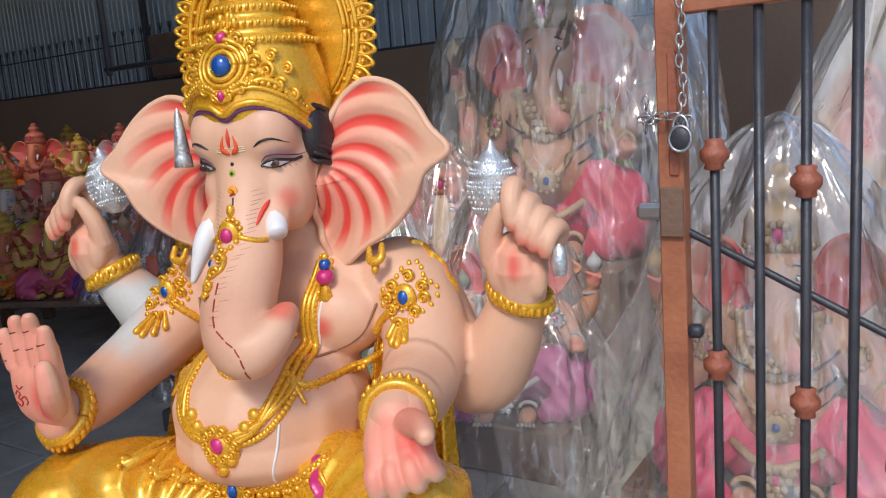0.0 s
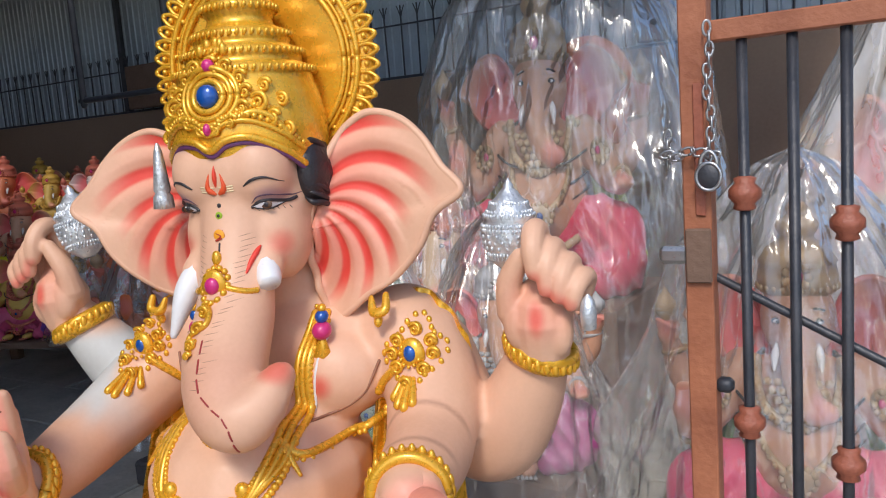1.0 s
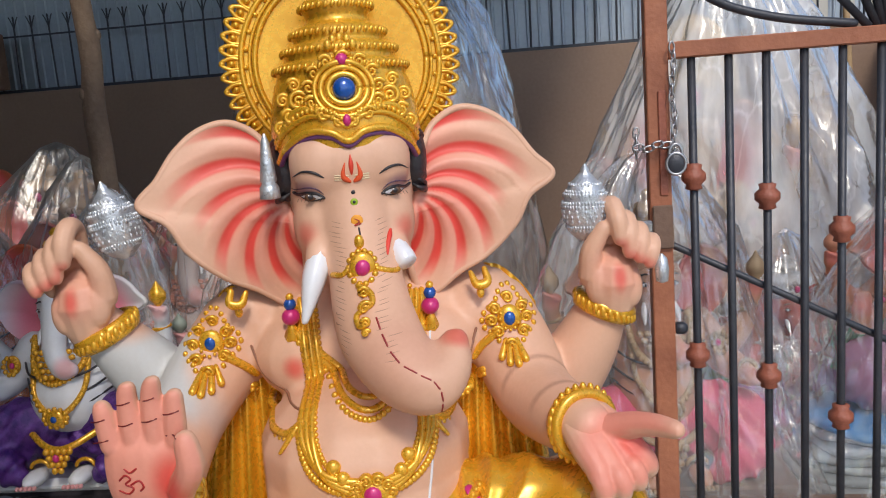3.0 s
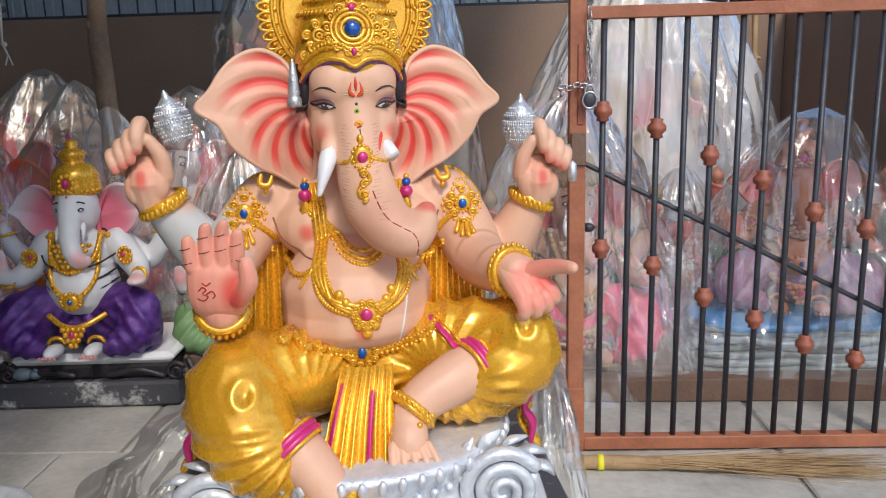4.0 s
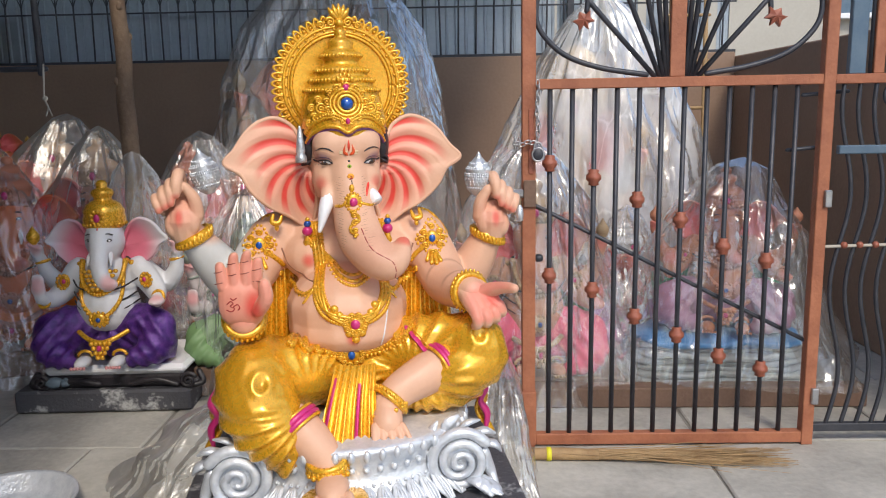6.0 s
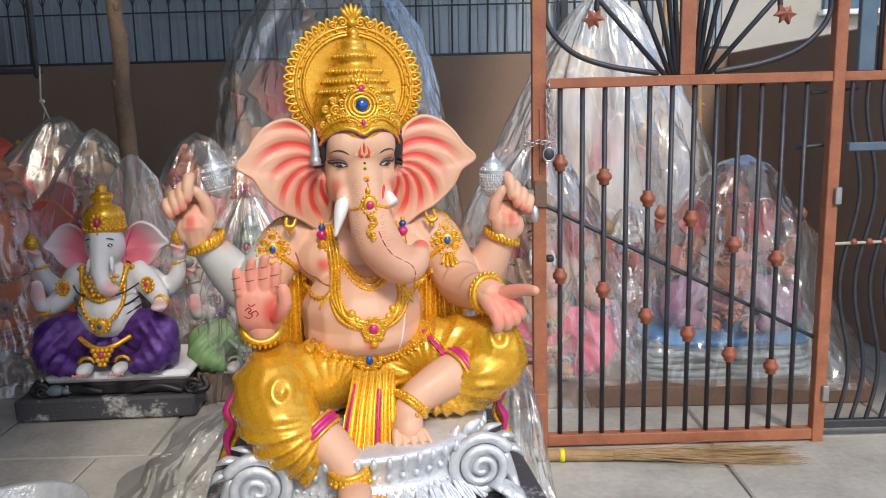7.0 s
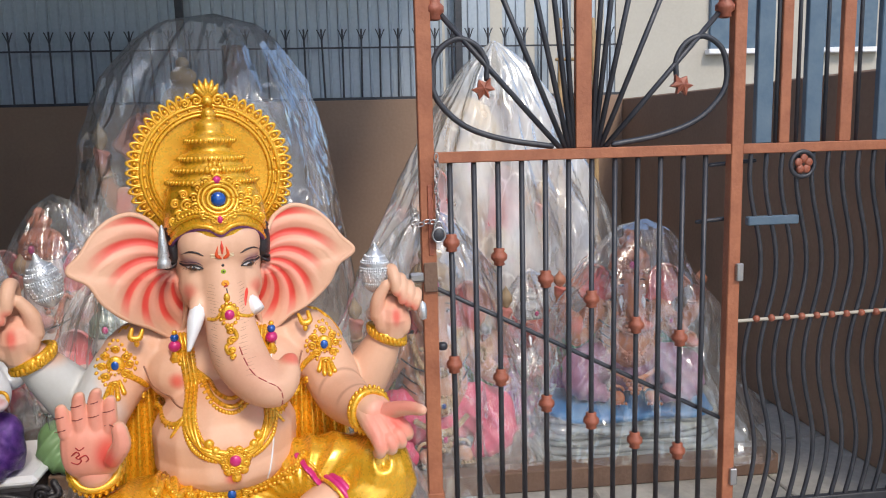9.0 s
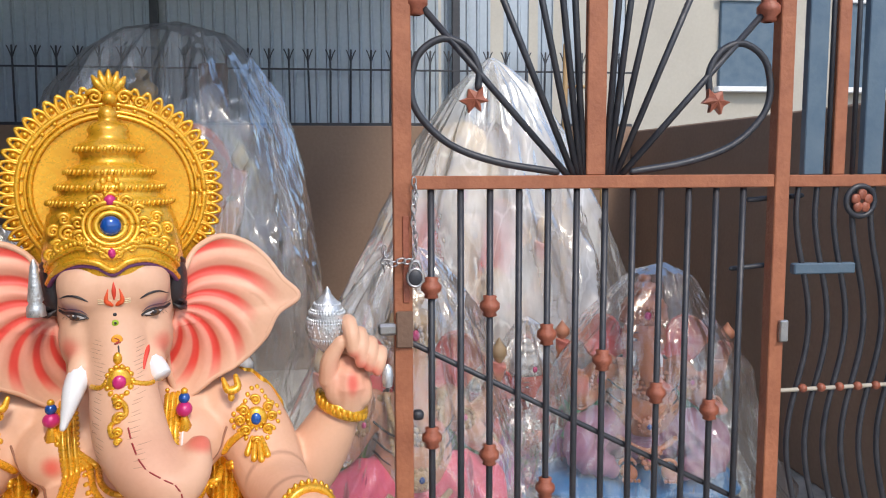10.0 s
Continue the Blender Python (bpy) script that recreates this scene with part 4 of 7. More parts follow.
def big_statue():
    c = Clay()
    sv, sf, sn = flesh().melted(0.0075, 8, 0.6)
    c.add(sv, sf, PAINT, skin_paint(sv, sn))
    hv, hf, hn = palms().melted(0.0033, 2, 0.5)
    c.add(hv, hf, PAINT, skin_paint(hv, hn))
    tree = BVHTree.FromPolygons([Vector(p) for p in sv], sf)
    gv, gf, gn = cloth().melted(0.0052, 9, 0.6)
    gv = cloth_folds(gv, gn)
    c.add(gv, gf, GOLD)

    def on(x, z, off=0.0):
        """The body's surface straight ahead of (x, z)."""
        hit = tree.ray_cast(Vector((x, -1.5, z)), Vector((0, 1, 0)))
        return np.array((x, hit[0].y - off if hit[0] else 0.0, z))

    bv, bf, bn = flesh(False).melted(0.011, 6, 0.6)
    torso = BVHTree.FromPolygons([Vector(p) for p in bv], bf)

    def on_body(x, z, off=0.0):
        hit = torso.ray_cast(Vector((x, -1.5, z)), Vector((0, 1, 0)))
        return np.array((x, (hit[0].y if hit[0] else 0.05) - off, z))

    def drawn(pts, n, off=0.0):
        return np.array([on(a, b, off) for a, b in spline(pts, n)])

    def worn(pts, n, off=0.0):
        return np.array([on_body(a, b, off) for a, b in spline(pts, n)])

    for s in (-1, 1):
        ear(c, s)
        # ear-ring beads and the hook above the shoulder
        ex = CX + s * 0.135
        c.ball((ex, 0.03, 1.088), 0.008, GOLD)
        c.ball((ex, 0.03, 1.073), 0.0125, BLUE)
        c.ball((ex, 0.03, 1.048), (0.018, 0.018, 0.017), PINK)
        c.lathe([(0.006, 0.0), (0.016, -0.03), (0.012, -0.034)], (ex, 0.03, 1.034), GOLD, seg=12, flute=6, depth=0.15)
        hx = CX + s * 0.235
        c.tube([(hx - s * 0.015, 0.055, 1.10), (hx - s * 0.005, 0.045, 1.078), (hx + s * 0.016, 0.045, 1.082), (hx + s * 0.013, 0.055, 1.105)], [0.005, 0.009, 0.009, 0.006], GOLD, n=16)
        c.ball((hx + s * 0.002, 0.05, 1.062), (0.008, 0.008, 0.012), GOLD)
        # eyes
        ec = on(CX + s * 0.078, 1.284)
        lid = drawn([(CX + s * 0.053, 1.278), (CX + s * 0.065, 1.2862), (CX + s * 0.081, 1.2882), (CX + s * 0.098, 1.2845), (CX + s * 0.108, 1.2885)], 14, 0.001)
        low = drawn([(CX + s * 0.053, 1.278), (CX + s * 0.065, 1.2745), (CX + s * 0.081, 1.2745), (CX + s * 0.098, 1.2845)], 14, 0.0005)
        nl = 14
        c.grid(np.vstack([lid * (1, 1, 1) - (0, 0.0008, 0), (lid + low) / 2 - (0, 0.004, 0), low - (0, 0.0008, 0)]), 3, nl, WHITE)
        c.tube(lid, [0.0032] * nl, BLACK, seg=6, n=26)
        c.tube(low, [0.0019] * nl, BLACK, seg=6, n=26)
        iris = (lid[6] + low[7]) / 2 - (0, 0.0042, 0)
        c.ball(iris, (0.0108, 0.003, 0.0074), PAINT, (0.10, 0.045, 0.02))
        c.ball(iris - (0, 0.002, 0), (0.005, 0.0025, 0.005), BLACK)
        # tiny white dot on the iris, a painted glint
        c.ball(iris + (-0.003, -0.004, 0.003), 0.0014, WHITE)
        brow = drawn([(CX + s * 0.05, 1.315), (CX + s * 0.068, 1.325), (CX + s * 0.088, 1.327), (CX + s * 0.106, 1.318)], 12, 0.0)
        c.tube(brow, [0.0012, 0.002, 0.0025, 0.0028, 0.0028, 0.0027, 0.0025, 0.0022, 0.0018, 0.0015, 0.001, 0.0006], BLACK, seg=6, n=24)
        # hair at the temples
        c.ball((CX + s * 0.121, 0.07, 1.335), (0.03, 0.052, 0.068), BLACK)
        for k in range(9):
            zz = 1.39 - 0.013 * k
            c.tube([(CX + s * 0.116, 0.02 + 0.002 * k, zz), (CX + s * 0.132, 0.034 + 0.004 * (k % 2), zz - 0.004 - 0.003 * (k % 3)), (CX + s * 0.143, 0.062, zz - 0.014 - 0.004 * (k % 2)), (CX + s * 0.138, 0.09, zz - 0.03)], [0.002, 0.0055, 0.0055, 0.002], BLACK, seg=6, n=14)
        # tusks
    c.tube([(CX - 0.066, -0.03, 1.182), (CX - 0.082, -0.058, 1.135), (CX - 0.094, -0.085, 1.065)], [0.022, 0.022, 0.007], WHITE, n=16)
    c.tube([(CX + 0.064, -0.03, 1.185), (CX + 0.08, -0.055, 1.162), (CX + 0.088, -0.066, 1.15)], [0.02, 0.021, 0.018], WHITE, n=8, round_ends=False)
    # brow mark, beads and painted dashes down the trunk
    for dx, w in ((-0.012, 0.0055), (0.012, 0.0055)):
        c.tube(drawn([(CX + dx * 0.4, 1.305), (CX + dx * 1.3, 1.315), (CX + dx * 0.9, 1.338)], 6, 0.0), [w * 0.6, w, w, w * 0.8, w * 0.5, 0.001], PAINT, (0.75, 0.09, 0.02), seg=6, n=10)
    c.tube(drawn([(CX, 1.318), (CX, 1.352)], 5), [0.002, 0.004, 0.0045, 0.003, 0.0008], PAINT, (0.72, 0.05, 0.02), seg=6, n=8)
    for k in range(3):
        for sx in (-1, 1):
            c.tube(drawn([(CX + sx * 0.006, 1.309 - 0.004 * k + 0.006), (CX + sx * 0.03, 1.311 - 0.004 * k + 0.006)], 4), 0.0014, PAINT, (0.75, 0.62, 0.4), seg=5, n=5)
    c.ball(on(CX, 1.285, 0.0), (0.004, 0.002, 0.004), BLACK)
    c.ball(on(CX + 0.002, 1.235, 0.0), (0.011, 0.002, 0.011), PAINT, (0.85, 0.35, 0.02))
    c.tube(drawn([(CX + 0.008, 1.243), (CX - 0.004, 1.24), (CX + 0.006, 1.234), (CX - 0.003, 1.227), (CX + 0.008, 1.23)], 12, 0.002), 0.0014, PAINT, (0.4, 0.03, 0.01), seg=5, n=20)
    for za, zb in ((1.222, 1.21), (1.207, 1.195)):
        c.tube(drawn([(CX + 0.004, za), (CX + 0.005, zb)], 4), 0.0018, BLACK, seg=5, n=4)
    dash = [(0.012, 1.08), (0.03, 1.05), (0.055, 1.02), (0.09, 1.0), (0.115, 0.985), (0.125, 0.96), (0.122, 0.93)]
    line = spline(dash, 24)
    for k in range(0, 23, 3):
        c.tube(drawn([tuple(line[k]), tuple(line[min(k + 2, 23)])], 4), 0.0017, PAINT, (0.33, 0.03, 0.03), seg=5, n=5)
    # fine wrinkles brushed across the trunk
    for k in range(26):
        zz = 1.235 - 0.0085 * k + random.uniform(-0.002, 0.002)
        for s in (-1, 1):
            x0 = CX + 0.004 + s * random.uniform(0.024, 0.034) + (0.02 if zz < 1.06 else 0)
            c.tube(drawn([(x0, zz - 0.003), (x0 + s * random.uniform(0.014, 0.026), zz + 0.001)], 4, -0.0002), [0.0003, 0.0007, 0.0006, 0.0002], PAINT, (0.36, 0.2, 0.13), seg=4, n=5)
    # trunk ornament with its strap
    tz = 1.156
    for a in np.linspace(0, 2 * math.pi, 14, endpoint=False):
        c.ball(on(CX + 0.004 + 0.024 * math.cos(a), tz + 0.027 * math.sin(a)), 0.0062, GOLD, seg=8, rings=6)
    c.ball(on(CX + 0.004, tz), (0.024, 0.008, 0.027), GOLD)
    c.ball(on(CX + 0.004, tz, 0.006), (0.0135, 0.009, 0.0145), PINK)
    for s in (-1, 1):
        strap = drawn([(CX + 0.004 + s * 0.026, tz - 0.004), (CX + 0.012 + s * 0.044, tz - 0.012), (CX + 0.01 + s * 0.058, tz - 0.014)], 8)
        c.tube(strap, 0.0052, GOLD, seg=8, n=16)
        c.beads(strap, 0.0055, 9)
    for k, (dz, r) in enumerate(((-0.038, 0.011), (-0.06, 0.012), (-0.082, 0.009), (-0.096, 0.006))):
        c.ball(on(CX + 0.006 + 0.003 * k, tz + dz), (r, 0.009, r), GOLD)
        curl(c, on(CX + 0.006 + 0.004 * k, tz + dz, 0.008), r * 0.9, 1 if k % 2 else -1)
    c.ball(on(CX + 0.002, tz + 0.042), (0.009, 0.008, 0.014), GOLD)
    c.tube(drawn([(CX - 0.004, tz - 0.028), (CX + 0.016, tz - 0.038), (CX + 0.022, tz - 0.054), (CX + 0.008, tz - 0.064), (CX - 0.002, tz - 0.074), (CX + 0.006, tz - 0.088), (CX + 0.018, tz - 0.084)], 30, 0.004), 0.0055, GOLD, seg=8, n=60)
    c.ball(on(CX, 1.268, 0.0005), (0.0068, 0.002, 0.0068), PAINT, (0.30, 0.45, 0.02))
    c.ball(on(CX, 1.268, 0.002), (0.003, 0.002, 0.003), BLACK)
    c.tube(drawn([(CX + 0.062, 1.212), (CX + 0.058, 1.2), (CX + 0.054, 1.188), (CX + 0.051, 1.172)], 8, 0.001), [0.002, 0.004, 0.005, 0.0045, 0.0045, 0.004, 0.003, 0.002], PAINT, (0.75, 0.05, 0.03), seg=8, n=16)
    for s in (-1, 1):
        # folds of the upper lids and the small painted roundel before the ear
        c.tube(drawn([(CX + s * 0.052, 1.284), (CX + s * 0.066, 1.2955), (CX + s * 0.084, 1.298), (CX + s * 0.104, 1.2935), (CX + s * 0.114, 1.297)], 12, -0.0004), [0.0006, 0.0012, 0.0016, 0.0018, 0.0018, 0.0018, 0.0017, 0.0015, 0.0013, 0.001, 0.0008, 0.0005], PAINT, (0.10, 0.05, 0.09), seg=5, n=24)
        for k in range(7):
            u = 0.058 + 0.007 * k
            c.tube(drawn([(CX + s * u, 1.2755), (CX + s * (u + 0.003), 1.2708)], 3, 0.0), [0.0007, 0.0005, 0.0003], BLACK, seg=4, n=4)
    # necklaces: a broad collar, the long loop and its pendant
    loop = [(-0.13, 1.07), (-0.12, 1.0), (-0.115, 0.93), (-0.12, 0.88), (-0.105, 0.83), (-0.07, 0.80), (-0.012, 0.785), (0.045, 0.795), (0.08, 0.825), (0.095, 0.87), (0.085, 0.93), (0.085, 1.0), (0.09, 1.07)]
    for off in (-0.011, 0.0, 0.011):
        q = [(a + off * (1 if a > CX else -1), b - abs(off) * 0 + (off if b < 0.86 else 0)) for a, b in loop]
        p = worn(q, 60, 0.003)
        c.tube(p, 0.0072, GOLD, seg=8, n=120)
    c.beads(worn([(a * 1.13 + 0.002, b - 0.014) for a, b in loop], 60, 0.0), 0.0078, 84)
    c.beads(worn([(a * 0.87, b + 0.01) for a, b in loop], 60, 0.002), 0.0052, 90)
    for a in np.linspace(0, 2 * math.pi, 10, endpoint=False):
        q = on(-0.006 + 0.032 * math.cos(a), 0.775 + 0.027 * math.sin(a))
        c.ball(q, (0.013, 0.011, 0.013), GOLD, seg=8, rings=6)
        curl(c, q - (0, 0.008, 0), 0.010, 1 if math.cos(a) > 0 else -1)
    c.ball(on(-0.006, 0.775), (0.03, 0.014, 0.028), GOLD)
    c.ball(on(-0.006, 0.776, 0.008), (0.0165, 0.011, 0.0165), PINK)
    for k, (dx, dz) in enumerate(((-0.05, 0.03), (0.05, 0.032), (-0.065, 0.05), (0.064, 0.053), (0, -0.036), (-0.02, -0.03), (0.02, -0.03), (0, -0.05))):
        c.ball(on(-0.006 + dx, 0.775 + dz), (0.014, 0.011, 0.014), GOLD)
    chk = [(-0.15, 1.02), (-0.1, 0.96), (-0.05, 0.915), (0.0, 0.90), (0.05, 0.92)]
    for off in (0, 0.014):
        c.tube(worn([(a, b + off) for a, b in chk], 24, 0.0), 0.0075, GOLD, seg=8, n=48)
    c.beads(worn([(a, b - 0.012) for a, b in chk], 24, 0.0), 0.007, 26)
    # cross straps under the chest
    for s in (-1, 1):
        st = worn([(CX + s * 0.105, 0.885), (CX + s * 0.15, 0.86), (CX + s * 0.21, 0.875), (CX + s * 0.235, 0.90)], 20)
        c.tube(st, 0.008, GOLD, seg=8, n=30)
        c.beads(st + (0, -0.004, -0.008), 0.006, 18)
        for k in range(2):
            c.tube([st[2] + (0, -0.006, 0), st[2] + (s * (0.012 + 0.02 * k), -0.014, -0.05 + 0.01 * k)], [0.007, 0.0035], GOLD)
        # brushed creases of the chest
        cr = worn([(CX + s * 0.225, 0.985), (CX + s * 0.2, 0.93), (CX + s * 0.15, 0.90), (CX + s * 0.1, 0.895)], 12, -0.0012)
        c.tube(cr, 0.0028, PAINT, (0.28, 0.12, 0.07), seg=6, n=24)
    c.tube(worn([(0.115, 1.03), (0.102, 0.9), (0.1, 0.82), (0.09, 0.75), (0.075, 0.69)], 30, -0.0003), 0.0028, WHITE, seg=6, n=60)
    # belt and its clasp
    belt = [(-0.215, 0.735), (-0.15, 0.70), (-0.08, 0.672), (-0.02, 0.664), (0.06, 0.67), (0.13, 0.70), (0.18, 0.74)]
    gtree = BVHTree.FromPolygons([Vector(p) for p in gv], gf)

    def outer(x, z, off=0.0):
        ys = [h[0].y for h in (t.ray_cast(Vector((x, -1.5, z)), Vector((0, 1, 0))) for t in (tree, gtree)) if h[0]]
        return np.array((x, (min(ys) if ys else 0.0) - off, z))

    bt = np.array([outer(a, b, 0.002) for a, b in spline(belt, 40)])
    c.tube(bt, 0.0105, GOLD, seg=8, n=80)
    c.beads(bt + (0, -0.007, 0.006), 0.006, 44)
    c.beads(bt + (0, -0.004, -0.012), 0.0075, 36)
    bc = outer(-0.022, 0.662, 0.006)
    c.ball(bc, (0.034, 0.013, 0.03), GOLD)
    for a in np.linspace(0, 2 * math.pi, 11, endpoint=False):
        q = bc + (0.037 * math.cos(a), -0.006, 0.033 * math.sin(a))
        c.ball(q, 0.011, GOLD, seg=8, rings=6)
        curl(c, q - (0, 0.008, 0), 0.009, 1 if math.cos(a) > 0 else -1)
    c.ball(bc - (0, 0.012, 0), (0.012, 0.008, 0.0155), BLUE)
    # pleats hanging between the legs, with pink borders
    nu, nv = 30, 90
    t = np.linspace(0, 1, nu)[:, None]
    s = np.linspace(0, 1, nv)[None]
    x = (-0.075 + 0.13 * s) * (1 - t) + (-0.135 + 0.175 * s) * t
    zend = 0.455 - 0.06 * np.exp(-((s - 0.68) / 0.2) ** 2) - 0.02 * s
    z = 0.645 * (1 - t) + zend * t
    y = -0.215 - 0.16 * t ** 0.8 + 0.009 * np.sin(s * 6.5 * 2 * math.pi + 1.6 * t + 0.8 * np.sin(5 * t)) * (0.4 + t) + 0.07 * (s - 0.5) ** 2
    P = np.stack([x + 0 * z, y, z], -1)
    c.grid(P.reshape(-1, 3), nu, nv, GOLD)
    c.grid((P + (0, 0.008, 0)).reshape(-1, 3), nu, nv, GOLD)
    for j0, j1, i0 in ((4, 10, 4), (52, 59, 5)):
        q = P[i0:, j0:j1] - np.array((0, 0.004, 0))
        c.grid(q.reshape(-1, 3), q.shape[0], q.shape[1], PINK)
    foot_edge = P[-1] - np.array((0, 0.003, 0))
    c.tube(foot_edge[48:80], 0.007, PINK, seg=6, n=60)
    # pink bands of the trousers
    def ribbon(pts, w):
        pts = spline(pts, 18)
        d = np.gradient(pts, axis=0)
        d /= np.linalg.norm(d, axis=1)[:, None]
        side = np.column_stack([-d[:, 1], d[:, 0]])
        for off, m, lift in ((0.0, PINK, 0.004), (-0.5, GOLD, 0.004), (0.5, GOLD, 0.004)):
            q = []
            for a, b in pts + side * w * off:
                hit = gtree.ray_cast(Vector((a, -1.5, b)), Vector((0, 1, 0)))
                if hit[0]:
                    q.append((a, hit[0].y - lift * 0.3, b))
            if len(q) > 3:
                c.tube(q, w * 0.5 if m == PINK else 0.0045, m, seg=10, n=40, flat=(1, 0.28) if m == PINK else (1, 1))
    def hem(centre, axis, r):
        a = Vector(axis).normalized()
        q = a.to_track_quat("Z", "Y").to_matrix()
        for off, th, m in ((-0.018, 0.006, GOLD), (-0.007, 0.0095, PINK), (0.007, 0.0095, PINK), (0.018, 0.006, GOLD)):
            ring = [np.asarray(Vector(centre) + q @ Vector((r * math.cos(t), r * math.sin(t), off))) for t in np.linspace(0, 2 * math.pi, 25)]
            c.tube(ring, th, m, seg=8, n=60, round_ends=False)
    hem((0.262, -0.183, 0.617), (-0.07, -0.04, -0.022), 0.078)
    hem((-0.195, -0.348, 0.512), (0.055, -0.03, -0.055), 0.074)
    ribbon([(0.165, 0.735), (0.19, 0.71), (0.215, 0.68)], 0.028)
    # shawl behind the arms
    curtain(c, (-0.345, -0.22), (-0.43, -0.18), 1.10, 0.56, 0.135, 0.05, 6)
    curtain(c, (-0.35, -0.19), (-0.36, -0.2), 1.10, 0.8, 0.15, 0.17, 5)
    curtain(c, (0.17, 0.31), (0.13, 0.35), 1.09, 0.62, 0.135, 0.06, 6)
    curtain(c, (0.15, 0.34), (0.16, 0.36), 1.10, 0.8, 0.15, 0.18, 5)
    for s, xx in ((-1, -0.46), (1, 0.40)):
        c.tube([(xx, -0.02, 0.52), (xx + s * 0.025, -0.05, 0.46), (xx + s * 0.012, -0.06, 0.41), (xx + s * 0.05, -0.08, 0.345)], [0.02, 0.026, 0.022, 0.014], GOLD, n=24, flat=(1, 0.45))
        c.tube([(xx + s * 0.004, -0.06, 0.55), (xx + s * 0.03, -0.08, 0.50), (xx + s * 0.012, -0.09, 0.455), (xx + s * 0.034, -0.09, 0.41), (xx + s * 0.028, -0.1, 0.36)], [0.010, 0.017, 0.013, 0.017, 0.010], PINK, n=30, flat=(1, 0.6))
    # painted lines of the open palm
    htree = BVHTree.FromPolygons([Vector(p) for p in hv], hf)

    def palm(x, z):
        hit = htree.ray_cast(Vector((x, -1.5, z)), Vector((0, 1, 0)))
        return np.array((x, (hit[0].y if hit[0] else -0.30) - 0.0004, z))
    for dx, top in ((-0.056, 1.012), (-0.018, 1.036), (0.017, 1.04), (0.05, 1.016)):
        for k, zz in enumerate((top - 0.028, top - 0.062)):
            c.tube([palm(-0.343 + dx * 1.05 - 0.012, zz - 0.002), palm(-0.343 + dx * 1.05, zz), palm(-0.343 + dx * 1.05 + 0.012, zz + 0.003)], 0.0012, PAINT, (0.16, 0.01, 0.01), seg=5, n=6)
    for pts in (((-0.383, 0.875), (-0.372, 0.884), (-0.365, 0.877), (-0.374, 0.869), (-0.362, 0.862), (-0.372, 0.852), (-0.386, 0.857)), ((-0.365, 0.868), (-0.352, 0.874), (-0.346, 0.864), (-0.352, 0.857)), ((-0.372, 0.894), (-0.364, 0.888), (-0.354, 0.894))):
        c.tube([palm(a + 0.002, b + 0.012) for a, b in spline(pts, 18)], 0.0017, PAINT, (0.4, 0.02, 0.02), seg=5, n=30)
    # armlets, bangles, anklets
    def bangle(centre, axis, r, thick, rows=2, knobs=26):
        a = Vector(axis).normalized()
        q = a.to_track_quat("Z", "Y").to_matrix()
        for k in range(rows):
            off = (k - (rows - 1) / 2) * thick * 1.3
            ring = [np.asarray(Vector(centre) + q @ Vector((r * math.cos(t), r * math.sin(t), off))) for t in np.linspace(0, 2 * math.pi, 25)]
            c.tube(ring, thick, GOLD, seg=8, n=48, round_ends=False)
        for t in np.linspace(0, 2 * math.pi, knobs, endpoint=False):
            c.ball(np.asarray(Vector(centre) + q @ Vector(((r + thick * 0.7) * math.cos(t), (r + thick * 0.7) * math.sin(t), 0))), (thick * 0.62, thick * 0.62, thick * 1.15), GOLD, rot=None, seg=7, rings=5)
    bangle((-0.343, -0.235, 0.822), (0.02, -0.75, 0.5), 0.056, 0.0115)
    bangle((0.365, -0.165, 0.861), (0.3, -0.9, 0.1), 0.055, 0.0105)
    bangle((-0.54, 0.108, 1.03), (-0.35, -0.15, 0.8), 0.056, 0.012)
    bangle((0.483, 0.148, 0.995), (0.35, -0.1, 0.85), 0.056, 0.0115)
    bangle((-0.103, -0.405, 0.415), (-0.1, -0.25, 0.9), 0.056, 0.010, 3)
    bangle((0.095, -0.258, 0.545), (-0.5, -0.3, -0.5), 0.056, 0.009, 2)
    for k in range(9):
        t = math.pi + math.pi * k / 8
        c.ball((-0.103 + 0.06 * math.cos(t), -0.412 + 0.058 * math.sin(t), 0.388), 0.009, GOLD, seg=7, rings=5)
        c.ball((0.085 + 0.06 * math.cos(t), -0.275 + 0.05 * math.sin(t), 0.523 + 0.02 * math.cos(t)), 0.008, GOLD, seg=7, rings=5)
    AZ = 1.0
    for s, ax in ((-1, -0.318), (1, 0.272)):
        e = on(ax, AZ)
        c.ball(e, (0.026, 0.012, 0.03), GOLD)
        for k, (dx, dz) in enumerate(((-0.028, 0.022), (0.028, 0.02), (-0.024, -0.022), (0.026, -0.022), (0, 0.04), (0.0, -0.044), (0.036, 0.0), (-0.036, 0.0))):
            q = on(ax + dx, AZ + dz)
            c.ball(q, (0.0135, 0.007, 0.0135), GOLD, seg=8, rings=6)
            curl(c, q - (0, 0.006, 0), 0.012, 1 if dx > 0 else -1, thick=0.0038)
        for t in np.linspace(0, 2 * math.pi, 26, endpoint=False):
            k = 1 + 0.16 * math.cos(4 * t)
            c.ball(on(ax + 0.047 * k * math.cos(t), AZ + 0.054 * k * math.sin(t)), (0.006, 0.005, 0.007), GOLD, seg=6, rings=5)
        for t in np.linspace(0, 2 * math.pi, 12, endpoint=False):
            c.ball(on(ax + 0.019 * math.cos(t), AZ + 0.003 + 0.021 * math.sin(t), 0.008), 0.004, GOLD, seg=6, rings=5)
        for dx in (-0.022, -0.008, 0.008, 0.022):
            c.tube([on(ax + dx * 0.5, AZ - 0.037), on(ax + dx, AZ - 0.067 - 0.008 * (abs(dx) < 0.01), 0.004)], [0.0045, 0.008], GOLD, n=6)
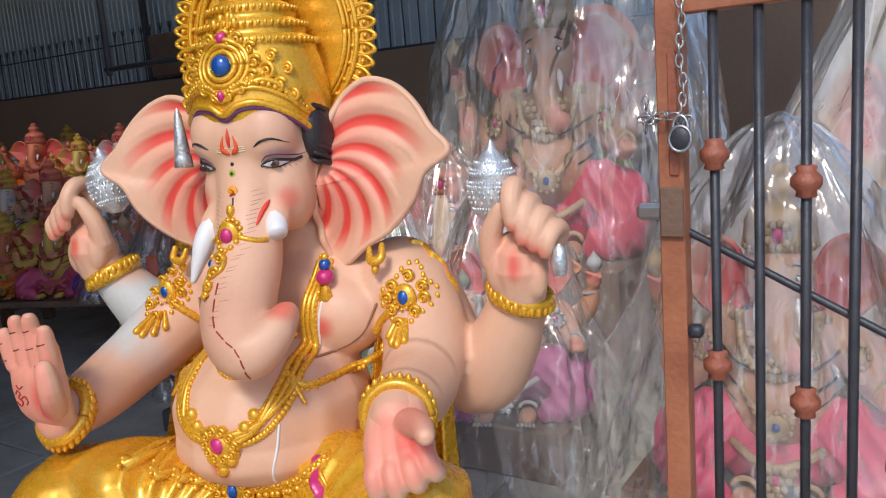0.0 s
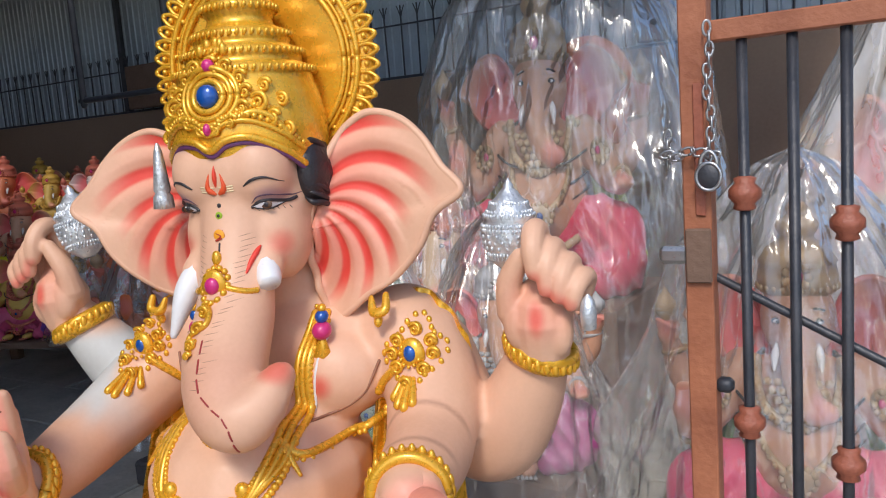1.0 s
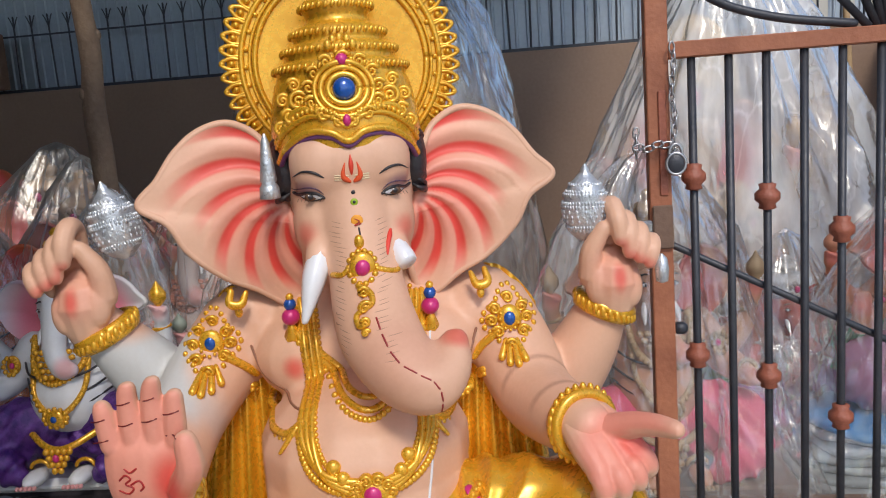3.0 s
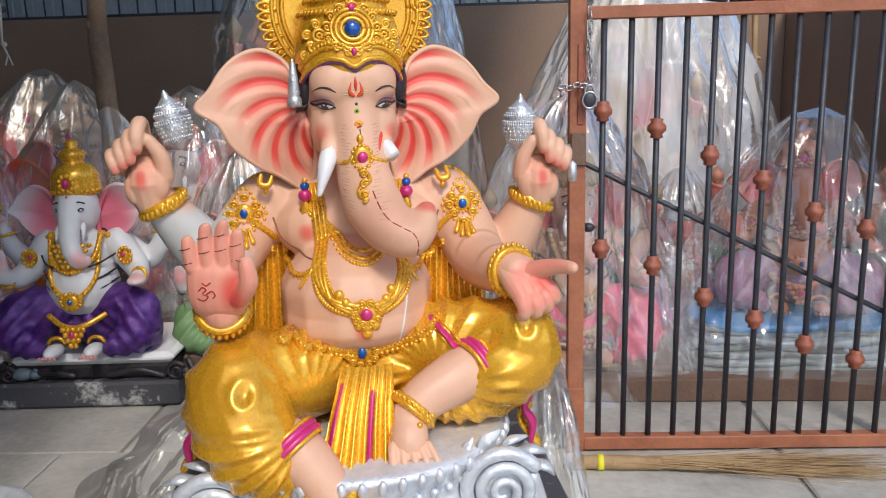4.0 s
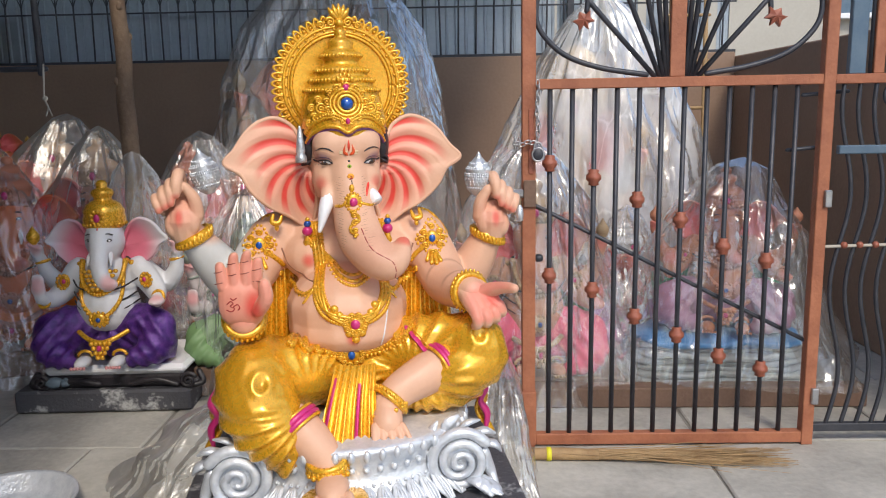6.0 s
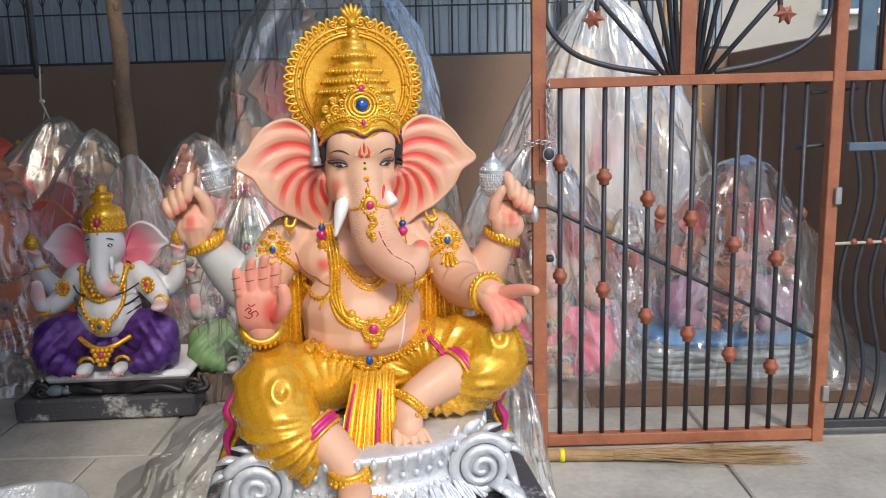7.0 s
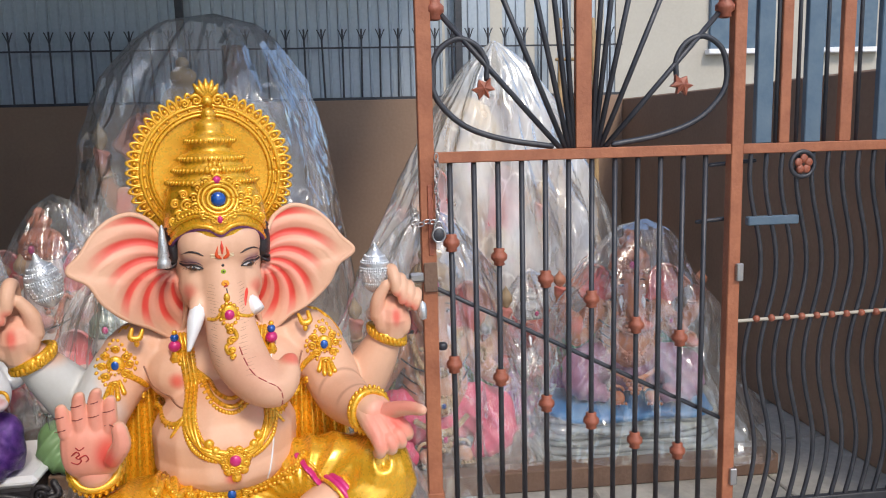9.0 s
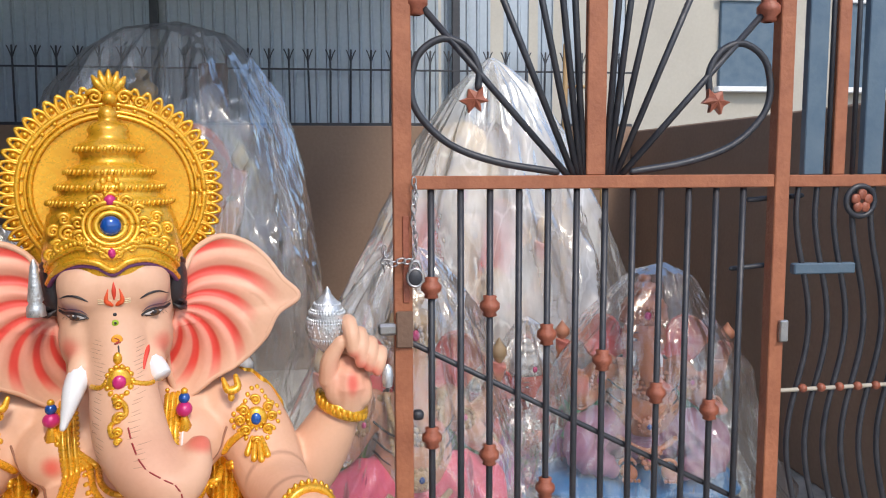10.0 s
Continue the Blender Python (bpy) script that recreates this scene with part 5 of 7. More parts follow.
        c.ball(on(ax, AZ + 0.003, 0.009), (0.0125, 0.008, 0.015), BLUE)
        st = drawn([(ax - s * 0.02, AZ - 0.017), (ax - s * 0.055, AZ - 0.047), (ax - s * 0.075, AZ - 0.072)], 8)
        c.tube(st, 0.009, GOLD, seg=8, n=16)
        c.tube(st + (0, -0.006, 0.004), 0.004, GOLD, seg=6, n=16)
    # pots held high, and the silver cap and tassel
    for px, py, pz, tilt in ((-0.488, 0.085, 1.252, -12), (0.447, 0.125, 1.214, 2)):
        prof = [(0.012, -0.075), (0.03, -0.06), (0.045, -0.025), (0.047, -0.005), (0.041, 0.012), (0.045, 0.018), (0.036, 0.03), (0.033, 0.04), (0.022, 0.05), (0.016, 0.058), (0.008, 0.066), (0.009, 0.07), (0.001, 0.082)]
        k = Clay().lathe(prof, (0, 0, 0), SILVER, seg=28, flute=14, depth=0.03)
        for row_z, rr, nn in ((0.003, 0.0465, 44), (-0.004, 0.047, 44), (-0.014, 0.0465, 16), (-0.024, 0.045, 22), (-0.034, 0.042, 18), (-0.046, 0.038, 40), (-0.052, 0.034, 30), (0.02, 0.043, 40), (0.026, 0.0385, 34), (0.04, 0.032, 30)):
            for t in np.linspace(0, 2 * math.pi, nn, endpoint=False):
                k.ball((rr * math.cos(t + row_z * 40), rr * math.sin(t + row_z * 40), row_z), (0.0026, 0.0026, 0.0045), SILVER, seg=6, rings=4)
        m3 = np.asarray(Euler((0, radians(tilt), 0)).to_matrix())
        c.add(np.vstack(k.v) @ m3.T + (px, py, pz), k.f, POT)
    c.lathe([(0.002, -0.03), (0.012, -0.026), (0.014, 0.0), (0.011, 0.02), (0.002, 0.03)], (0.586, 0.075, 1.078), POT, seg=14)
    c.lathe([(0.002, 0.10), (0.007, 0.085), (0.011, 0.05), (0.0145, 0.015), (0.012, 0.01), (0.0165, 0.002), (0.018, -0.018), (0.004, -0.02)], (CX - 0.15, 0.0, 1.3), POT, seg=28, flute=14, depth=0.07)
    # crown: tiers of turned rings
    prof = [(0.137, -0.03), (0.143, 0.0), (0.141, 0.04), (0.134, 0.075), (0.128, 0.10), (0.124, 0.108), (0.122, 0.118), (0.126, 0.126), (0.118, 0.136), (0.104, 0.142), (0.106, 0.15), (0.109, 0.158), (0.10, 0.168), (0.086, 0.174), (0.087, 0.18), (0.09, 0.19), (0.083, 0.20), (0.062, 0.208), (0.058, 0.22), (0.062, 0.228), (0.069, 0.238), (0.062, 0.25), (0.046, 0.257), (0.04, 0.27), (0.043, 0.28), (0.035, 0.292), (0.02, 0.298), (0.018, 0.306), (0.022, 0.315), (0.012, 0.328), (0.001, 0.333)]
    c.lathe(prof, (CX, 0.075, 1.385), GOLD, seg=64, sy=0.95)
    for zz, rr, nn in ((0.126, 0.127, 60), (0.158, 0.109, 52), (0.19, 0.09, 44), (0.238, 0.069, 34)):
        for t in np.linspace(0, 2 * math.pi, nn, endpoint=False):
            c.ball((CX + rr * math.cos(t), 0.075 + 0.95 * rr * math.sin(t), 1.385 + zz), (0.0045, 0.0045, 0.0075), GOLD, rot=(0, 25, 0), seg=6, rings=4)

    def crown(x, z, off=0.0):
        zz = np.interp(z - 1.385, [p[1] for p in prof], [p[0] for p in prof])
        return np.array((CX + x, 0.075 - 0.95 * math.sqrt(max(zz ** 2 - x ** 2, 1e-4)) - off, z))

    edge_c = [crown(a, b, 0.004) for a, b in ((-0.128, 1.345), (-0.11, 1.372), (-0.07, 1.395), (-0.03, 1.393), (0, 1.377), (0.03, 1.393), (0.07, 1.395), (0.11, 1.372), (0.128, 1.345))]
    c.tube(edge_c, 0.007, GOLD, seg=8, n=60)
    c.tube(np.array(edge_c) + (0, 0.004, -0.009), 0.005, PAINT, (0.16, 0.05, 0.16), seg=8, n=60)
    band2 = [crown(a, b, 0.003) for a, b in ((-0.13, 1.372), (-0.11, 1.40), (-0.07, 1.422), (-0.03, 1.42), (0, 1.402), (0.03, 1.42), (0.07, 1.422), (0.11, 1.40), (0.13, 1.372))]
    c.tube(band2, 0.005, GOLD, seg=8, n=60)
    c.beads(np.array(band2) + (0, -0.001, 0.010), 0.0055, 40)
    for r, th in ((0.028, 0.006), (0.041, 0.0055), (0.052, 0.005)):
        ring = [crown(r * math.cos(a), 1.467 + r * 0.92 * math.sin(a), 0.004) for a in np.linspace(0, 2 * math.pi, 25)]
        c.tube(ring, th, GOLD, seg=8, n=48, round_ends=False)
        if r > 0.03:
            c.beads(ring, 0.005, 32)
    for a in np.linspace(0.1, math.pi * 2 + 0.1, 13, endpoint=False):
        q = crown(0.062 * math.cos(a), 1.465 + 0.056 * math.sin(a), 0.003)
        curl(c, q, 0.0125, 1 if math.cos(a) > 0 else -1, thick=0.0045)
    for s in (-1, 1):
        for k, (dx, dz, r) in enumerate(((0.082, 1.452, 0.017), (0.10, 1.425, 0.014), (0.118, 1.405, 0.012), (0.088, 1.48, 0.012), (0.11, 1.455, 0.012))):
            curl(c, crown(s * dx, dz, 0.003), r, s * (1 if k % 2 else -1), thick=0.005, turns=1.7)
        c.tube([crown(s * a, b, 0.003) for a, b in ((0.05, 1.428), (0.075, 1.437), (0.1, 1.425), (0.12, 1.39))], 0.006, GOLD, n=24)
        c.beads([crown(s * a, b, 0.002) for a, b in ((0.05, 1.44), (0.078, 1.448), (0.105, 1.437))], 0.0058, 10)
    c.ball(crown(0, 1.467, 0.004), (0.0205, 0.014, 0.0205), BLUE)
    c.ball(crown(0, 1.518, 0.004), (0.0115, 0.01, 0.0115), PINK)
    c.ball(crown(0, 1.412, 0.006), (0.0075, 0.008, 0.011), PINK)
    for a in np.linspace(0, 2 * math.pi, 9, endpoint=False):
        c.ball(crown(0.017 * math.cos(a), 1.518 + 0.017 * math.sin(a), 0.003), 0.0055, GOLD, seg=7, rings=5)
    for k in range(5):
        a = math.pi * (0.18 + 0.16 * k)
        c.ball(crown(0.026 * math.cos(a), 1.53 + 0.028 * math.sin(a), 0.003), (0.0075, 0.006, 0.011), GOLD, seg=8, rings=6)
    # halo plate with its rings, studs and leaf border
    hc = np.array((CX + 0.004, 0.135, 1.53))
    R0 = 0.17
    v = [(hc[0] + r * math.cos(a), hc[1] + dy, hc[2] + r * math.sin(a)) for r, dy in ((0.002, 0.01), (0.1, 0.008), (R0, 0.0), (0.2, 0.0), (0.222, 0.002), (0.222, 0.016), (0.002, 0.022)) for a in np.linspace(0, 2 * math.pi, 72, endpoint=False)]
    c.grid(v, 7, 72, GOLD, wrap=True)
    for r, th in ((0.168, 0.006), (0.178, 0.0035), (0.194, 0.006)):
        c.tube([(hc[0] + r * math.cos(a), hc[1] - 0.003, hc[2] + r * math.sin(a)) for a in np.linspace(0, 2 * math.pi, 49)], th, GOLD, seg=8, n=110, round_ends=False)
    for a in np.linspace(0, 2 * math.pi, 34, endpoint=False):
        c.ball((hc[0] + 0.186 * math.cos(a), hc[1] - 0.003, hc[2] + 0.186 * math.sin(a)), 0.0055, GOLD, seg=7, rings=5)
    for k, a in enumerate(np.linspace(-0.55, math.pi + 0.55, 37)):
        e = np.array((math.cos(a), 0, math.sin(a)))
        tn = np.array((-math.sin(a), 0, math.cos(a)))
        b = hc + e * 0.198
        c.tube([b - tn * 0.009, b - tn * 0.0105 + e * 0.018, b + e * 0.036, b + tn * 0.0105 + e * 0.018, b + tn * 0.009], 0.0042, GOLD, seg=6, n=18)
        c.ball(b + e * 0.014 - (0, 0.003, 0), (0.006, 0.006, 0.006), GOLD, seg=6, rings=5)
        c.ball(b + e * 0.033, (0.006, 0.005, 0.006), GOLD, seg=6, rings=4)
        c.ball(b + e * 0.012 + (0, 0.006, 0), (0.0125, 0.005, 0.0125), GOLD, seg=6, rings=4)
    for k in range(5):
        a = math.pi / 2 + (k - 2) * 0.42
        c.tube([hc + (0, -0.004, 0.215), hc + (0.03 * math.cos(a), -0.008, 0.222 + 0.022 * math.sin(a)), hc + (0.044 * math.cos(a), -0.004, 0.225 + 0.042 * math.sin(a))], [0.008, 0.0095, 0.004], GOLD, n=10)
    c.ball(hc + (0, -0.01, 0.205), 0.017, GOLD)
    for s in (-1, 1):
        curl(c, hc + (s * 0.03, -0.006, 0.208), 0.016, s, thick=0.006)
        curl(c, hc + (s * 0.062, -0.006, 0.198), 0.012, s, thick=0.005)
    # silver seat: drum with flared foot, leaves, beads and big volutes
    sx, sy, pc = 0.40, 0.36, (-0.035, -0.09, 0.0)
    c.lathe([(1.0, 0.262), (1.02, 0.275), (0.98, 0.30), (0.94, 0.315), (0.93, 0.33), (0.90, 0.34), (0.88, 0.36), (0.90, 0.40), (0.95, 0.425), (0.97, 0.44), (0.97, 0.452), (0.9, 0.458), (0.1, 0.46)], pc, SILVER, seg=96, sx=sx, sy=sy)
    for k in range(52):
        a = 2 * math.pi * k / 52
        e = np.array((math.cos(a) * sx, math.sin(a) * sy, 0))
        b = np.array(pc) + e
        c.tube([b * (1, 1, 0) + (0, 0, 0.325) - e * 0.04, b * (1, 1, 0) + (0, 0, 0.295) + e * 0.05, b * (1, 1, 0) + (0, 0, 0.266) + e * 0.13], [0.012, 0.019, 0.007], SILVER, seg=10, n=12, flat=(1.5, 0.6))
        for q in (-0.012, 0, 0.012):
            tn = np.array((-math.sin(a), math.cos(a), 0)) * q
            c.tube([b * (1, 1, 0) + tn * 0.5 + (0, 0, 0.33) - e * 0.02, b * (1, 1, 0) + tn + (0, 0, 0.302) + e * 0.075, b * (1, 1, 0) + tn * 0.6 + (0, 0, 0.27) + e * 0.15], 0.0042, SILVER, seg=6, n=10)
        c.ball(np.array(pc) + e * 0.91 + (0, 0, 0.385), (0.011, 0.011, 0.011), SILVER, seg=7, rings=5)
        c.ball(np.array(pc) + e * 0.97 + (0, 0, 0.436), (0.012, 0.012, 0.02), SILVER, seg=7, rings=5)
    for k in range(90):
        a = 2 * math.pi * k / 90
        c.ball((pc[0] + math.cos(a) * sx * 0.925, pc[1] + math.sin(a) * sy * 0.925, 0.336), 0.007, SILVER, seg=6, rings=4)
    for s, vx, vy, vz in ((-1, -0.372, -0.36, 0.365), (1, 0.30, -0.33, 0.36)):
        c.ball((vx, vy + 0.03, vz), (0.1, 0.05, 0.092), SILVER)
        spiral(c, (vx, vy - 0.012, vz), 0.098, 2.7, SILVER, s, 0.019, 0.024)
        for k in range(5):
            a = 0.5 + 0.5 * k
            c.tube([(vx + s * 0.09 * math.cos(a), vy + 0.03, vz + 0.085 * math.sin(a)), (vx + s * 0.125 * math.cos(a - 0.2), vy + 0.02, vz + 0.115 * math.sin(a - 0.2)), (vx + s * 0.14 * math.cos(a - 0.45), vy + 0.03, vz + 0.13 * math.sin(a - 0.45))], [0.014, 0.016, 0.006], SILVER, seg=8, n=10, flat=(1.3, 0.7))
        c.tube([(vx - s * 0.06, vy + 0.02, vz + 0.06), (vx - s * 0.12, vy + 0.03, vz + 0.07), (vx - s * 0.15, vy + 0.04, vz + 0.05)], [0.022, 0.018, 0.01], SILVER, n=14)
        for k in range(4):
            c.tube([(vx + s * (0.035 + 0.012 * k), vy - 0.02, vz - 0.06), (vx + s * (0.06 + 0.014 * k), vy - 0.05 - 0.01 * (k % 2), vz - 0.06 - 0.006 * k), (vx + s * (0.075 + 0.014 * k), vy - 0.06 - 0.02 * (k % 2), 0.275)], [0.016, 0.021, 0.009], SILVER, seg=10, n=16, flat=(1.3, 0.6))
            c.tube([(vx + s * 0.08, vy + 0.03 * k, vz + 0.02 - 0.03 * k), (vx + s * 0.10, vy + 0.02 + 0.03 * k, vz - 0.05), (vx + s * 0.115, vy + 0.03 * k, 0.275)], [0.018, 0.02, 0.012], SILVER, seg=8, n=12)
    # foot rest
    fc = (-0.088, -0.475)
    c.lathe([(0.098, 0.262), (0.105, 0.275), (0.095, 0.30), (0.098, 0.318), (0.09, 0.324)], (fc[0], fc[1], 0), SILVER, seg=72, flute=36, depth=0.03)
    c.lathe([(0.1, 0.312), (0.1, 0.33), (0.092, 0.336), (0.001, 0.337)], (fc[0], fc[1], 0), GOLD, seg=48)
    # small mouse at the seat's foot
    grey = (0.10, 0.125, 0.15)
    c.ball((-0.34, -0.52, 0.30), (0.055, 0.035, 0.035), PAINT, grey)
    c.ball((-0.29, -0.54, 0.305), (0.028, 0.024, 0.024), PAINT, grey)
    c.ball((-0.262, -0.548, 0.30), (0.016, 0.012, 0.012), PAINT, grey)
    for s in (-1, 1):
        c.ball((-0.298, -0.545 + s * 0.018, 0.328), (0.010, 0.005, 0.011), PAINT, grey)
    # the head is turned a little on its shoulders
    for v in c.v:
        w = smoothstep(1.0, 1.17, v[:, 2]) * ((v[:, 0] > -0.432) & (v[:, 0] < 0.392))
        a = radians(6) * w
        dx, dy = v[:, 0] + 0.004, v[:, 1] - 0.08
        v[:, 0], v[:, 1] = dx * np.cos(a) - dy * np.sin(a) - 0.004, dx * np.sin(a) + dy * np.cos(a) + 0.08
    me = c.mesh("ganesha_statue", PAL)
    ob = new("ganesha_statue", me)
    ob.matrix_basis = pose(-1.15, 1.10, 0, 0, 0, 8)
    return tagged(ob, "large painted seated elephant-headed statue, gold crown and cloth, silver seat", "statue")


big_statue()
base = empty("plinth", pose(-1.15, 1.10, 0, 0, 0, 8), "dark grey paint-spattered slab under the large statue", "plinth")
part("slab", box_bm(1.06, 1.0, 0.12, (-0.03, -0.13, 0.20), 0.012, segs=2), M_SLAB, base, smooth=False)
for dx in (-0.42, 0.36):
    part("bearer", box_bm(0.1, 0.9, 0.14, (dx, -0.1, 0.07), 0.006), M_WOOD, base, smooth=False)

# ---- smaller statues and their wrapping ----
IDOL = {}


def idol_shape():
    """A seated elephant-headed idol one metre high, as separate skins."""
    if IDOL:
        return IDOL
    b = Clay()
    b.ball((0, -0.05, 0.31), (0.185, 0.165, 0.165))
    b.ball((0, 0.01, 0.46), (0.175, 0.115, 0.12))
    b.ball((0, -0.02, 0.67), (0.118, 0.115, 0.125))
    b.ball((0, -0.06, 0.71), (0.09, 0.07, 0.07))
    b.tube([(0, -0.08, 0.69), (0, -0.135, 0.6), (0.005, -0.165, 0.52), (0.04, -0.19, 0.455), (0.085, -0.2, 0.45)], [0.075, 0.055, 0.05, 0.045, 0.032], seg=12, n=22)
    for s in (-1, 1):
        b.tube([(s * 0.18, 0.0, 0.5), (s * 0.27, -0.03, 0.39), (s * 0.31, -0.11, 0.36), (s * 0.33, -0.19, 0.37 + (0.02 if s < 0 else -0.02))], [0.075, 0.065, 0.05, 0.036], seg=12, n=18)
        b.tube([(s * 0.19, 0.06, 0.48), (s * 0.3, 0.08, 0.4), (s * 0.38, 0.05, 0.47), (s * 0.41, 0.02, 0.57)], [0.07, 0.06, 0.05, 0.035], seg=12, n=18)
        b.ball((s * 0.415, 0.0, 0.61), (0.04, 0.035, 0.045))
        b.ball((s * 0.1, -0.27, 0.04), (0.045, 0.085, 0.032))
        for k in range(4):
            finger(b, (s * 0.415 + (k - 1.5) * 0.022, -0.01, 0.64), (s * 0.415 + (k - 1.5) * 0.022, -0.04, 0.66 - 0.01 * k), 0.012)
    b.tube([(-0.335, -0.2, 0.38), (-0.335, -0.21, 0.44), (-0.335, -0.21, 0.47)], [0.035, 0.045, 0.035], seg=12, flat=(1, 0.5))
    for k in range(4):
        finger(b, (-0.362 + 0.019 * k, -0.212, 0.46), (-0.364 + 0.02 * k, -0.215, 0.525 - 0.008 * abs(k - 1.5)), 0.0105)
    b.ball((0.335, -0.22, 0.355), (0.05, 0.06, 0.025))
    IDOL["body"] = b.melted(0.011, 5, 0.55)
    e = Clay()
    for s in (-1, 1):
        ring = [(s * (0.09 + (u - 0.1) * 0.9 - 0.0), 0.0, 0.62 + (z - 1.225) * 0.8) for u, z in EAR]
        P = np.array([np.array((s * 0.10, 0.01, 0.63)) * (1 - t) + np.array(r) * t + (0, 0.03 * math.sin(t * math.pi) - 0.02 * t, 0) for t in np.linspace(0.02, 1, 9) for r in spline(ring + ring[:1], 41)[:-1]])
        e.grid(P, 9, 40, wrap=True)
        e.grid(P + (0, 0.014, 0), 9, 40, wrap=True)
        e.tube(ring + ring[:2], 0.011, n=50, seg=7)
    IDOL["ears"] = e
    c = Clay()
    for s in (-1, 1):
        c.tube([(s * 0.06, 0.0, 0.16), (s * 0.2, -0.08, 0.2), (s * 0.31, -0.14, 0.185), (s * 0.3, -0.2, 0.1), (s * 0.2, -0.25, 0.055)], [0.13, 0.12, 0.105, 0.1, 0.06], seg=16, n=30)
    c.ball((0, 0.02, 0.12), (0.3, 0.2, 0.12))
    for s in (-1, 1):
        c.ball((s * 0.3, -0.13, 0.075), (0.115, 0.12, 0.085))
    v, f, n = c.melted(0.013, 5, 0.55)
    k = np.linalg.norm(v * (1, 1, 1) - np.array((0, -0.2, 0.45)), axis=1)
    v = v + n * ((1 - 2 * np.abs(np.sin(np.abs(v[:, 0]) * 42 + v[:, 2] * 26 + 1.2 * np.sin(k * 9)))) * 0.007 * smoothstep(0.02, 0.12, k - 0.2))[:, None]
    IDOL["cloth"] = (v, f, n)
    k = Clay()
    k.lathe([(0.1, 0.735), (0.12, 0.75), (0.122, 0.79), (0.115, 0.82), (0.12, 0.83), (0.105, 0.85), (0.098, 0.865), (0.075, 0.88), (0.055, 0.888), (0.05, 0.9), (0.062, 0.915), (0.066, 0.93), (0.058, 0.945), (0.035, 0.955), (0.03, 0.965), (0.034, 0.98), (0.02, 0.995), (0.001, 1.0)], (0, 0.0, 0), GOLD, seg=32)
    for a in np.linspace(0, 2 * math.pi, 26, endpoint=False):
        k.ball((0.118 * math.cos(a), 0.118 * math.sin(a), 0.76), 0.011, GOLD, seg=6, rings=4)
        k.ball((0.106 * math.cos(a), 0.106 * math.sin(a), 0.828), 0.009, GOLD, seg=6, rings=4)
    for a in np.linspace(0, 2 * math.pi, 9, endpoint=False):
        k.ball((0.034 * math.cos(a), -0.118, 0.80 + 0.036 * math.sin(a)), 0.014, GOLD, seg=7, rings=5)
    k.ball((0, -0.125, 0.80), (0.018, 0.012, 0.022), PINK)
    for rows, r in (([(-0.13, -0.07, 0.56), (-0.1, -0.15, 0.45), (0, -0.19, 0.40), (0.1, -0.15, 0.45), (0.13, -0.07, 0.56)], 0.014), ([(-0.12, -0.07, 0.56), (-0.11, -0.17, 0.36), (0, -0.225, 0.27), (0.11, -0.17, 0.36), (0.12, -0.07, 0.56)], 0.012)):
        k.tube(rows, r, GOLD, n=30, seg=8)
        k.beads(np.array(rows) + (0, -0.012, -0.006), r * 0.8, 26)
    for row in range(5):
        for q in range(7 - row):
            u = (q - (6 - row) / 2) * 0.03
            k.ball((u, -0.135 - 0.012 * row - 0.03 * (1 - abs(u) * 6), 0.515 - 0.022 * row), (0.016, 0.012, 0.012), GOLD, seg=7, rings=5)
    for s in (-1, 1):
        for q in range(5):
            k.ball((s * (0.13 + 0.022 * q), -0.055 + 0.012 * q, 0.555 - 0.012 * q), (0.018, 0.02, 0.015), GOLD, seg=7, rings=5)
        for q in range(10):
            a = 0.628 * q
            k.ball((s * 0.245 + 0.03 * math.cos(a), -0.098, 0.452 + 0.036 * math.sin(a)), 0.011, GOLD, seg=6, rings=5)
        for zz in (0.43, 0.36, 0.31):
            k.tube([(s * 0.05, -0.19, zz - 0.02), (s * 0.13, -0.155, zz), (s * 0.19, -0.07, zz + 0.03)], 0.005, BLACK, seg=5, n=12)
    k.ball((0, -0.232, 0.265), (0.045, 0.016, 0.036), GOLD)
    for q in range(12):
        a = 0.5236 * q
        k.ball((0.05 * math.cos(a), -0.228, 0.265 + 0.036 * math.sin(a)), 0.012, GOLD, seg=6, rings=5)
    k.ball((0, -0.245, 0.265), (0.014, 0.01, 0.014), BLUE)
    k.tube([(-0.15, -0.17, 0.19), (-0.07, -0.225, 0.155), (0, -0.24, 0.14), (0.07, -0.225, 0.155), (0.15, -0.17, 0.19)], 0.014, GOLD, n=24)
    for row in range(4):
        for q in range(5 - row):
            k.ball(((q - (4 - row) / 2) * 0.026, -0.25 - 0.006 * row, 0.135 - 0.024 * row), (0.015, 0.012, 0.014), GOLD, seg=8, rings=6)
    k.ball((0, -0.272, 0.115), (0.014, 0.01, 0.016), PINK)
    for s in (-1, 1):
        k.tube([(s * 0.33 + 0.034 * math.cos(a), -0.165 + 0.012 * math.sin(a), 0.365 + 0.036 * math.sin(a)) for a in np.linspace(0, 6.3, 11)], 0.009, GOLD, n=22, seg=7)
        k.tube([(s * 0.40 + 0.038 * math.cos(a), 0.03 + 0.036 * math.sin(a), 0.55 + 0.008 * math.cos(a)) for a in np.linspace(0, 6.3, 11)], 0.009, GOLD, n=22, seg=7)
        k.tube([(s * 0.1 + 0.04 * math.cos(a), -0.225, 0.062 + 0.03 * math.sin(a)) for a in np.linspace(0.2, 2.94, 9)], 0.009, GOLD, n=18, seg=7)
        for q in range(5):
            k.ball((s * 0.1 + (q - 2) * 0.018, -0.352, 0.03), (0.009, 0.014, 0.009), PAINT, (0.66, 0.3, 0.3), seg=7, rings=5)
        k.ball((s * 0.235, -0.085, 0.455), (0.032, 0.014, 0.04), GOLD)
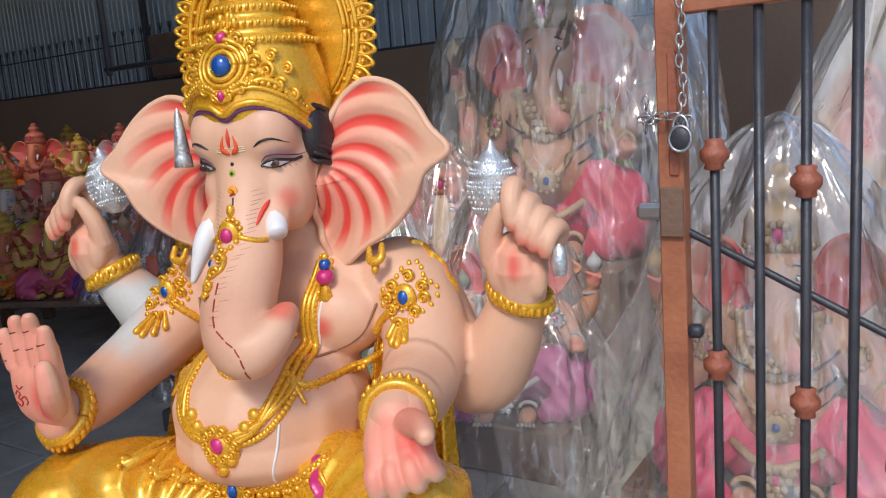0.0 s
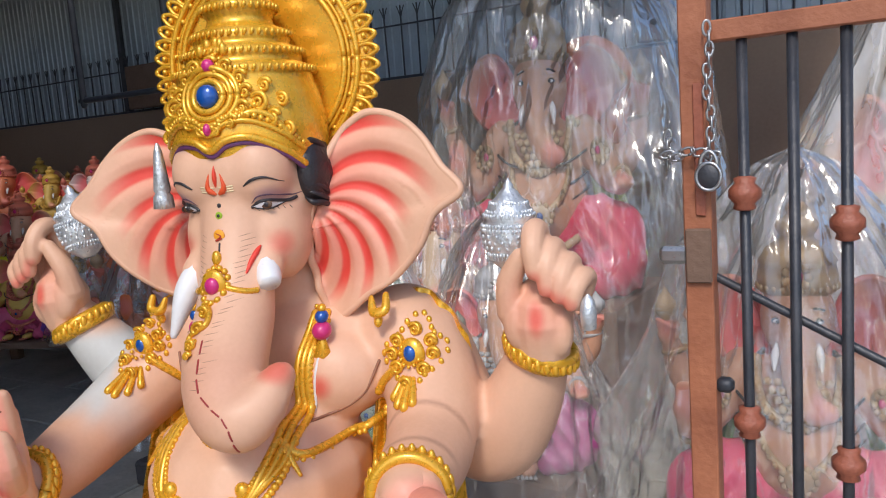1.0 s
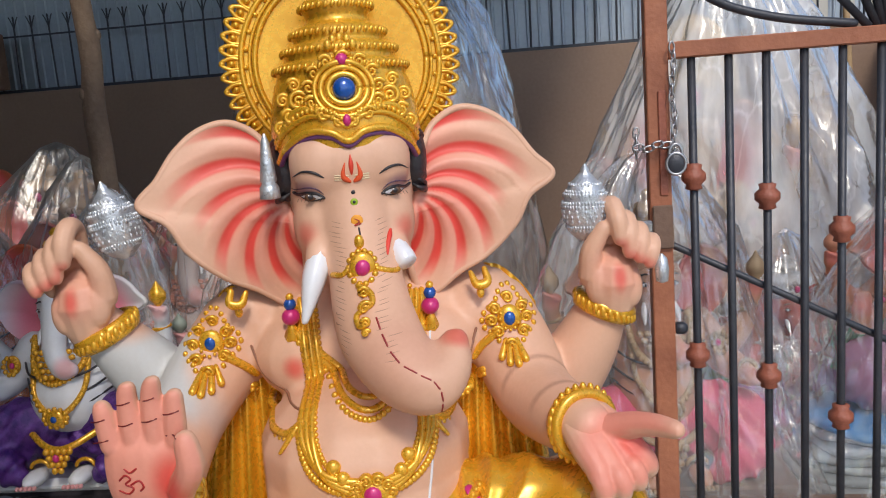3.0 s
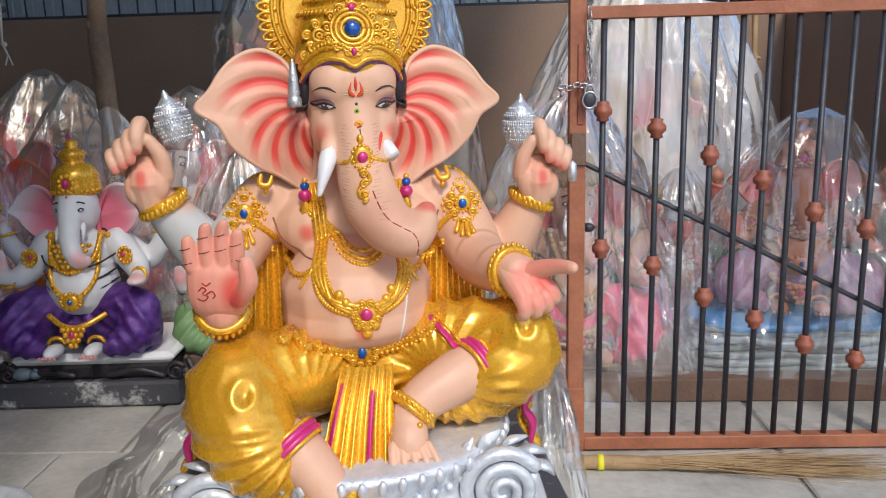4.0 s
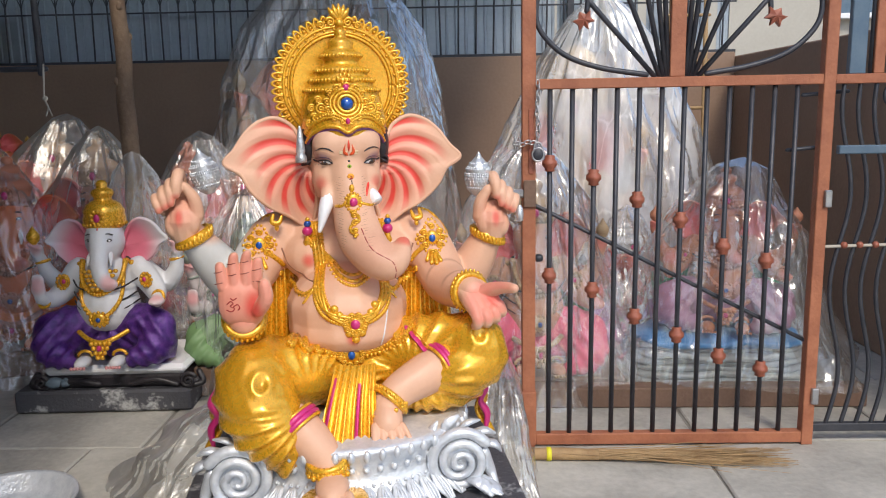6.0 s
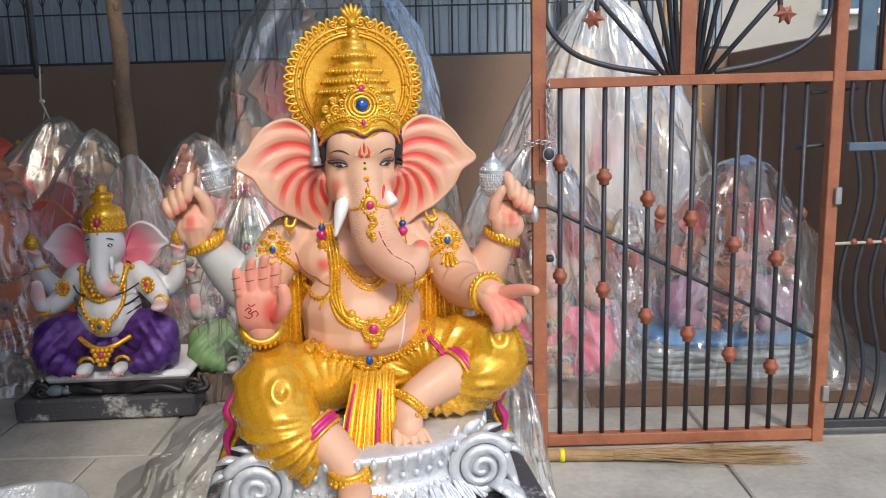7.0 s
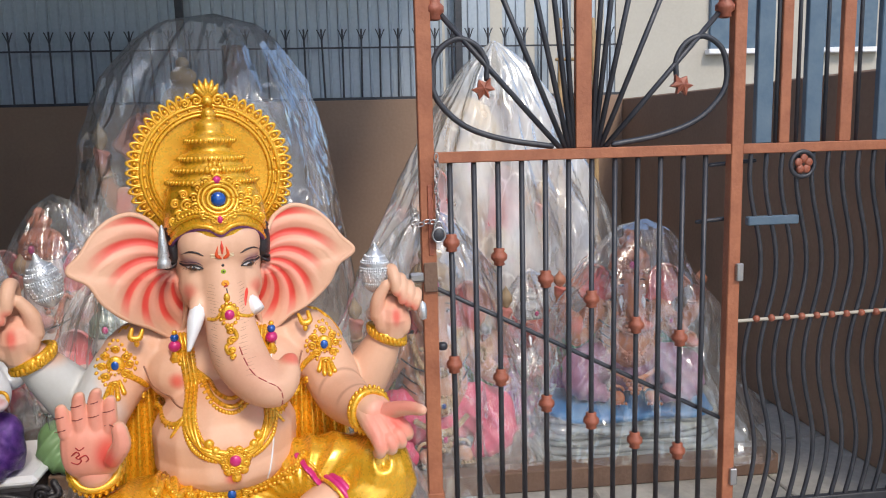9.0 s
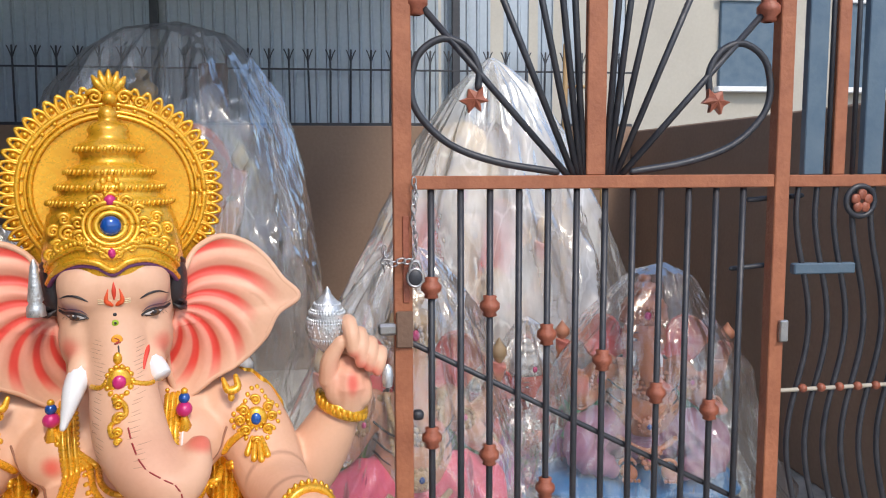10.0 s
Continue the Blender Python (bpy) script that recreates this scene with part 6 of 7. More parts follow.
        k.ball((s * 0.235, -0.1, 0.455), (0.011, 0.008, 0.013), PINK)
        k.lathe([(0.01, -0.05), (0.036, -0.02), (0.036, 0.005), (0.026, 0.02), (0.014, 0.035), (0.002, 0.055)], (s * 0.42, -0.02, 0.70), GOLD, seg=14, flute=7, depth=0.06)
        k.ball((s * 0.056, -0.122, 0.68), (0.021, 0.01, 0.0095), BLACK)
        k.ball((s * 0.056, -0.128, 0.679), (0.016, 0.008, 0.0065), WHITE)
        k.ball((s * 0.056, -0.134, 0.679), (0.006, 0.004, 0.006), BLACK)
        k.tube([(s * 0.03, -0.128, 0.705), (s * 0.052, -0.124, 0.716), (s * 0.078, -0.108, 0.708)], 0.0035, BLACK, n=10, seg=5)
        k.tube([(s * 0.05, -0.1, 0.61), (s * 0.065, -0.13, 0.585), (s * 0.068, -0.15, 0.55)], [0.015, 0.013, 0.005], WHITE, n=8)
        for q in range(4):
            k.tube([(s * (0.105 + 0.02 * q), 0.02, 0.56 - 0.015 * q), (s * (0.15 + 0.03 * q), 0.0, 0.52 - 0.02 * q), (s * (0.16 + 0.035 * q), 0.0, 0.43)], 0.011, BLACK, n=10, seg=6)
    k.tube([(0, -0.128, 0.745), (0, -0.13, 0.715)], [0.004, 0.007], PAINT, (0.7, 0.05, 0.03), n=4)
    IDOL["trim"] = k
    return IDOL


def idol(at, scale, turn, skin, cloth, label, cloth_mat=PAINT, ear=None, trim_col=None, halo=None, scarf=None, slim=1.0, halo_at=(0.0, 0.83)):
    """One seated idol as a single mesh, standing with its seat at 'at'."""
    d = idol_shape()
    c = Clay()
    v, f, n = d["body"]
    col = np.tile(np.asarray(skin, float), (len(v), 1))
    for p in ((-0.335, -0.22, 0.46), (0.335, -0.23, 0.37), (-0.415, -0.04, 0.64), (0.415, -0.04, 0.64), (0.07, -0.22, 0.46)):
        col = blend(col, (0.72, 0.2, 0.2), near(v, p, 0.02, 0.07) * 0.6)
    c.add(v, f, PAINT, col)
    v, f, n = d["cloth"]
    c.add(v, f, cloth_mat, cloth)
    e = d["ears"]
    ev = np.vstack(e.v)
    ecol = np.tile(np.asarray(skin, float), (len(ev), 1))
    r = np.hypot(np.abs(ev[:, 0]) - 0.1, ev[:, 2] - 0.62)
    ecol = blend(ecol, ear or (0.7, 0.1, 0.12), (1 - smoothstep(0.1, 0.26, r)) * 0.9)
    c.add(ev, e.f, PAINT, ecol)
    t = d["trim"]
    c.v.append(np.vstack(t.v))
    c.f += [tuple(i + c.n for i in q) for q in t.f]
    c.m += [(PAINT if trim_col and q == GOLD else q) for q in t.m]
    tc = np.vstack(t.c)
    if trim_col:
        tc = np.tile(np.asarray(trim_col, float), (len(tc), 1)) * (0.85 + 0.15 * np.sin(np.vstack(t.v)[:, 2:3] * 90))
    c.c.append(tc)
    c.n += len(c.v[-1])
    if halo is not None:
        for rr, yy in ((0.2, 0.09), (0.17, 0.08)):
            c.lathe([(0.001, 0.0), (rr, 0.0), (rr, 0.012), (0.001, 0.02)], (0, 0, 0), PAINT, halo, seg=36, flute=36, depth=0.02)
            q = c.v[-1]
            c.v[-1] = np.column_stack([q[:, 0] + halo_at[0], q[:, 2] + yy, q[:, 1] + halo_at[1]])
    if scarf is not None:
        for s in (-1, 1):
            curtain(c, (s * 0.17, s * 0.27), (s * 0.26, s * 0.42), 0.54, 0.10, 0.03, 0.02, 4, PAINT)
            c.c[-1][:] = scarf
            c.c[-2][:] = scarf
    ob = new("idol", c.mesh("idol", PAL))
    ob.matrix_basis = pose(*at, 0, 0, turn) @ Matrix.Diagonal((scale * slim, scale * slim, scale, 1))
    return tagged(ob, label, "statue", "wrapped idols")


def cover(at, h, rx, ry, material, label, seed=0, lean=(0, 0), top=0.3, folds=11, power=2.0, spread=1.12, group="plastic covers"):
    """A loose plastic sheet drawn over a statue: peaked, falling in flat facets between sharp ridges, crumpled, spreading at the foot."""
    rnd = random.Random(int(seed * 77) + 5)
    nu, nv = 84, 210
    nf = 4 + folds % 3
    facets = [(2 * math.pi * (k + rnd.uniform(-0.3, 0.3)) / nf, rnd.uniform(0.80, 0.96), rnd.uniform(-0.7, 0.7), rnd.uniform(-0.15, 0.15)) for k in range(nf)]
    small = [(rnd.uniform(0, 6.28), rnd.uniform(0.86, 1.02), rnd.uniform(-1.8, 1.8), rnd.uniform(0.05, 0.9)) for k in range(16)]
    knots = [0.0] + [k + rnd.uniform(-0.3, 0.3) * k for k in (0.03, 0.1, 0.22, 0.42, 0.68)] + [1.2]
    radii = [max((1 - max(1 - k, 0.0) ** power) ** (0.9 - top), 0.01) * rnd.uniform(0.96, 1.07) for k in knots]
    pts = []
    for i in range(nu):
        t = (i / (nu - 1)) ** 1.5
        flare = 1 + (spread - 1) * smoothstep(0.75, 1.0, t)
        zz = h * (1 - t)
        for j in range(nv):
            a = 2 * math.pi * j / nv
            q = Vector((math.cos(a) * 1.5 + seed * 3.1, math.sin(a) * 1.5, t * 1.6))
            aw = a + 0.16 * noise.noise(q * 1.5)
            tilt = noise.noise(Vector((math.cos(a) * 1.1 + seed, math.sin(a) * 1.1, seed * 1.7)))
            prof = float(np.interp(t * (1 + 0.45 * tilt), knots, radii)) * flare
            r = 1.3
            for b, d, tw, gr in facets:
                cs = math.cos(aw - b - tw * (t - 0.5))
                if cs > 0.3:
                    r = min(r, (d + gr * (t - 0.5)) / cs)
            for b, d, tw, t0 in small:
                cs = math.cos(aw - b - tw * (t - t0))
                if cs > 0.5:
                    r = min(r, (d + 0.35 * abs(t - t0)) / cs)
            gather = (0.05 * (1 - t) ** 2 + 0.02 * t) * (1 - 2 * abs(math.sin(a * folds / 2 + 2.0 * noise.noise(q) + seed)))
            fine = sum((1 - 2.6 * abs(noise.noise(Vector((math.cos(a) * fr + seed, math.sin(a) * fr, t * fr * 0.7 + seed))))) * am for fr, am in ((3.0, 0.034), (7.0, 0.026), (15.0, 0.013)))
            r = prof * (r + 0.07 * noise.noise(q) + gather + fine)
            sag = 0.035 * noise.noise(q * 2.0) * min(1, 4 * t)
            pts.append((rx * r * math.cos(a) + lean[0] * (1 - t), ry * r * math.sin(a) + lean[1] * (1 - t), max(zz + sag, 0.004)))
    c = Clay()
    c.grid(pts, nu, nv, 0, wrap=True)
    ob = new("plastic_cover", c.mesh("plastic_cover", [material]))
    ob.matrix_basis = pose(*at)
    ob.visible_shadow = False
    return tagged(ob, label, "plastic cover", group)


def block(name, size, at, turn, material, label, category, bevel=0.01):
    ob = part(name, box_bm(*size, (0, 0, size[2] / 2), bevel), material, smooth=False)
    ob.matrix_basis = pose(*at, 0, 0, turn)
    return tagged(ob, label, category)


PEACH, CREAM, CORAL, CLAYRED = (0.60, 0.33, 0.22), (0.66, 0.48, 0.33), (0.60, 0.16, 0.07), (0.42, 0.08, 0.055)

# white statue with purple cloth, on its own plinth
small = idol((-2.555, 2.34, 0.235), 0.9, 4, (0.72, 0.73, 0.76), (0.1, 0.02, 0.3), "small white seated elephant-headed statue in glittering purple cloth", PURPLE, ear=(0.75, 0.12, 0.2), slim=0.92)
pl = empty("plinth", pose(-2.57, 2.42, 0, 0, 0, 2), "dark grey dusty slab with black scroll border under the white statue", "plinth")
part("slab", box_bm(0.86, 0.56, 0.11, (0, 0, 0.06), 0.012), M_SLAB, pl, smooth=False)
part("step", box_bm(0.66, 0.44, 0.07, (0.06, -0.02, 0.15), 0.015), M_BLACK, pl, smooth=False)
part("top", box_bm(0.7, 0.46, 0.05, (0.06, -0.02, 0.208), 0.02), M_WHITE, pl, smooth=False)
for s in (-1, 1):
    k = Clay()
    spiral(k, (0.06 + s * 0.36, -0.25, 0.15), 0.04, 1.8, 0, s, 0.011, 0.01)
    k.tube([(0.06 + s * 0.34, -0.24, 0.12), (0.06 + s * 0.42, -0.22, 0.13), (0.06 + s * 0.40, -0.2, 0.18)], 0.016, 0, n=12)
    k.tube([(0.06 + s * 0.3, -0.245, 0.13), (0.06 + s * 0.2, -0.25, 0.16), (0.06 + s * 0.08, -0.25, 0.14)], 0.014, 0, n=16)
    o = new("scroll", k.mesh("scroll", [M_BLACK]))
    o.parent = pl
for dx in (-0.39, 0.39):
    part("foot", box_bm(0.07, 0.5, 0.02, (dx, 0, 0.0), 0.004), M_SLAB, pl, smooth=False)
mouse = Clay()
for p, r in (((-0.24, -0.245, 0.15), (0.05, 0.025, 0.028)), ((-0.185, -0.25, 0.15), (0.026, 0.02, 0.02)), ((-0.175, -0.262, 0.172), (0.01, 0.005, 0.01))):
    mouse.ball(p, r, 0, (0.12, 0.17, 0.22))
tagged(new("mouse_figure", mouse.mesh("mouse_figure", [M_PAINT])), "tiny grey-blue mouse figure on the plinth", "figurine").matrix_basis = pose(-2.57, 2.42, 0, 0, 0, 2)
cover((-2.52, 2.60, 0.30), 0.96, 0.27, 0.07, M_FILM2, "torn plastic bag pulled back behind the white statue's head", 3, (0.02, 0), top=0.3)

# pink-clothed statue behind the gate
block("timber_base", (0.9, 0.5, 0.11), (-0.42, 2.52, 0), 0, M_BRICK, "brown timber block under a wrapped statue", "block")
idol((-0.42, 2.5, 0.11), 1.02, 6, PEACH, (0.85, 0.12, 0.25), "wrapped seated statue in bright pink cloth", trim_col=(0.5, 0.35, 0.2), scarf=(0.12, 0.3, 0.1), slim=0.86)
cover((-0.42, 2.5, 0.0), 1.28, 0.6, 0.44, M_FILM, "crumpled clear plastic sheet over the pink statue", 1, (0.0, 0), top=0.3, power=1.45)
# red statue on folded sheeting
st = empty("folded_sheets", pose(0.52, 2.5, 0, 0, 0, -4), "thick pile of folded grey plastic sheets", "sheet pile")
for i in range(9):
    c = Clay()
    n = 60
    ring = []
    w, dpt = 0.46 + random.uniform(-0.03, 0.03) - 0.006 * i, 0.26 + random.uniform(-0.03, 0.02)
    for zz, k in ((0, 0.97), (0.008, 1.0), (0.024, 1.0), (0.031, 0.97)):
        for a in np.linspace(0, 2 * math.pi, n, endpoint=False):
            ca, sa = math.cos(a), math.sin(a)
            u = (abs(ca) ** 5 + abs(sa) ** 5) ** -0.2
            wob = 0.008 * math.sin(a * 5 + i) + 0.006 * math.sin(a * 11 + 2 * i)
            ring.append((w * u * ca * k + random.uniform(-0.002, 0.002), dpt * u * sa * k, 0.033 * i + zz + wob))
    c.grid(ring, 4, n, wrap=True)
    c.f += [tuple(range(3 * n, 4 * n)), tuple(range(n))[::-1]]
    c.m += [0, 0]
    o = new("sheet", c.mesh("sheet", [M_TARP if i == 8 else M_PAPER]))
    o.parent = st
idol((0.58, 2.55, 0.31), 0.82, -12, (0.52, 0.2, 0.1), (0.34, 0.16, 0.28), "wrapped seated statue painted coral red", trim_col=(0.6, 0.25, 0.15), scarf=(0.05, 0.45, 0.25))
cover((0.55, 2.52, 0.1), 1.08, 0.66, 0.42, M_FILM, "clear plastic sheet drawn over the coral statue", 2, (0.1, 0), top=0.34, power=1.4, folds=9)
idol((0.12, 2.75, 0.2), 0.62, 15, CLAYRED, (0.35, 0.08, 0.4), "small wrapped statue in violet cloth", trim_col=(0.5, 0.5, 0.5))
cover((0.12, 2.75, 0.0), 0.92, 0.3, 0.28, M_FILM, "plastic bag over a small statue", 6)
# tall cream statue behind the gate
block("timber_base", (1.1, 0.7, 0.14), (-0.05, 3.35, 0), 0, M_BRICK, "brown timber block under a tall wrapped statue", "block")
idol((-0.08, 3.35, 0.14), 1.62, -8, CREAM, (0.72, 0.6, 0.5), "tall wrapped cream statue with gilded crown", trim_col=(0.62, 0.42, 0.2), halo=(0.66, 0.5, 0.3), slim=0.6)
cover((0.04, 3.35, 0.0), 2.12, 1.16, 0.66, M_FILM3, "plastic sheet whitened as if sunlit over the tall cream statue", 4, (0.02, -0.05), top=0.14, power=1.3, folds=13)
# tall statue behind the large one
block("timber_base", (1.1, 0.8, 0.58), (-1.8, 3.75, 0), 0, M_BRICK, "brown timber block under a tall wrapped statue", "block")
idol((-1.72, 3.75, 0.58), 1.52, 16, PEACH, (0.65, 0.05, 0.12), "tall wrapped seated statue with orange disc and lime scarf", halo=(0.80, 0.16, 0.04), halo_at=(0.2, 0.62), scarf=(0.55, 0.65, 0.05), trim_col=(0.55, 0.40, 0.24), slim=0.76)
cover((-1.62, 3.72, 0.0), 2.34, 0.92, 0.68, M_FILM, "clear creased plastic sheet over the tall statue", 5, (0.1, 0), top=0.44, power=2.7, folds=12)
# idols between the large statue and the wall
idol((-1.42, 2.6, 0.2), 0.8, 20, PEACH, (0.45, 0.1, 0.3), "wrapped seated statue with silver crown", trim_col=(0.5, 0.5, 0.52))
block("timber_base", (0.6, 0.45, 0.2), (-1.42, 2.6, 0), 0, M_BRICK, "brown timber block under a wrapped statue", "block")
cover((-1.42, 2.6, 0.0), 1.12, 0.43, 0.38, M_FILM, "crumpled plastic bag over a seated statue", 7)
idol((-1.9, 2.55, 0.16), 0.78, 0, (0.55, 0.5, 0.5), (0.16, 0.28, 0.12), "wrapped grey statue with green painted base", trim_col=(0.3, 0.35, 0.3))
block("timber_base", (0.55, 0.4, 0.16), (-1.9, 2.55, 0), 0, M_BRICK, "pale block under a wrapped statue", "block")
cover((-1.9, 2.55, 0.0), 1.06, 0.3, 0.3, M_FILM2, "dimmed plastic bag over a grey statue", 8)
# heap beyond the white statue
for k, (x, y, z, s, tn, sk, cl) in enumerate((
        (-3.36, 2.94, 0.15, 1.08, 15, (0.72, 0.17, 0.035), (0.9, 0.22, 0.012)), (-2.95, 3.2, 0.2, 1.12, 5, PEACH, (0.5, 0.1, 0.1)), (-2.45, 3.32, 0.2, 1.08, -5, (0.55, 0.45, 0.42), (0.2, 0.12, 0.3)),
        (-3.75, 3.0, 0.15, 1.0, 20, CORAL, (0.6, 0.3, 0.03)), (-2.1, 3.35, 0.2, 1.0, 0, CREAM, (0.4, 0.1, 0.2)), (-3.45, 3.7, 0.3, 1.1, 10, PEACH, (0.1, 0.35, 0.12)))):
    idol((x, y, z), s, tn, sk, cl, "wrapped seated statue in the crowded heap by the wall", trim_col=(0.6, 0.4, 0.25) if k % 2 else (0.55, 0.2, 0.12), slim=0.9, scarf=(0.85, 0.2, 0.015) if k in (0, 3) else None)
    block("timber_base", (0.7 * s, 0.5, z), (x, y, 0), tn, M_BRICK, "brown timber block under a wrapped statue", "block")
    cover((x, y, 0.0), z + s * 1.06, 0.5 * s, 0.42, (M_FILM, M_FILM2)[k % 2], "dusty plastic bag over a statue in the heap", 10 + k, (0.07 * (k % 3 - 1), 0.03), top=0.12 + 0.1 * (k % 3), power=1.4 + 0.35 * (k % 2), folds=7 + 2 * (k % 4))
# rows of small idols at the dark end
tints = [((0.62, 0.36, 0.08), (0.5, 0.25, 0.03)), ((0.7, 0.6, 0.6), (0.15, 0.05, 0.35)), (CORAL, (0.85, 0.16, 0.015)), (PEACH, (0.7, 0.65, 0.03)), ((0.65, 0.42, 0.1), (0.6, 0.08, 0.2))]
for bx, by, bt, cols in ((-4.75, 3.3, 20, 6), (-7.0, 4.0, 24, 6)):
    bench = empty("tiered_stand", pose(bx, by, 0, 0, 0, bt), "stepped timber stand carrying rows of small statues", "stand")
    for r in range(3):
        zt = 0.36 + 0.26 * r
        part("shelf", box_bm(2.3, 0.42, 0.04, (0, -0.42 + 0.42 * r, zt), 0.006), M_BRICK, bench, smooth=False)
        for dx in (-1.05, 1.05):
            part("leg", box_bm(0.07, 0.07, zt - 0.02, (dx, -0.42 + 0.42 * r, (zt - 0.02) / 2), 0.005), M_BRICK, bench, smooth=False)
    turn = Matrix.Translation((bx, by, 0)) @ pose(0, 0, 0, 0, 0, bt)
    for r in range(3):
        for q in range(cols):
            p = turn @ Vector((-0.92 + 0.36 * q + 0.06 * (r % 2), -0.42 + 0.42 * r, 0.382 + 0.26 * r))
            sk, cl = tints[(q * 2 + r) % 5]
            idol(tuple(p), 0.5 + 0.05 * ((q + r) % 3), 30, sk, cl, "small painted seated statue on a tiered stand", trim_col=(0.62, 0.36, 0.06) if (q + r) % 2 else (0.6, 0.15, 0.1))
cover((-4.3, 3.1, 0.385), 0.72, 0.5, 0.4, M_FILM, "thin plastic sheet over a row of small statues", 21, top=0.5)

# ---- loose things ----
pole = Clay().tube([(-2.55, 2.73, 0.0), (-2.55, 2.71, 1.0), (-2.542, 2.7, 2.0), (-2.56, 2.7, 3.55)], [0.048, 0.045, 0.042, 0.041], 0, seg=14, n=40)
v = pole.v[0]
for i in range(len(v)):
    v[i, :2] += noise.noise(Vector(v[i]) * 5) * 0.012
for a, z in ((3.9, 1.62), (5.2, 2.0), (0.4, 1.85)):
    pole.ball((-2.545 + 0.04 * math.cos(a), 2.7 + 0.04 * math.sin(a), z), (0.016, 0.016, 0.024), 0)
tagged(new("wooden_pole", pole.mesh("wooden_pole", [M_WOOD])), "rough round wooden pole propping the roof", "pole")
rail = Clay().tube([(-3.5, 2.47, 1.68), (-2.84, 2.47, 1.68)], 0.014, 0, seg=8, n=2)
rail.tube([(-2.865, 2.47, 1.66), (-2.865, 2.47, 3.52)], 0.016, 0, seg=8, n=2)
rail.tube([(-3.48, 2.47, 1.66), (-3.48, 2.47, 3.52)], 0.016, 0, seg=8, n=2)
tagged(new("hanging_rail", rail.mesh("hanging_rail", [M_IRON])), "thin dark pipe fixed along the shed", "pipe")
rope = Clay().tube([(-2.845, 2.462, 1.70), (-2.84, 2.44, 1.62), (-2.845, 2.44, 1.54), (-2.83, 2.44, 1.49)], 0.005, 0, seg=6, n=24)
rope.ball((-2.842, 2.442, 1.535), (0.014, 0.01, 0.012), 0)
rope.tube([(-2.83, 2.44, 1.49), (-2.815, 2.44, 1.45)], 0.004, 0, seg=5, n=4)
rope.tube([(-2.83, 2.44, 1.49), (-2.845, 2.44, 1.45)], 0.004, 0, seg=5, n=4)
tagged(new("knotted_rope", rope.mesh("rope_end", [M_ROPE])), "frayed pale rope end tied to the pipe", "rope")
ladder = empty("ladder", pose(0, 0, 0), "bamboo ladder leaning against the back wall", "ladder")
for x0, x1 in ((0.72, 1.02), (1.02, 1.3)):
    o = new("rail", Clay().tube([(x0, 4.3, 0.0), (x1, 5.35, 2.5)], [0.024, 0.02], 0, seg=8, n=8).mesh("rail", [M_STRAW]))
    o.parent = ladder
for k in range(6):
    u = 0.12 + 0.15 * k
    o = new("rung", Clay().tube([(0.72 + 0.3 * u - 0.03, 4.3 + 1.05 * u, 2.5 * u), (1.02 + 0.28 * u + 0.03, 4.3 + 1.05 * u, 2.5 * u)], 0.014, 0, seg=7, n=3).mesh("rung", [M_STRAW]))
    o.parent = ladder
block("floor_board", (1.75, 0.10, 0.10), (0.28, 2.18, 0), -1, M_BRICK, "long brown board lying along the wrapped statues", "board", 0.006)

broom = empty("broom", pose(-0.53, 1.575, 0.0, 0, 0, -1.5), "long stick broom of dry palm ribs lying by the gate", "broom")
h = Clay().tube([(0, 0, 0.026), (0.16, 0, 0.026), (0.3, -0.005, 0.024)], [0.024, 0.026, 0.022], 0, seg=14, n=12, round_ends=False)
o = new("handle", h.mesh("handle", [M_STRAW]))
o.parent = broom
o = new("band", Clay().tube([(0.085, 0, 0.026), (0.105, 0, 0.026)], 0.0285, 0, seg=16, n=2, round_ends=False).mesh("band", [M_YELLOW]))
o.parent = broom
o = new("end_ring", Clay().tube([(0.028, 0, 0.026), (0.036, 0, 0.026)], 0.0275, 0, seg=16, n=2, round_ends=False).mesh("end_ring", [M_WOOD]))
o.parent = broom
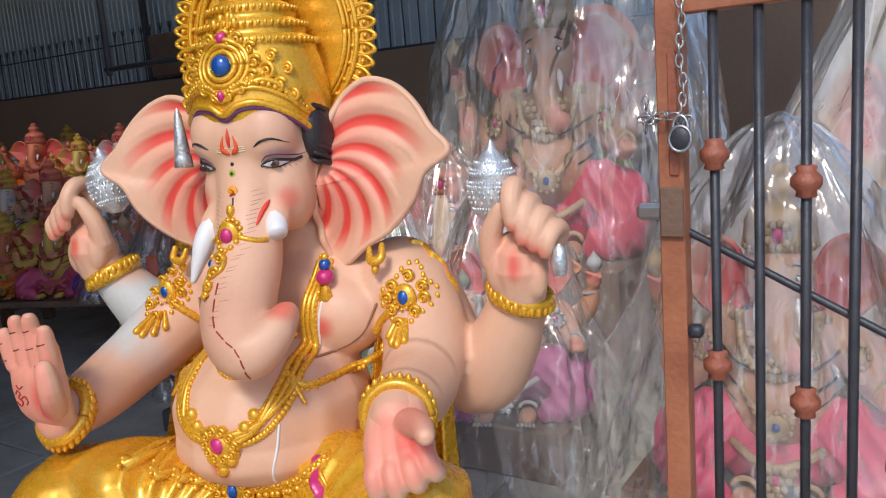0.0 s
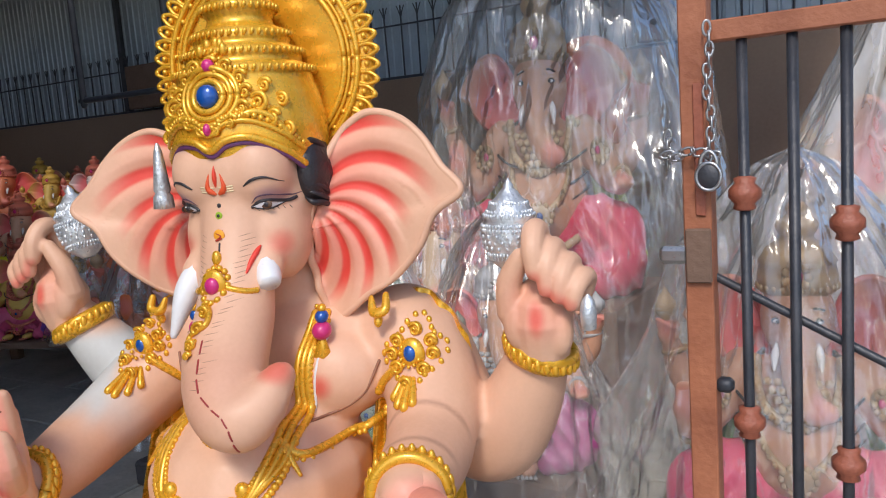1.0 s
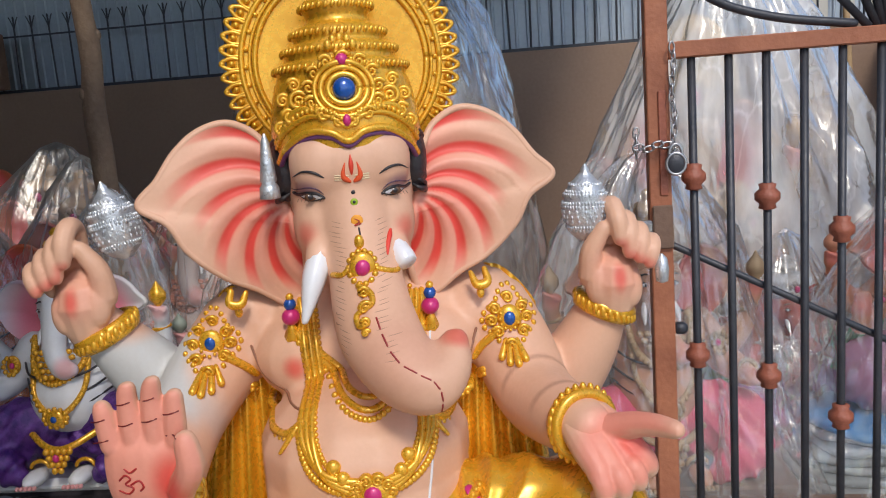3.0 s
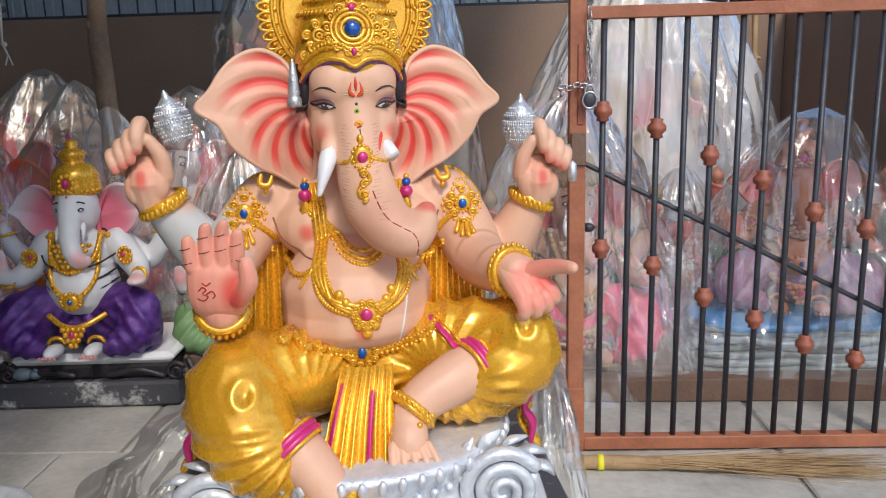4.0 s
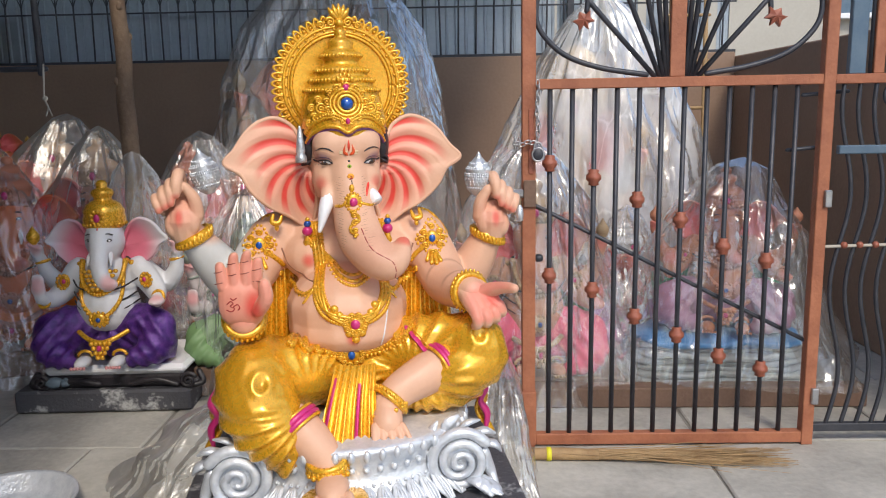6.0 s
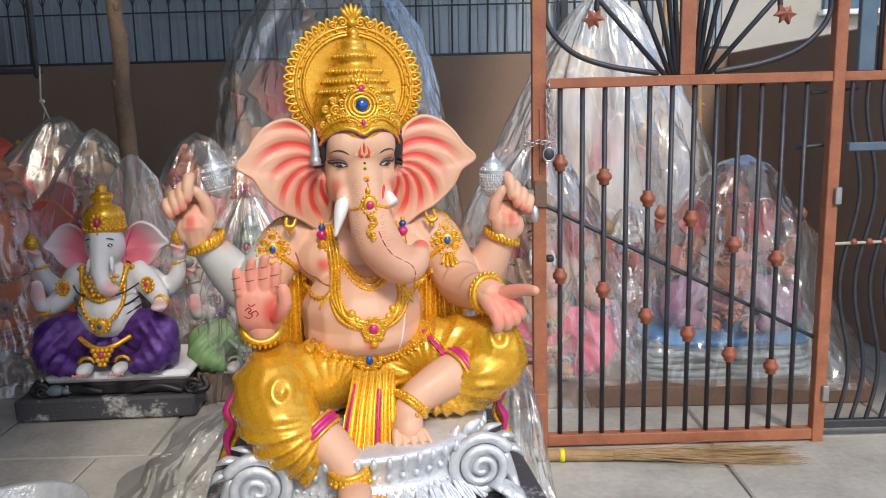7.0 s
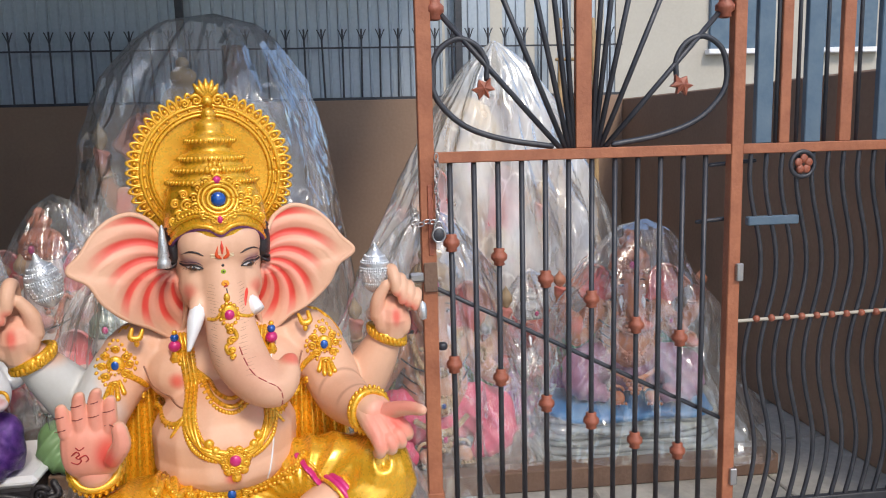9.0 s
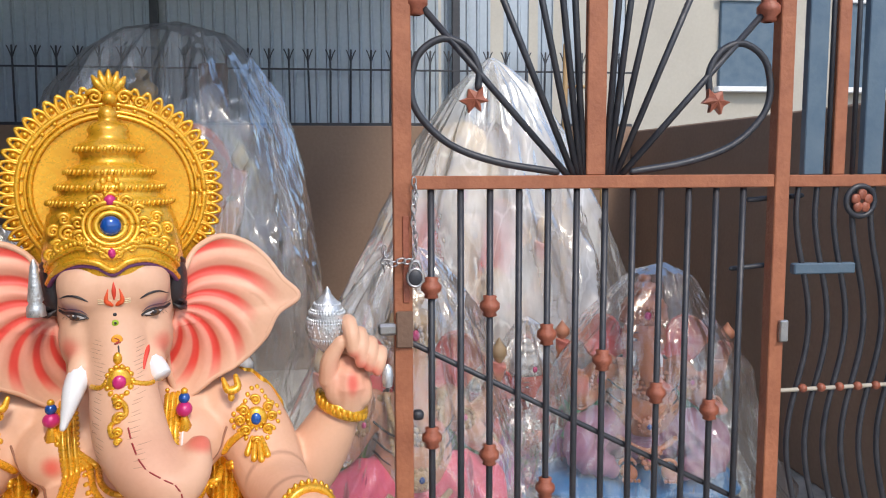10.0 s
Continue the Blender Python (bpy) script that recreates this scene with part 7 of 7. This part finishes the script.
sticks = Clay()
for i in range(170):
    a, r0 = random.uniform(0, 6.28), 0.022 * math.sqrt(random.random())
    L = random.uniform(0.75, 1.1)
    ex, sp = L, random.gauss(0, 0.05)
    z1 = max(0.004, 0.012 + random.random() ** 2 * 0.03)
    sticks.tube([(0.0, r0 * math.cos(a), 0.026 + r0 * math.sin(a)), (0.35, r0 * 0.9 * math.cos(a) + sp * 0.2, 0.024 + r0 * 0.8 * math.sin(a)), (ex, sp - 0.02 + 0.02 * math.sin(i), z1)], [0.0026, 0.0022, 0.0009], 0, seg=4, n=6, round_ends=False)
o = new("bristle", sticks.mesh("bristle", [M_STRAW]))
o.parent = broom
o["kind"] = "stuff"

basin = empty("basin", pose(-2.46, 1.1, 0), "dented tin basin with plaster residue on the floor", "basin")
k = Clay().lathe([(0.001, 0.006), (0.17, 0.006), (0.2, 0.02), (0.235, 0.075), (0.25, 0.082), (0.255, 0.076), (0.24, 0.07), (0.205, 0.012), (0.17, 0.0), (0.001, 0.0)], seg=48)
v = k.v[0]
for i in range(len(v)):
    v[i] += np.array(noise.noise_vector(Vector(v[i]) * 6)) * 0.008 * (1, 1, 0.4)
v[:, 2] -= v[:, 2].min()
o = new("bowl", k.mesh("bowl", [M_SILVER]))
o.parent = basin
k = Clay()
for i in range(26):
    a, r = random.uniform(0, 6.28), random.uniform(0, 0.17)
    k.ball((r * math.cos(a), r * math.sin(a), 0.018), (random.uniform(0.01, 0.04), random.uniform(0.01, 0.03), 0.012), 0, seg=7, rings=5)
o = new("plaster_residue", k.mesh("plaster_residue", [M_WHITE]))
o.parent = basin
o["kind"] = "stuff"
cover((-1.86, 1.42, 0.0), 0.3, 0.27, 0.3, M_FILM2, "plastic sheet slumped on the floor beside the plinth", 31, (0.12, 0.1), top=0.3, folds=7, group="loose plastic")
cover((-0.62, 1.42, 0.0), 0.48, 0.12, 0.3, M_FILM, "plastic sheet hanging beside the plinth", 33, (-0.02, 0.1), top=0.3, folds=7, group="loose plastic")
